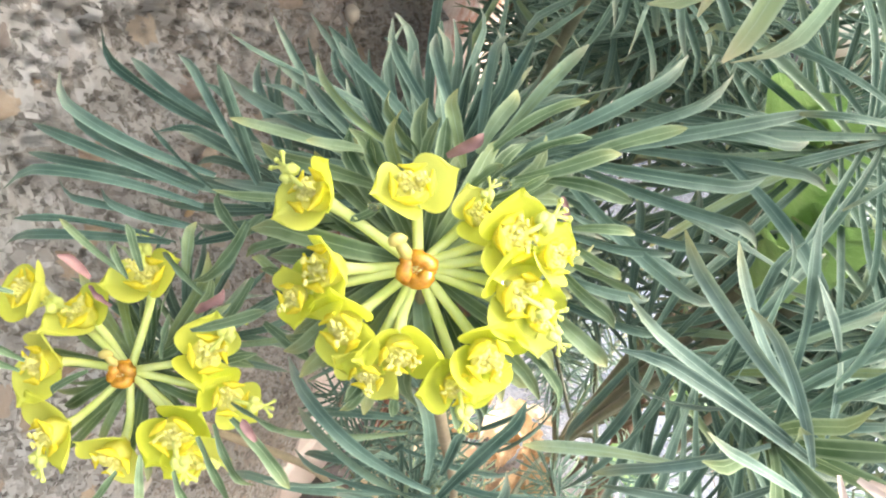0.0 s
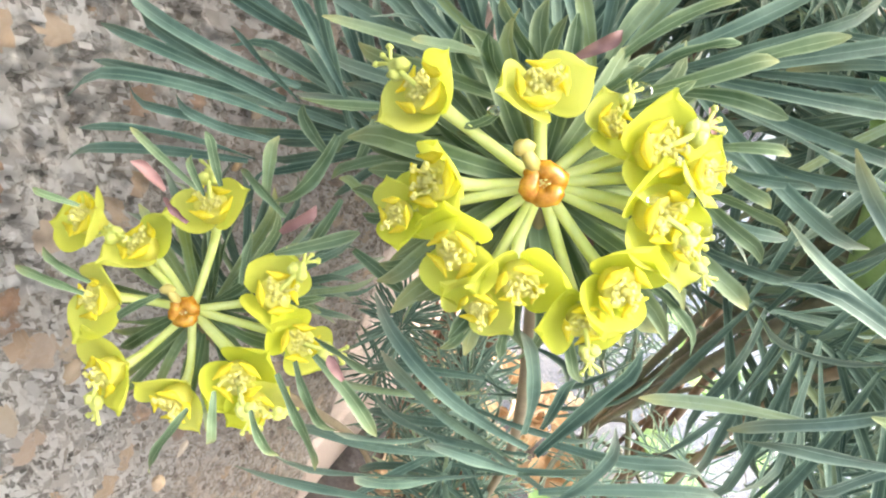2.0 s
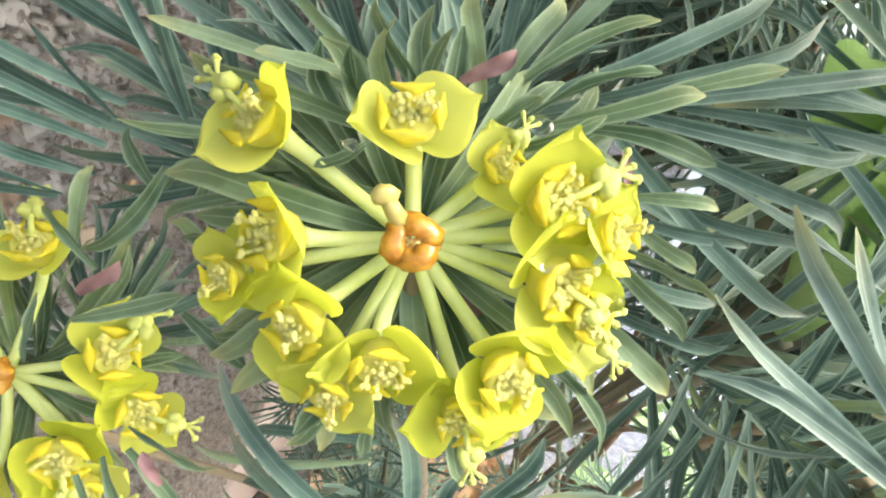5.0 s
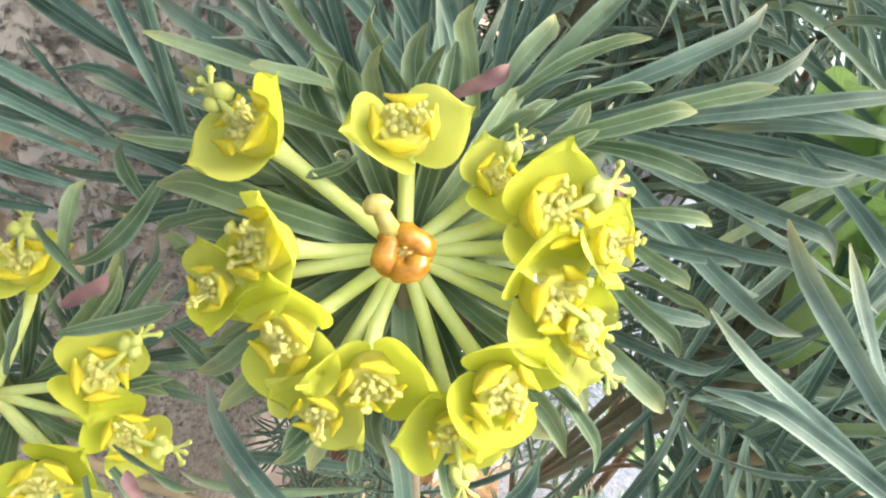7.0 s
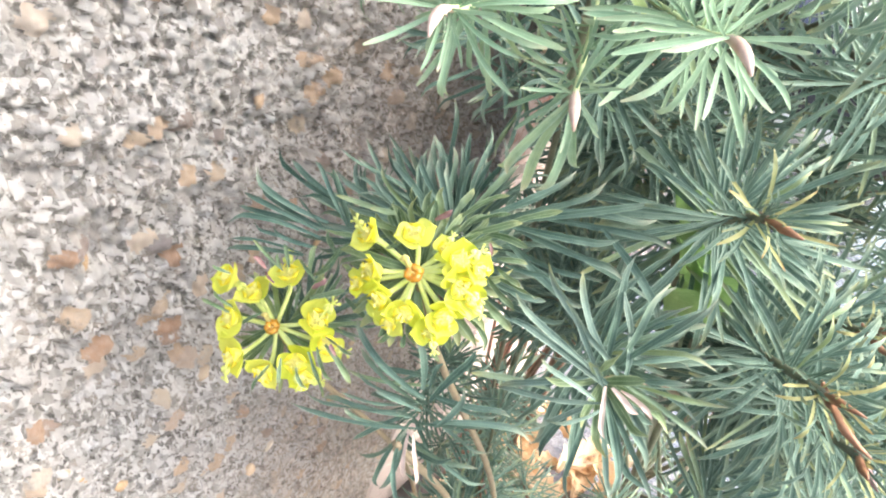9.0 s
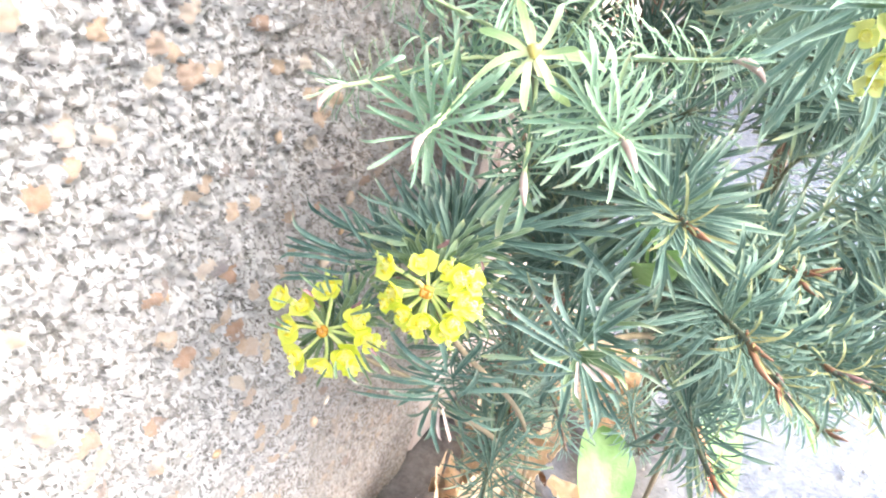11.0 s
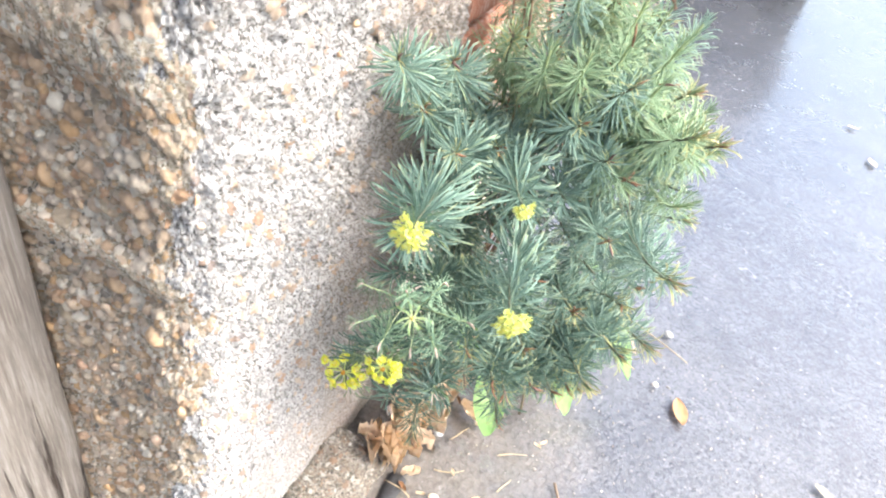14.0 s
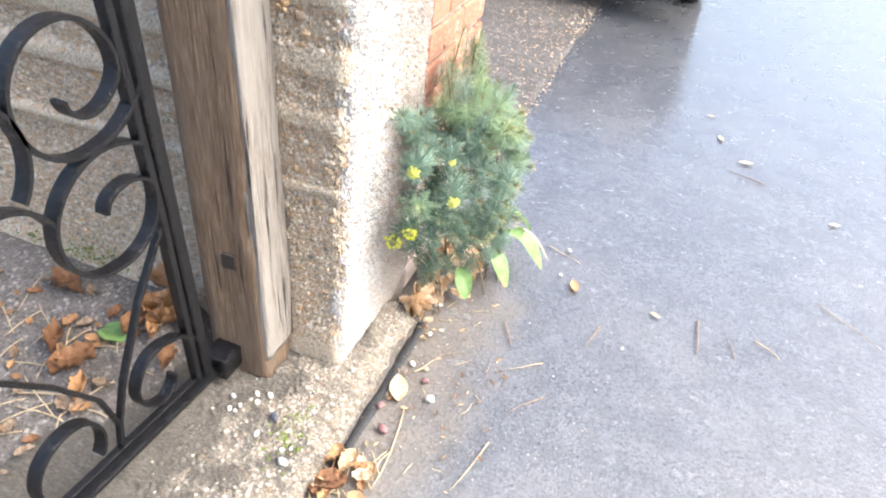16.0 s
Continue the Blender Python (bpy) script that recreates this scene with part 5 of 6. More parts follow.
def blade(foot, tip, width, mat, seed):
    """One narrow leaf from foot to tip: folded along the midrib, a little arched, its blunt tip often hooked."""
    rng = np.random.RandomState(seed)
    way = tip - foot
    L = np.linalg.norm(way)
    way = way / L
    face = norm(AX_B + 0.35 * rng.normal(size=3))
    face = norm(face - way * (face @ way))
    side = np.cross(way, face)
    arch, sway, cup, twist = rng.uniform(0.02, 0.09) * L, rng.normal() * 0.035 * L, rng.uniform(0.25, 0.55), rng.normal() * 0.35
    hook = rng.choice([0.0, 0.03, 0.06, -0.06, 0.11, -0.10]) * L
    verts, uvs, rows, cols = [], [], 13, 5
    for i in range(rows):
        v = i / (rows - 1)
        w = width / 2 * (0.45 + 0.55 * math.sin(min(1.0, v / 0.66) * math.pi / 2)) * (1.0 if v < 0.74 else math.sqrt(max(0.015, 1 - ((v - 0.74) / 0.262) ** 2)))
        bow = math.sin(math.pi * v)
        late = max(0.0, v - 0.8) / 0.2
        mid = foot + way * L * v + face * (arch * bow - abs(hook) * 0.6 * late**2) + side * (sway * bow + hook * late**2)
        c, q = math.cos(twist * v), math.sin(twist * v)
        for j in range(cols):
            u = j / (cols - 1) * 2 - 1
            x, z = u * w, (cup * abs(u) ** 1.5 + 0.24 * math.sin(13 * v + 2 * u + seed) * abs(u)) * w
            verts.append(mid + side * (x * c - z * q) + face * (x * q + z * c))
            uvs.append((0.5 + u / 2, v))
    faces = [(i * cols + j, i * cols + j + 1, (i + 1) * cols + j + 1, (i + 1) * cols + j) for i in range(rows - 1) for j in range(cols - 1)]
    return mesh_of("leaf", np.array(verts) - ORIGIN, faces, mat, uvs=uvs)


def spray(rows, mat, parent, seed):
    """Leaves of one shoot, each from its foot near the stem to its tip."""
    for i, (x0, y0, z0, x1, y1, z1, w) in enumerate(rows):
        foot, tip = (HUB_B + 0.001 * (x * R_B + y * U_B + z * AX_B) for x, y, z in ((x0, y0, z0), (x1, y1, z1)))
        part("leaf", blade(foot, tip, 0.00064 * w, mat, seed + i), parent)


def bare_stem(points, r0, r1, mat):
    """A stem along a curve through four points."""
    v, f = tube(bezier(*points, 24) - ORIGIN, np.linspace(r0, r1, 24), 8)
    return part("stem", mesh_of("stem", v, f, mat), PLANT)


# the two stems that carry the heads, with their leaves
stem_b = bare_stem(((0.10, 0.36, 0.0), (0.10, 0.30, 0.20), HUB_B - AX_B * 0.030 - U_B * 0.045, HUB_B - AX_B * 0.002), 0.0016, 0.0008, STEM_RED)
stem_a = bare_stem(((0.05, 0.36, 0.0), (0.05, 0.30, 0.18), HUB_A - AX_A * 0.040 - U_A * 0.030, HUB_A - AX_A * 0.002), 0.0015, 0.0008, STEM_RED)
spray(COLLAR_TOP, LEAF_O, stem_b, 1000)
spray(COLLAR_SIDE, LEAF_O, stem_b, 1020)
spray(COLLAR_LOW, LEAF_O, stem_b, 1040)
spray(FAN_TOP, LEAF_BLUE_SHADE, stem_b, 1060)
spray(FAN_RIGHT, LEAF_BLUE_SHADE, stem_b, 1080)
spray(STEM_LOW, LEAF_BLUE_SHADE, stem_b, 1100)
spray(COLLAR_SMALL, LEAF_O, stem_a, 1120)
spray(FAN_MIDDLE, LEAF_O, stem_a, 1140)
spray(FAN_WALL, LEAF_BLUE_SHADE, stem_a, 1160)


def tuft(at, axis, n, length, width, seed, parent, mat, keep, spread=(60, 100), depth=0.03):
    """Leaves all round a stem's end, only those that keep() lets stand."""
    rng = np.random.RandomState(seed)
    a, b, d = basis(axis)
    for i in range(n):
        w, th, back = i * 2.39996, radians(rng.uniform(*spread)), depth * rng.rand()
        way = math.cos(th) * d + math.sin(th) * (math.cos(w) * a + math.sin(w) * b)
        if keep(way):
            foot = at - d * back
            tip = foot + way * length * rng.uniform(0.75, 1.1)
            if not hides_head(tip) and not hides_head(0.5 * (foot + tip)):
                part("leaf", blade(foot, tip, width * rng.uniform(0.8, 1.15), mat, seed * 31 + i), parent)


# short blunt leaves all round, close under the heads
tuft(HUB_B - AX_B * 0.0045, AX_B, 44, 0.0172, 0.0019, 50, stem_b, LEAF_O, lambda w: True, (80, 100), 0.006)
tuft(HUB_A - AX_A * 0.0045, AX_A, 34, 0.0165, 0.0016, 51, stem_a, LEAF_O, lambda w: True, (80, 100), 0.006)
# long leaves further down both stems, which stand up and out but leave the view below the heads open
tuft(HUB_B - AX_B * 0.018 + U_B * 0.004, AX_B, 110, 0.0255, 0.00145, 41, stem_b, LEAF_BLUE_SHADE, lambda w: w @ U_B > -0.05 or w @ R_B > 0.75, (64, 98), 0.028)
tuft(HUB_A - AX_A * 0.014, AX_A, 64, 0.020, 0.0012, 42, stem_a, LEAF_BLUE_SHADE, lambda w: w @ U_A > -0.25, (62, 98), 0.022)
tuft(HUB_B - AX_B * 0.030 + U_B * 0.012, norm(AX_B + 0.3 * U_B), 80, 0.030, 0.0015, 46, stem_b, LEAF_BLUE_SHADE, lambda w: w @ U_B > 0.1, (50, 95), 0.030)
tuft(HUB_B - AX_B * 0.022 + U_B * 0.006 - R_B * 0.020, norm(AX_B - 0.5 * R_B), 64, 0.021, 0.0014, 47, stem_a, LEAF_BLUE_SHADE, lambda w: w @ R_B < 0.25 and w @ U_B > -0.5, (50, 98), 0.020)
tuft(np.array((0.088, 0.165, 0.405)), norm((0.1, -0.8, 0.4)), 80, 0.028, 0.0015, 48, stem_b, LEAF_BLUE_SHADE, lambda w: True, (40, 98), 0.05)
tuft(np.array((0.055, 0.165, 0.400)), norm((-0.2, -0.8, 0.4)), 60, 0.025, 0.0014, 49, stem_a, LEAF_BLUE_SHADE, lambda w: True, (40, 98), 0.04)
# leafy shoot whose tip looks at the gate
TIP_R = np.array((0.1251, 0.1227, 0.3516))
stem_r = bare_stem(((0.19, 0.44, 0.0), (0.18, 0.36, 0.20), (0.150, 0.22, 0.330), TIP_R), 0.0020, 0.0010, STEM_RED)
spray(RIGHT_SHOOT, LEAF_G, stem_r, 1180)
tuft(TIP_R, norm((0.30, -0.85, 0.25)), 96, 0.027, 0.0014, 43, stem_r, LEAF_BLUE_SHADE, lambda w: w @ R_B > 0.05 or w @ U_B < -0.6, (45, 98), 0.045)
tuft(TIP_R, norm((0.30, -0.85, 0.25)), 9, 0.016, 0.0018, 44, stem_r, LEAF_O, lambda w: True, (20, 50), 0.002)
STEM_L_TIP = np.array((0.0886, 0.1244, 0.3065))
stem_l = bare_stem(((0.09, 0.36, 0.0), (0.09, 0.30, 0.15), (0.088, 0.17, 0.26), STEM_L_TIP), 0.0018, 0.0010, STEM_RED)
tuft(STEM_L_TIP, norm((0.10, -0.70, -0.30)), 34, 0.023, 0.0014, 45, stem_l, LEAF_BLUE_SHADE, lambda w: w @ U_B < 0.45, (50, 100), 0.030)


def crown(tip, way, seed, small=True):
    """A small dense flower head that has hardly opened, ringed by long leaves."""
    rng = np.random.RandomState(seed)
    r, u = level(norm(way))
    n, s = (10, 0.0062) if small else (22, 0.0125)
    cups = []
    for i in range(n):
        k = math.sqrt((i + 0.6) / n)
        cups.append((k * math.cos(i * 2.4), k * math.sin(i * 2.4), (0.0028 if small else 0.0033) * rng.uniform(0.8, 1.1), 0.006 * (1 - k * k)))
    umbel(tip, norm(way), r, u, cups, s, seed, 0.001, "dense young yellow flower head", 0.35, LIT_BRACTS, False, 22, 0.9)


W_C, W_D, W_E = (0.14, -0.95, -0.02), (0.45, -0.85, -0.10), (0.55, -0.75, 0.02)
crown((0.0861, 0.0925, 0.5035), W_C, 31, False)
shoot(np.array((0.0861, 0.0925, 0.5035)) - 0.004 * norm(W_C), W_C, 230, 0.037, 0.065, wide=0.56, seed=5, curl=False, open_tip=60, open_low=98, tip_scale=0.7, root=(0.06, 0.40, 0))
crown((0.1601, 0.1215, 0.4478), W_D, 32, False)
shoot(np.array((0.1601, 0.1215, 0.4478)) - 0.004 * norm(W_D), W_D, 200, 0.037, 0.080, wide=0.56, seed=6, curl=False, open_tip=56, open_low=96, tip_scale=0.65)
crown((0.1358, 0.1660, 0.5043), W_E, 33)
shoot(np.array((0.1358, 0.1660, 0.5043)) - 0.004 * norm(W_E), W_E, 150, 0.032, 0.075, wide=0.7, seed=7, curl=False, open_tip=40, open_low=95, tip_scale=0.6)

# the branched shoot: a pale star with leafy side shoots round it
STAR, W_S = np.array([0.0969, 0.1083, 0.4247]), norm((0.22, -0.85, 0.42))
shoot(STAR + W_S * 0.004, W_S, 11, 0.0135, 0.003, LEAF_STAR, seed=8, thick=0.0014, curl=False, open_tip=66, open_low=84, tip_scale=0.8, wide=2.1, root=(0.07, 0.40, 0))
part("bud", mesh_of("bud", *pebbles(np.random.RandomState(3), [STAR - ORIGIN + W_S * 0.005], [W_S], [0.0016], ICO2, (0.7, 0.9)), BUD), PLANT, "pale yellow bud in the star")
R_S, U_S = level(W_S)
for i, (x, y, f) in enumerate(((-23, -15, 11), (-4, -24, 1), (15, -20, 13), (-42, -2, 2), (-34, 25, -4), (-2, 19, 2), (24, 22, 0), (39, -6, 4))):
    out = 0.001 * (x * R_S + y * U_S)
    front = i < 3
    tip = STAR + out + W_S * 0.001 * f
    way = norm(norm(out) * (0.45 if front else 0.9) + W_S * (0.8 if front else 0.35))
    shoot(tip, way, 34 if i == 1 else 66 if front else 96, 0.012 if i == 1 else 0.0155 if front else 0.0110, 0.020 if front else 0.032, LEAF_P, seed=40 + i, thick=0.0005, root=STAR - W_S * 0.018, stem=STEM_PALE, curl=False, open_tip=52, open_low=92, tip_scale=0.72, bloom=2.6, even=1.2, wide=0.9)
    c = bezier(tip - way * 0.002, tip + way * 0.001, tip + way * 0.003 - U_S * 0.002, tip + way * 0.0035 - U_S * 0.0045, 7)
    v, f2 = tube(c - ORIGIN, [0.0005, 0.0007, 0.0009, 0.0009, 0.0008, 0.0005, 0.0002], 7)
    part("withered_tip", mesh_of("withered_tip", v, f2, PINK_PALE), PLANT, "pale pinkish withered shoot tip")

# drooping lower leaves of the star's foremost side shoot
spray([(30.5, 28.3, 27.3, 17.9, 17.6, 16, 2.6), (30.5, 28.3, 27.3, 22.2, 14.6, 17, 2.6), (30.5, 28.3, 27.3, 25.4, 14.2, 15, 2.4), (30.5, 28.3, 27.3, 30.3, 19, 12, 2.4), (30.5, 28.3, 27.3, 18.4, 18, 20, 2.4)], LEAF_PO, stem_b, 1240)

# the rest of the dome
TIPS = [((0.040, 0.190, 0.530), 0), ((0.060, 0.250, 0.500), 0), ((0.080, 0.162, 0.525), 0), ((0.093, 0.217, 0.510), 0), ((0.143, 0.226, 0.547), 0), ((0.166, 0.237, 0.582), 0), ((0.171, 0.231, 0.528), 0), ((0.216, 0.238, 0.565), 1), ((0.234, 0.267, 0.553), 1), ((0.249, 0.232, 0.456), 1), ((0.262, 0.253, 0.370), 1), ((0.157, 0.330, 0.600), 1), ((0.123, 0.320, 0.606), 1), ((0.230, 0.282, 0.376), 1), ((0.236, 0.310, 0.380), 0), ((0.174, 0.146, 0.354), 0), ((0.162, 0.142, 0.364), 0), ((0.136, 0.133, 0.392), 0), ((0.194, 0.189, 0.423), 0), ((0.195, 0.230, 0.467), 0), ((0.030, 0.155, 0.576), 0), ((0.045, 0.215, 0.560), 0), ((0.080, 0.420, 0.640), 1), ((0.110, 0.400, 0.600), 1), ((0.205, 0.380, 0.540), 1), ((0.235, 0.360, 0.500), 1), ((0.250, 0.370, 0.430), 1), ((0.040, 0.400, 0.600), 1), ((0.190, 0.170, 0.350), 0), ((0.215, 0.210, 0.330), 1), ((0.100, 0.280, 0.570), 0), ((0.060, 0.300, 0.560), 1), ((0.105, 0.185, 0.190), 0), ((0.175, 0.170, 0.295), 0), ((0.1705, 0.188, 0.366), 0), ((0.205, 0.180, 0.345), 0), ((0.226, 0.190, 0.360), 1), ((0.240, 0.205, 0.390), 1), ((0.085, 0.270, 0.190), 0), ((0.230, 0.290, 0.250), 0)]
for i, (tip, yellow) in enumerate(TIPS):
    way = norm(np.asarray(tip) - HEART) + (0.25 if yellow else 0.7) * norm((0.25, -0.75, 0.45))
    # low front shoots take the leaf that has shade in its colour
    shoot(tip, way, 200, 0.031, 0.095, LEAF_Y if yellow and tip[2] > 0.48 else LEAF_SHADE if tip[1] < 0.26 and tip[2] < 0.44 else LEAF, seed=60 + i, stem=STEM, open_tip=14, open_low=86 if not yellow else 82, tip_scale=0.36, grow=3.0, bloom=2.3, even=1.05, wide=0.62)
    shoot(np.asarray(tip) + norm(way) * 0.001, way, 20 if yellow else 11, 0.021 if yellow else 0.013, 0.016 if yellow else 0.007, LEAF_T, seed=160 + i, open_tip=8, open_low=44, tip_scale=0.7, curl=False, thick=0.0008, wide=0.8)
# upright feathery shoots over the top of the dome, their pale stems showing through the leaves
for i, tip in enumerate(((0.106, 0.272, 0.637), (0.150, 0.279, 0.628), (0.184, 0.299, 0.604), (0.189, 0.337, 0.607), (0.153, 0.248, 0.606), (0.220, 0.329, 0.550), (0.233, 0.334, 0.515), (0.134, 0.225, 0.598), (0.182, 0.258, 0.583), (0.210, 0.269, 0.541), (0.085, 0.430, 0.665), (0.128, 0.300, 0.640), (0.165, 0.310, 0.620), (0.245, 0.330, 0.470), (0.105, 0.235, 0.585), (0.070, 0.420, 0.650))):
    shoot(tip, norm(np.asarray(tip) - HEART) + np.array([0.0, -0.15, 0.75]), 190, 0.026, 0.085, LEAF_Y if i % 3 else LEAF, seed=700 + i, stem=STEM_PALE, curl=i % 4 == 0, open_tip=22, open_low=80, tip_scale=0.5, bloom=2.2, even=1.0, wide=0.66, thick=0.0017)
# side shoots that fill out the dome towards the drive
_sr = np.random.RandomState(91)
for i, (tip, yellow) in enumerate(TIPS):
    if tip[0] > 0.14 and tip[2] > 0.40:
        way = norm(np.asarray(tip) - HEART)
        for k in range(1):
            a, b, d = basis(way)
            w = _sr.uniform(0, 6.28)
            p = np.asarray(tip) - way * _sr.uniform(0.012, 0.045) + 0.032 * (math.cos(w) * a + math.sin(w) * b)
            shoot(p, way + 0.3 * (math.cos(w) * a + math.sin(w) * b), 130, 0.029, 0.075, LEAF_Y if yellow and tip[2] > 0.5 else LEAF, seed=500 + 2 * i + k, stem=STEM, curl=_sr.rand() < 0.4, open_tip=14, open_low=84, tip_scale=0.36, bloom=2.3, even=1.05, wide=0.62)
for i, tip in enumerate(((0.120, 0.330, 0.120), (0.165, 0.350, 0.130), (0.205, 0.360, 0.170), (0.080, 0.320, 0.120), (0.235, 0.340, 0.220))):
    shoot(tip, (0.4, -0.8, 0.05), 110, 0.027, 0.09, LEAF, seed=600 + i, stem=STEM_OLD, curl=False, open_tip=18, open_low=86, bloom=2.3, even=1.05, wide=0.62)
# shorter shoots within
_fr = np.random.RandomState(77)
for i in range(44):
    d = norm((abs(_fr.normal()) * 0.8 + 0.1, -abs(_fr.normal()) * 0.8 + 0.15, _fr.uniform(-0.35, 0.9)))
    tip = HEART + d * np.array([0.20, 0.27, 0.22]) * _fr.uniform(0.62, 0.92)
    tip[0] = max(tip[0], 0.03)
    if np.linalg.norm(tip - HUB_B) < 0.05 or tip[1] < 0.15 and abs(tip[0] - 0.085) < 0.06:
        tip = tip + np.array([0.03, 0.08, 0.0])
    if 0.10 < tip[0] < 0.165 and 0.27 < tip[2] < 0.41 or tip[0] < 0.17 and tip[2] < 0.31 and tip[1] < 0.22:
        continue
    # below 0.42 the darkened leaf carries the inner shade
    shoot(tip, None, 150, 0.027, 0.16, LEAF_SHADE if tip[2] < 0.42 else LEAF, seed=200 + i, stem=STEM, curl=False, open_tip=18, open_low=85, bloom=2.5, even=1.0, wide=0.68)

# shoots low behind the collar and beside the wall, shade put into their leaf colour
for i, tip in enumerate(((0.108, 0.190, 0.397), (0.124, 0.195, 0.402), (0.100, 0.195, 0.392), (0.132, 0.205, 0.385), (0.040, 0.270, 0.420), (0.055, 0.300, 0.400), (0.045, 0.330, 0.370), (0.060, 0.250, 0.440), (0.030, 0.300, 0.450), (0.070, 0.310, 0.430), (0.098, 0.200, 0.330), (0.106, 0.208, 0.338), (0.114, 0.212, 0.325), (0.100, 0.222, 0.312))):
    shoot(tip, (0.35, -0.7, 0.5), 120, 0.026, 0.05, LEAF_SHADE, seed=260 + i, stem=STEM, curl=False, open_tip=20, open_low=88, bloom=2.4, even=1.0, wide=0.66)
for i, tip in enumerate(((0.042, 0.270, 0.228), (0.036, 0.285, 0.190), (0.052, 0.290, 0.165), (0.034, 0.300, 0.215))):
    shoot(tip, (0.25, -0.8, 0.35), 64, 0.024, 0.06, LEAF_SHADE, seed=280 + i, stem=STEM_RED, curl=False, open_tip=24, open_low=88, bloom=2.4, even=1.0, wide=0.66)
# old bare stems and thin upright shoots between pillar, brick and plant
for i, (a, t) in enumerate((((0.03, 0.44, 0.0), (0.050, 0.345, 0.60)), ((0.04, 0.47, 0.0), (0.075, 0.36, 0.62)), ((0.03, 0.45, 0.0), (0.105, 0.33, 0.55)), ((0.04, 0.45, 0.0), (0.040, 0.33, 0.50)), ((0.03, 0.48, 0.0), (0.055, 0.40, 0.68)))):
    shoot(t, (0.1 * (i - 2), -0.1, 1.0), 130, 0.026, 0.15, LEAF_Y, seed=400 + i, root=a, stem=STEM_OLD, curl=False, open_tip=20, open_low=80, bloom=2.3, thick=0.0016, wide=0.62)
for i, (x, y, z) in enumerate(((0.030, 0.365, 0.640), (0.040, 0.400, 0.640), (0.028, 0.420, 0.600), (0.045, 0.375, 0.580), (0.055, 0.430, 0.670), (0.035, 0.380, 0.520), (0.060, 0.400, 0.560), (0.026, 0.360, 0.545), (0.030, 0.352, 0.490), (0.024, 0.372, 0.600))):
    shoot((x, y, z), (0.2 * (i % 3 - 1), -0.15, 1.0), 95, 0.024, 0.11, LEAF_Y if i % 2 else LEAF, seed=430 + i, root=(0.020 + 0.005 * (i % 4), 0.46 + 0.012 * (i % 3), 0.0), stem=STEM_PINK, curl=i % 2 == 0, open_tip=24, open_low=78, bloom=2.2, thick=0.0015, wide=0.58)
# pinkish withered leaves among the rays and at the shoots' tips
spray([(3, 10.7, -4, 6.8, 12.3, -3, 1.9), (-33.9, -0.6, -5, -35.5, 2.3, -3, 1.6), (-23.2, -4.4, -5, -19.2, -2.4, -3, 1.8), (-31.8, -3.5, -5, -33.4, -1.1, -4, 1.3), (-8, 3.4, -5, -11.6, 2.7, -6, 1.4), (4.8, -5.5, -5, 3.5, -2.8, -6, 1.5), (-17.9, -18.4, -6, -19.3, -16, -6, 1.5), (14.3, 6.4, -4, 14.5, 3.7, -4, 1.2)], PINK, stem_b, 1200)
spray([(37.1, -18.9, 4, 36.2, -27.4, 7, 1.44), (38.2, -18.9, 5, 42, -22.9, 8, 1.8), (39.8, -19.5, 4, 45.3, -23.5, 6, 1.44), (-0.6, -32.2, -2, -1.8, -42, -3, 1.8), (0.1, -32.4, -3, 1.1, -43.3, -4, 1.44)], PINK_PALE, stem_r, 1220)


# ---- wrought-iron gate: flat bar bent into scrolls, hung on the post ----
GX = -0.205


def bar(name, path, parent, thick=0.007, deep=0.022, label="", x=0.0):
    """A flat bar along a path in the gate's plane."""
    p = np.asarray(path, float)
    t = np.gradient(p, axis=0)
    t /= np.linalg.norm(t, axis=1)[:, None]
    nrm = np.stack([-t[:, 1], t[:, 0]], 1)
    verts, faces = [], []
    for q, n in zip(p, nrm):
        for a, b in ((-1, -0.8), (-1, 0.8), (-0.8, 1), (0.8, 1), (1, 0.8), (1, -0.8), (0.8, -1), (-0.8, -1)):
            y, z = q + n * a * thick / 2
            verts.append((x + b * deep / 2, y, z))
    for i in range(len(p) - 1):
        for k in range(8):
            faces.append((i * 8 + k, i * 8 + (k + 1) % 8, i * 8 + 8 + (k + 1) % 8, i * 8 + 8 + k))
    faces += [tuple(range(8))[::-1], tuple(range(8 * len(p) - 8, 8 * len(p)))]
    return part(name, mesh_of(name, verts, faces, IRON, smooth=False), parent, label)


def spiral(cy, cz, a0, a1, radii, n=56):
    a = np.radians(np.linspace(a0, a1, n))
    r = np.interp(np.linspace(0, 1, n), np.linspace(0, 1, len(radii)), radii)
    return np.stack([cy + r * np.cos(a), cz + r * np.sin(a)], 1)


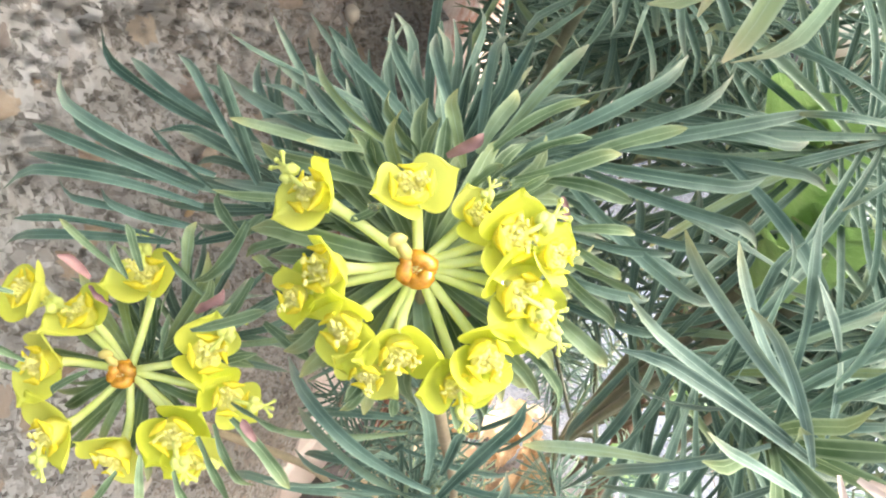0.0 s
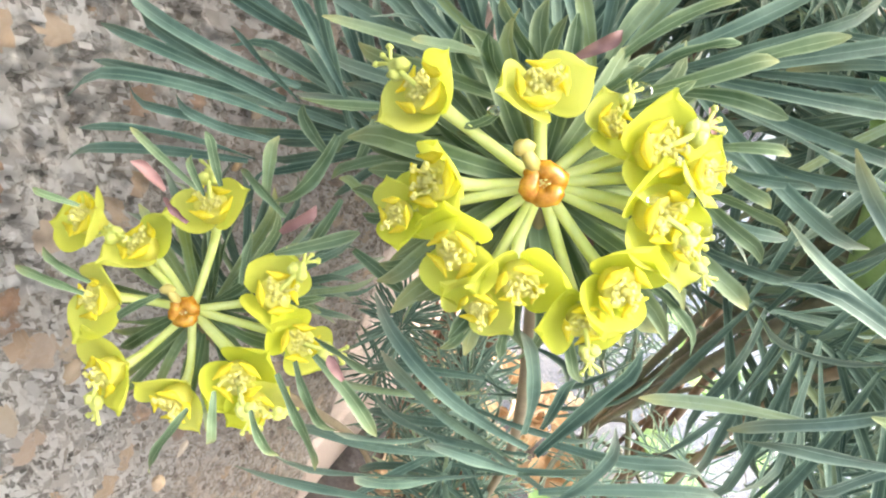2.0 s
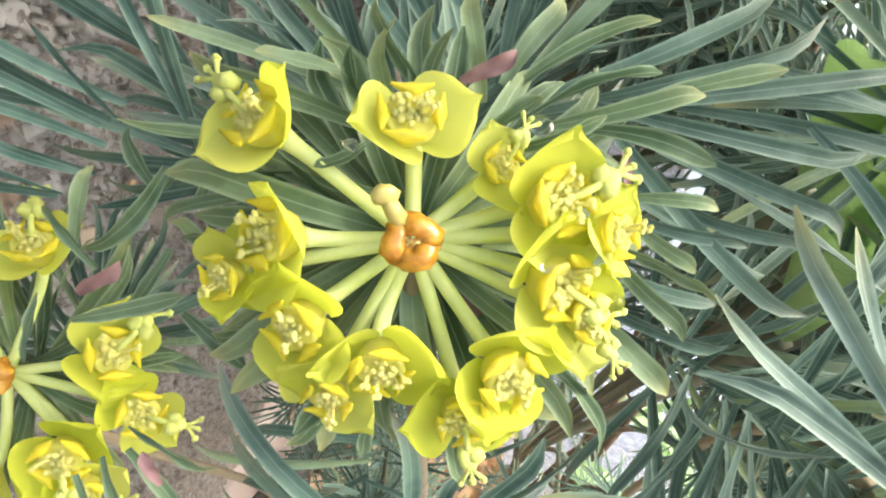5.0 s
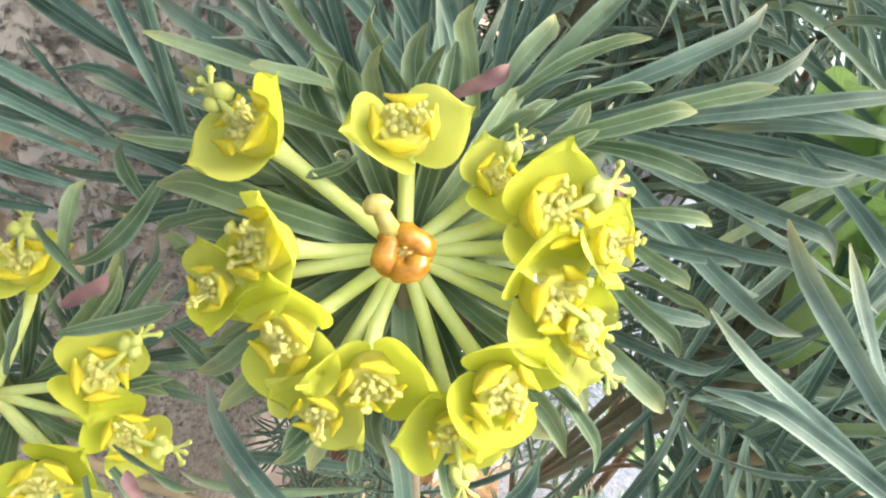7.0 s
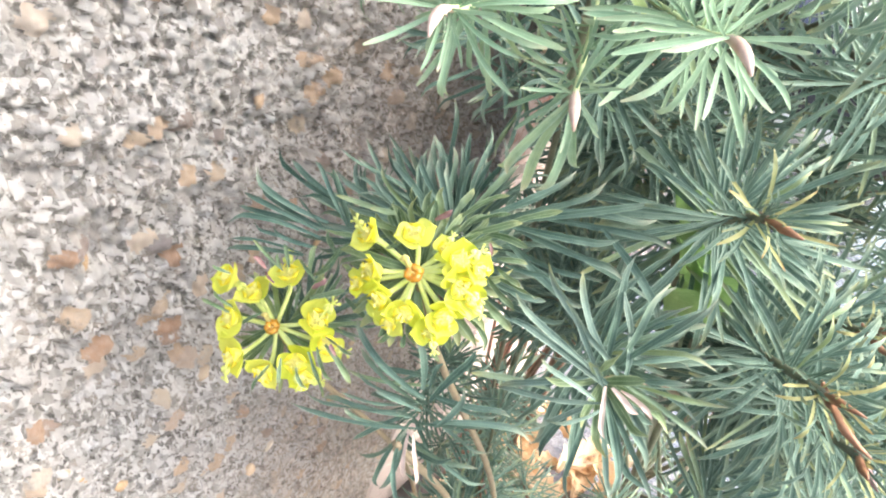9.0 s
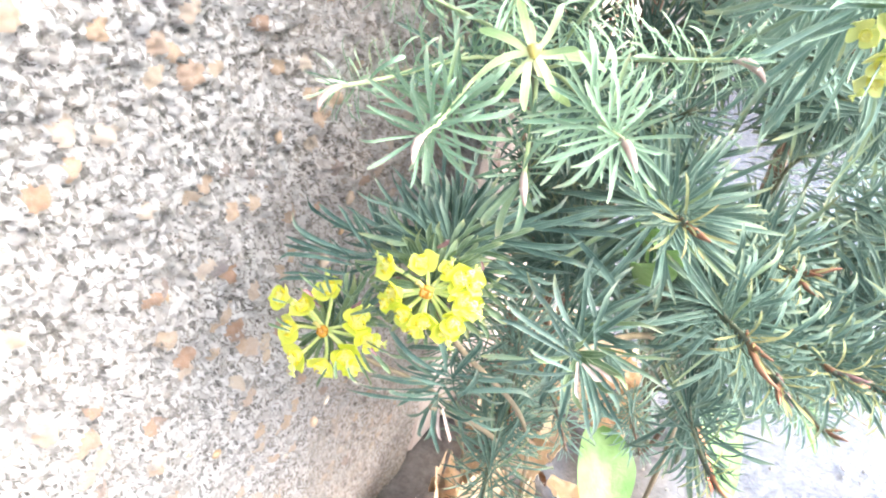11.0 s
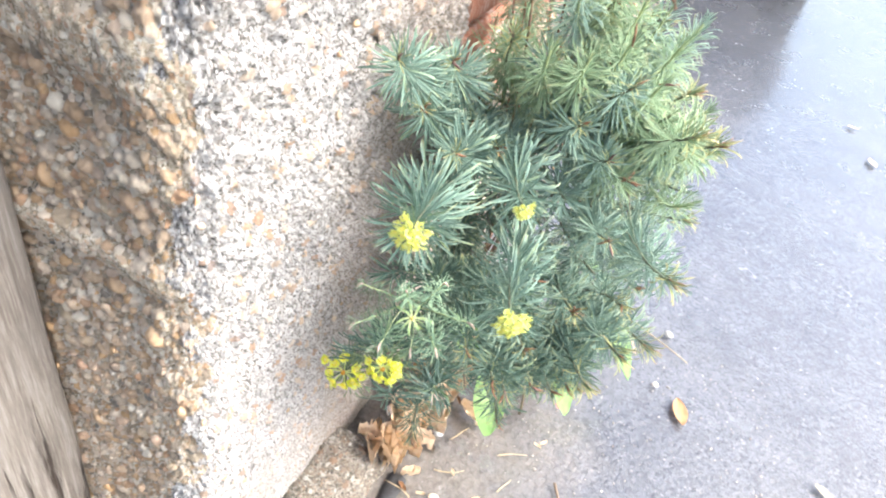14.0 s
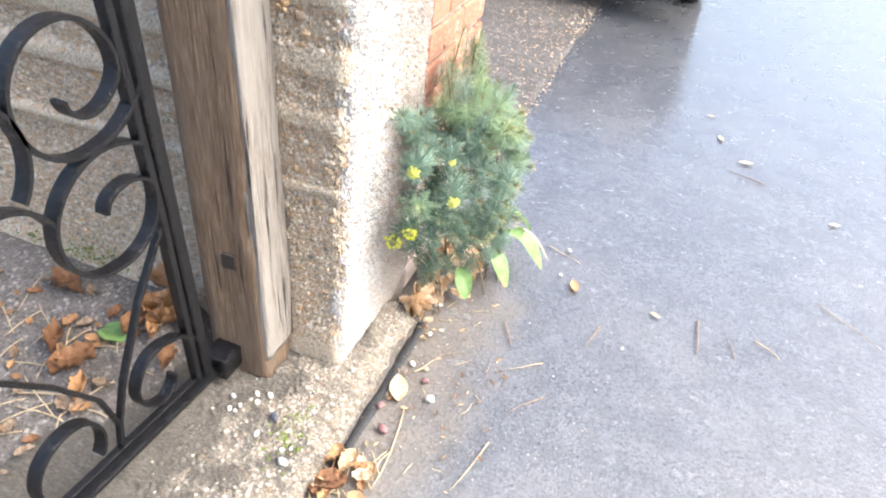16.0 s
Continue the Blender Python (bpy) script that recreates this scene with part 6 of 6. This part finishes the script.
def gate():
    g = empty("iron_gate", (GX, 0.0, 0.0), "black wrought-iron gate of flat scrolls hung on the post", "gate")
    line = lambda *p: np.concatenate([np.linspace(a, b, 8)[: None if k == len(p) - 2 else -1] for k, (a, b) in enumerate(zip(p[:-1], p[1:]))])
    bar("stile", line((-0.170, 0.085), (-0.256, 1.05)), g, 0.024, 0.024)
    bar("stile", line((-0.196, 0.10), (-0.228, 0.50), (-0.290, 1.05)), g, 0.014, 0.018)
    bar("bottom_rail", line((-0.118, 0.086), (-0.60, 0.130), (-1.3, 0.15)), g, 0.010, 0.036)
    bar("bottom_rail", line((-0.150, 0.108), (-0.60, 0.150), (-1.3, 0.17)), g, 0.006, 0.014)
    bar("scroll", spiral(-0.345, 0.755, -125, 345, (0.024, 0.055, 0.077, 0.073, 0.077, 0.085, 0.091, 0.099, 0.118)), g)
    bar("scroll", spiral(-0.320, 0.545, 122, -314, (0.018, 0.045, 0.085, 0.086, 0.078, 0.084, 0.100, 0.108, 0.113)), g)
    bar("scroll", spiral(-0.275, 0.200, -50, -384, (0.030, 0.055, 0.058, 0.070, 0.072, 0.062, 0.070, 0.118)), g)
    bar("scroll", spiral(-0.480, 0.205, 200, -40, (0.065, 0.066, 0.062, 0.056, 0.060)), g)
    bar("scroll", spiral(-0.515, 0.700, -40, 150, (0.095, 0.090, 0.085)), g)
    bar("scroll", spiral(-0.500, 0.560, 20, 130, (0.092, 0.085, 0.085)), g)
    bar("scroll", spiral(-0.345, 0.960, -60, 300, (0.100, 0.085, 0.080, 0.075)), g)
    bar("brace", line((-0.226, 0.485), (-0.300, 0.380), (-0.360, 0.260), (-0.385, 0.185), (-0.392, 0.130)), g, 0.008, 0.012)
    bar("arm", line((-0.60, 0.48), (-0.540, 0.430), (-0.472, 0.354), (-0.410, 0.265), (-0.388, 0.190)), g, 0.007, 0.012)
    hinge = part("hinge", box_mesh("hinge", (-0.020, -0.155, 0.075), (0.035, -0.098, 0.125), IRON, 0.006, 2), g, "rusty black hinge bracket on the post")
    bm = bmesh.new()
    bmesh.ops.create_cone(bm, cap_ends=True, segments=14, radius1=0.010, radius2=0.010, depth=0.05)
    part("pin", from_bm("pin", bm, IRON, True), hinge, m=pose(0.0, -0.165, 0.100))


gate()


# ---- broad-leaved weed at the plant's foot ----
def broad_leaf(base, tip, width, mat, sag=0.3, seed=0):
    rng = np.random.RandomState(seed)
    base, tip = np.asarray(base, float), np.asarray(tip, float)
    d = tip - base
    L = np.linalg.norm(d)
    side = np.cross(d, (0, 0, 1))
    side /= np.linalg.norm(side)
    verts, faces, nu, nv = [], [], 14, 7
    for i in range(nu):
        u = i / (nu - 1)
        w = width * (math.sin(math.pi * min(1.0, 0.05 + u * 0.93)) ** 0.6) * (0.72 + 0.38 * u)
        for j in range(nv):
            v = (j / (nv - 1) - 0.5) * 2
            p = base + d * u + np.array([0, 0, L * sag * math.sin(u * math.pi) + 0.22 * w * v * v + 0.05 * w * math.sin(9 * u + 5 * v)])
            verts.append(p + side * v * w / 2)
    faces = [(i * nv + j, i * nv + j + 1, (i + 1) * nv + j + 1, (i + 1) * nv + j) for i in range(nu - 1) for j in range(nv - 1)]
    return verts, faces


WEED_AT = np.array([0.16, 0.58, 0.0])
weed = empty("weed", WEED_AT, "bright green broad-leaved weed at the foot of the spurge", "plant")
for i, (b, t, w, mat, lab) in enumerate([((0.130, 0.385, 0.102), (0.165, 0.340, 0.048), 0.050, DOCK, "bright green broad leaf"), ((0.175, 0.455, 0.125), (0.246, 0.430, 0.052), 0.058, DOCK, ""), ((0.205, 0.560, 0.125), (0.310, 0.550, 0.050), 0.062, DOCK, ""), ((0.180, 0.660, 0.12), (0.235, 0.720, 0.045), 0.045, DOCK, ""), ((0.20, 0.64, 0.10), (0.315, 0.640, 0.020), 0.011, STRAW, "withered straw-coloured leaf"), ((0.205, 0.50, 0.06), (0.235, 0.455, 0.030), 0.014, DOCK_RED, "small red leaf"), ((0.20, 0.49, 0.16), (0.255, 0.430, 0.215), 0.036, DOCK, ""), ((0.123, 0.181, 0.366), (0.117, 0.165, 0.384), 0.013, DOCK, ""), ((0.130, 0.181, 0.364), (0.124, 0.165, 0.382), 0.013, DOCK, ""), ((0.131, 0.175, 0.345), (0.125, 0.159, 0.363), 0.013, DOCK, ""), ((0.137, 0.178, 0.351), (0.131, 0.162, 0.369), 0.013, DOCK, ""), ((0.130, 0.178, 0.355), (0.124, 0.162, 0.373), 0.013, DOCK, "")]):
    v, f = broad_leaf(b, t, w, mat, 0.18, i)
    part("broad_leaf", mesh_of("broad_leaf", np.asarray(v) - WEED_AT, f, mat), weed, lab)
    c = bezier((0.16, 0.58, 0.0), (0.16, 0.58, 0.04), np.asarray(b) - (np.asarray(t) - b) * 0.2, b, 8)
    vv, ff = tube(c - WEED_AT, [0.002] * 8, 5)
    part("stalk", mesh_of("stalk", vv, ff, STEM), weed)


# ---- litter on the ground ----
def dead_leaf(at, size, seed, mat, label, group="", lobed=True, rise=0.35, turn=None, slim=1.0):
    rng = np.random.RandomState(seed)
    lat = Lattice(seed + 300)
    nu, nv = 21, 15
    verts = []
    ang = rng.uniform(0, 6.28) if turn is None else turn
    for i in range(nu):
        u = i / (nu - 1)
        w = 0.5 * math.sin(math.pi * (0.04 + 0.94 * u)) ** 0.8 * (1.0 + (0.10 * math.sin(u * 17 + seed) + 0.08 * math.sin(u * 31 + 2 * seed) if lobed else 0.0))
        for j in range(nv):
            v = (j / (nv - 1) - 0.5) * 2
            z = rise * (abs(v) ** 1.6 * 0.45 + 0.5 * (float(lat.fbm(np.array(u * 7.5), np.array(v * 5.5 + 4), 4)) - 0.35))
            verts.append(((u - 0.5) * size, slim * v * w * size * (0.8 - 0.25 * rise), z * size))
    v = np.array(verts)
    v[:, 2] -= v[:, 2].min()
    c, s = math.cos(ang), math.sin(ang)
    v = np.stack([v[:, 0] * c - v[:, 1] * s, v[:, 0] * s + v[:, 1] * c, v[:, 2] + 0.0005], 1)
    faces = [(i * nv + j, i * nv + j + 1, (i + 1) * nv + j + 1, (i + 1) * nv + j) for i in range(nu - 1) for j in range(nv - 1)]
    ob = new("dead_leaf", mesh_of("dead_leaf", v, faces, mat))
    ob.location = at
    return tagged(ob, label, "leaf", group)


_dl = np.random.RandomState(15)
for i in range(34):
    dead_leaf((0.072 + _dl.uniform(-0.03, 0.04), 0.305 + _dl.uniform(-0.06, 0.05), 0.002 + 0.0014 * i), _dl.uniform(0.022, 0.050), 20 + i, DEAD, "crumpled tan dead leaf heaped at the wall foot", "dead leaves at the wall foot", True, 1.15, None, 0.7)
for i in range(40):
    dead_leaf((0.03 + 0.13 * _dl.rand(), _dl.uniform(0.36, 0.62), 0.002 + 0.0006 * i), _dl.uniform(0.025, 0.055), 700 + i, DEAD, "pale tan dead leaf heaped under the spurge", "dead leaves under the spurge", True, 0.6, None, 0.8)
for i, (x, y) in enumerate(((-0.47, -0.25), (-0.40, -0.13), (-0.33, -0.07), (-0.36, -0.10), (-0.52, -0.22), (-0.60, -0.10), (-0.30, -0.16), (-0.385, -0.065), (-0.41, -0.02), (-0.36, -0.12), (-0.345, -0.05), (-0.45, -0.25), (-0.40, -0.29), (-0.37, -0.03), (-0.39, -0.09))):
    dead_leaf((x, y, soil_top(x, y) + 0.003), 0.06 + 0.012 * (i % 3), 40 + i, DEAD_BROWN, "orange-brown dead leaf on the soil behind the gate", "dead leaves behind the gate", True, 0.9, None, 0.85)
dead_leaf((0.404, 0.588, 0.001), 0.050, 50, DEAD_BROWN, "pale orange dead leaf on the asphalt", lobed=False, rise=0.12, turn=1.9, slim=0.62)
dead_leaf((0.121, 0.040, 0.004), 0.075, 51, STRAW, "flat straw-coloured dead leaf by the threshold", lobed=False, rise=0.10, turn=1.95, slim=0.7)
for i, (x, y, s, a) in enumerate(((0.864, 1.666, 0.06, 0.3), (0.766, 1.844, 0.05, 1.9), (0.72, 2.06, 0.035, 0.2), (0.625, 0.57, 0.030, -0.5), (1.15, 1.35, 0.04, 0.4))):
    dead_leaf((x, y, 0.001), s, 60 + i, STRAW, "small pale dead leaf on the wet asphalt", "scattered leaves", False, 0.12, a, 0.6)
for i in range(30):
    dead_leaf((_dl.uniform(0.075, 0.16), _dl.uniform(-0.45, -0.16), 0.002), _dl.uniform(0.025, 0.055), 80 + i, DEAD_BROWN if i % 2 else DEAD, "crumpled brown dead leaf along the threshold edge", "dead leaves along the threshold", True, 0.7)
for i in range(80):
    x, y = _dl.uniform(-0.85, -0.33), _dl.uniform(-0.6, -0.08)
    dead_leaf((x, y, soil_top(x, y) + 0.002), _dl.uniform(0.015, 0.04), 100 + i, TWIG if i % 2 else DEAD_BROWN, "small broken dead leaf on the soil", "leaf scraps behind the gate", True, 0.6)
_sc = np.random.RandomState(61)
for i in range(46):
    dead_leaf((0.10 + 0.24 * _sc.rand() ** 1.7, _sc.uniform(-0.20, 0.42), 0.001), _sc.uniform(0.007, 0.018), 400 + i, (TWIG, DEAD, DEAD_BROWN, STRAW)[i % 4], "tiny scrap of dead leaf on the silty asphalt", "leaf scraps at the wall foot", True, 0.5, None, 0.6)
v, f = broad_leaf((-0.47, -0.15, 0.085), (-0.405, -0.165, 0.090), 0.06, DOCK, 0.1, 3)
tagged(new("green_leaf", mesh_of("green_leaf", v, f, DOCK)), "fallen pale green leaf on the soil behind the gate", "leaf")


def twig(a, b, r, mat, label, seed, category="twig", group="twigs on the drive"):
    rng = np.random.RandomState(seed)
    a, b = np.array([*a, r]), np.array([*b, r])
    d = np.linalg.norm(b - a)
    k = rng.normal(size=(2, 3)) * d * 0.07 * np.array([1, 1, 0])
    c = bezier(a, a + (b - a) * 0.33 + k[0], a + (b - a) * 0.66 + k[1] + (0, 0, r * 1.5), b, 10)
    v, f = tube(c, np.linspace(r, r * 0.5, 10), 6)
    tagged(new("twig" if category == "twig" else "straw_stalk", mesh_of("twig", v, f, mat)), label, category, group)


for i, (a, b, r, s) in enumerate([((0.495, 0.454), (0.475, 0.365), 0.0026, 0), ((0.734, 0.602), (0.737, 0.465), 0.0026, 0), ((0.878, 0.592), (0.936, 0.547), 0.0024, 1), ((0.343, -0.011), (0.307, -0.15), 0.0018, 1), ((0.153, -0.005), (0.172, -0.212), 0.0017, 1), ((0.393, 0.261), (0.325, 0.207), 0.0018, 1), ((0.933, 1.519), (0.802, 1.558), 0.0024, 0), ((0.829, 0.50), (0.812, 0.56), 0.0018, 0), ((0.30, 0.74), (0.40, 0.70), 0.0016, 1), ((0.16, 0.16), (0.21, 0.21), 0.002, 0), ((0.13, 0.10), (0.17, 0.17), 0.0018, 1), ((0.42, 0.16), (0.36, 0.08), 0.0018, 0), ((1.05, 0.85), (1.20, 0.72), 0.0014, 1), ((0.27, 0.36), (0.31, 0.28), 0.0022, 0)]):
    twig(a, b, r, STRAW if s else TWIG, "pale dry stalk lying on the ground" if s else "brown twig lying on the ground", 70 + i, "stalk" if s else "twig")

_st = np.random.RandomState(33)
for i in range(80):
    x, y = 0.075 + 0.10 * _st.rand() ** 1.4, _st.uniform(-0.48, -0.15)
    a = _st.uniform(0, 3.14)
    L = _st.uniform(0.02, 0.06)
    twig((x, y), (x + L * math.cos(a), y + L * math.sin(a)), 0.0015, STRAW if i % 3 else DEAD, "dry straw heaped along the threshold edge", 300 + i, "straw", "straw along the threshold")
for i in range(24):
    x, y = 0.10 + 0.22 * _st.rand() ** 1.3, _st.uniform(-0.16, 0.36)
    a, L = _st.uniform(0, 3.14), _st.uniform(0.015, 0.045)
    twig((x, y), (x + L * math.cos(a), y + L * math.sin(a)), 0.0011, STRAW if i % 2 else TWIG, "short dry stalk on the silty asphalt", 500 + i, "straw", "straw at the wall foot")
for i in range(60):
    x, y = _st.uniform(-0.68, -0.36), -0.58 + 0.40 * _st.rand() ** 1.5
    a, L = _st.uniform(0, 3.14), _st.uniform(0.03, 0.12)
    run = [(x + q * L * math.cos(a + w), y + q * L * math.sin(a + w)) for q, w in ((0, 0), (0.3, 0), (0.7, 0.08), (1, 0))]
    v, f = tube(bezier(*((p, q, soil_top(p, q) + lift) for (p, q), lift in zip(run, (0.002, 0.007, 0.006, 0.002))), 8), [0.0014] * 8, 5)
    tagged(new("straw_stalk", mesh_of("straw_stalk", v, f, STRAW)), "dry straw on the soil behind the gate", "straw", "straw behind the gate")


def stone(at, r, mat, label, seed, group="loose stones"):
    rng = np.random.RandomState(seed)
    v, f = pebbles(rng, [(0, 0, 0)], [(0, 0, 1)], [r], ICO2, (0.5, 0.75))
    ob = new("stone", mesh_of("stone", v, f, mat))
    ob.location = (at[0], at[1], at[2] + r * 0.4)
    tagged(ob, label, "stone", group)


FLINT = plain("grey_flint", (0.05, 0.055, 0.07), (0.12, 0.12, 0.14), 0.35, 90, 0.0003)
PURPLE = plain("purple_stone", (0.16, 0.07, 0.07), (0.26, 0.14, 0.13), 0.45, 90, 0.0003)
for i, (x, y, z, r, mat, lab) in enumerate([(-0.086, -0.135, 0.052, 0.008, WHITE_STONE, "white stone"), (-0.111, -0.142, 0.052, 0.007, WHITE_STONE, "white stone"), (-0.05, -0.178, 0.052, 0.012, FLINT, "dark grey flint"), (-0.139, -0.195, 0.052, 0.006, WHITE_STONE, "white stone"), (-0.15, -0.165, 0.052, 0.006, WHITE_STONE, "white stone"), (-0.125, -0.18, 0.052, 0.005, WHITE_STONE, "white stone"), (-0.06, -0.225, 0.052, 0.007, WHITE_STONE, "white stone"), (-0.10, -0.16, 0.052, 0.006, STONE_O, "brown flint"), (0.016, -0.258, 0.050, 0.011, WHITE_STONE, "white stone"), (0.0, -0.235, 0.050, 0.006, WHITE_STONE, "white stone"), (0.03, 0.002, 0.050, 0.006, WHITE_STONE, "white stone")]):
    stone((x, y, z), r, mat, lab + " lying on the threshold", 90 + i, "stones on the threshold")
for i, (x, y, r, mat, lab) in enumerate([(0.193, 0.04, 0.012, WHITE_STONE, "white stone"), (0.135, -0.075, 0.012, PURPLE, "purple-brown stone"), (0.165, 0.085, 0.010, PURPLE, "purple-grey stone"), (0.105, -0.02, 0.009, PURPLE, "purple-brown stone"), (0.106, 0.341, 0.007, WHITE_STONE, "white stone"), (0.12, 0.23, 0.007, WHITE_STONE, "pale stone"), (0.14, 0.255, 0.006, STONE_O, "brown stone"), (0.155, 0.12, 0.006, STONE_O, "brown stone"), (0.358, 0.745, 0.008, WHITE_STONE, "white stone"), (0.359, 0.618, 0.005, WHITE_STONE, "white stone"), (0.12, 0.12, 0.008, WHITE_STONE, "pale stone"), (0.56, 0.40, 0.005, WHITE_STONE, "white stone")]):
    stone((x, y, 0.001), r, mat, lab + " lying on the ground", 120 + i, "loose stones on the ground")
_gr = np.random.RandomState(44)
pl = [(abs(_gr.normal()) * 0.16 + 0.07, _gr.uniform(-0.5, 0.7), 0.001) for _ in range(300)] + [(_gr.uniform(0.12, 0.55), _gr.uniform(-0.1, 0.75), -0.001) for _ in range(500)] + [(_gr.uniform(0.0, 1.6), _gr.uniform(-0.4, 2.6), -0.003) for _ in range(60)] + [(_gr.uniform(-0.9, -0.42), _gr.uniform(-0.7, 0.0), 0.038) for _ in range(200)]
v, f = pebbles(_gr, pl, [(0, 0, 1)] * len(pl), [0.0009 * 2.8 ** (_gr.rand() ** 1.5) for _ in pl], ICO1, (0.5, 0.9))
tagged(new("grit", mesh_of("grit", v, f, GRIT)), "loose pale grit and small stones on the ground", "grit", kind="stuff")

pl = [(_gr.uniform(-0.45, 0.03), _gr.uniform(0.92, 3.4), 0.011) for _ in range(1500)]
v, f = pebbles(_gr, pl, [(0, 0, 1)] * len(pl), [0.0028 * 2.8 ** (_gr.rand() ** 1.3) for _ in pl], ICO1, (0.4, 0.7))
tagged(new("gravel", mesh_of("gravel", v, f, STONE)), "pale and brown gravel bared in the old asphalt", "gravel", kind="stuff")

# moss on the threshold and the garden wall's foot
v, f = pebbles(_gr, [(_gr.normal() * 0.02 - 0.01, _gr.normal() * 0.03 - 0.19, 0.051) for _ in range(130)] + [(-0.62 + _gr.normal() * 0.10, -0.008, 0.10 + abs(_gr.normal()) * 0.035) for _ in range(240)], [(0, 0, 1)] * 370, [0.0015 + 0.003 * _gr.rand() for _ in range(370)], ICO1)
tagged(new("moss", mesh_of("moss", v, f, MOSS)), "low green moss on the concrete", "moss", kind="stuff")


# ---- water drops hanging on the flower heads and leaves ----
for i, (x, y, h, r) in enumerate(((-3.45, -1.15, -0.004, 0.00085), (-1.10, 1.62, -0.001, 0.0005), (2.30, 2.10, -0.003, 0.0009), (3.65, -1.05, -0.002, 0.0008), (-0.15, -0.75, -0.006, 0.0006), (2.25, -0.35, 0.002, 0.0005))):
    p = HUB_B + 0.00369 * (x * R_B + y * U_B) + AX_B * h
    v, f = pebbles(np.random.RandomState(500 + i), [(0, 0, 0)], [(0, 0, 1)], [r], ICO2, (0.9, 1.0))
    ob = new("water_drop", mesh_of("water_drop", v, f, DROP))
    ob.location = p
    tagged(ob, "clear water drop clinging to the flower head", "water drop", "water drops")


# ---- black strip along the threshold, and pebbles bedded in its edge ----
def joint():
    lat = Lattice(61)
    y = np.linspace(-0.22, 0.26, 140)
    w = 0.006 + 0.012 * lat.fbm(y * 22, y * 0 + 1.0, 4)
    verts, k = [], 6
    for yy, ww in zip(y, w):
        for q in range(k):
            a = math.pi * q / (k - 1)
            verts.append((0.074 - ww * math.cos(a) * 0.9 + 0.016, yy, -0.002 + 0.004 * math.sin(a) * (0.6 + 0.8 * float(lat.at(np.array(yy * 90), np.array(q * 1.7))))))
    faces = [(i * k + q, i * k + q + 1, (i + 1) * k + q + 1, (i + 1) * k + q) for i in range(len(y) - 1) for q in range(k - 1)]
    tagged(new("joint", mesh_of("joint", verts, faces, plain("black_strip", (0.010, 0.010, 0.011), (0.03, 0.03, 0.032), 0.6, 200, 0.0006))), "thin black strip along the concrete threshold", "joint", kind="structure")


joint()
_pb = np.random.RandomState(71)
at = [(0.055 - abs(_pb.normal()) * 0.10, _pb.uniform(-0.62, -0.08), 0.051) for _ in range(170)]
at = [(x, y, z - 0.006 * max(0.0, (x - 0.03) / 0.03)) for x, y, z in at]
v, f = pebbles(_pb, at, [(0, 0, 1)] * len(at), [0.0022 * 2.4 ** _pb.rand() for _ in at], ICO1, (0.45, 0.8))
tagged(new("threshold_pebbles", mesh_of("threshold_pebbles", v, f, STONE_PALE)), "pale pebbles bedded in the concrete threshold", "pebbles", kind="stuff")
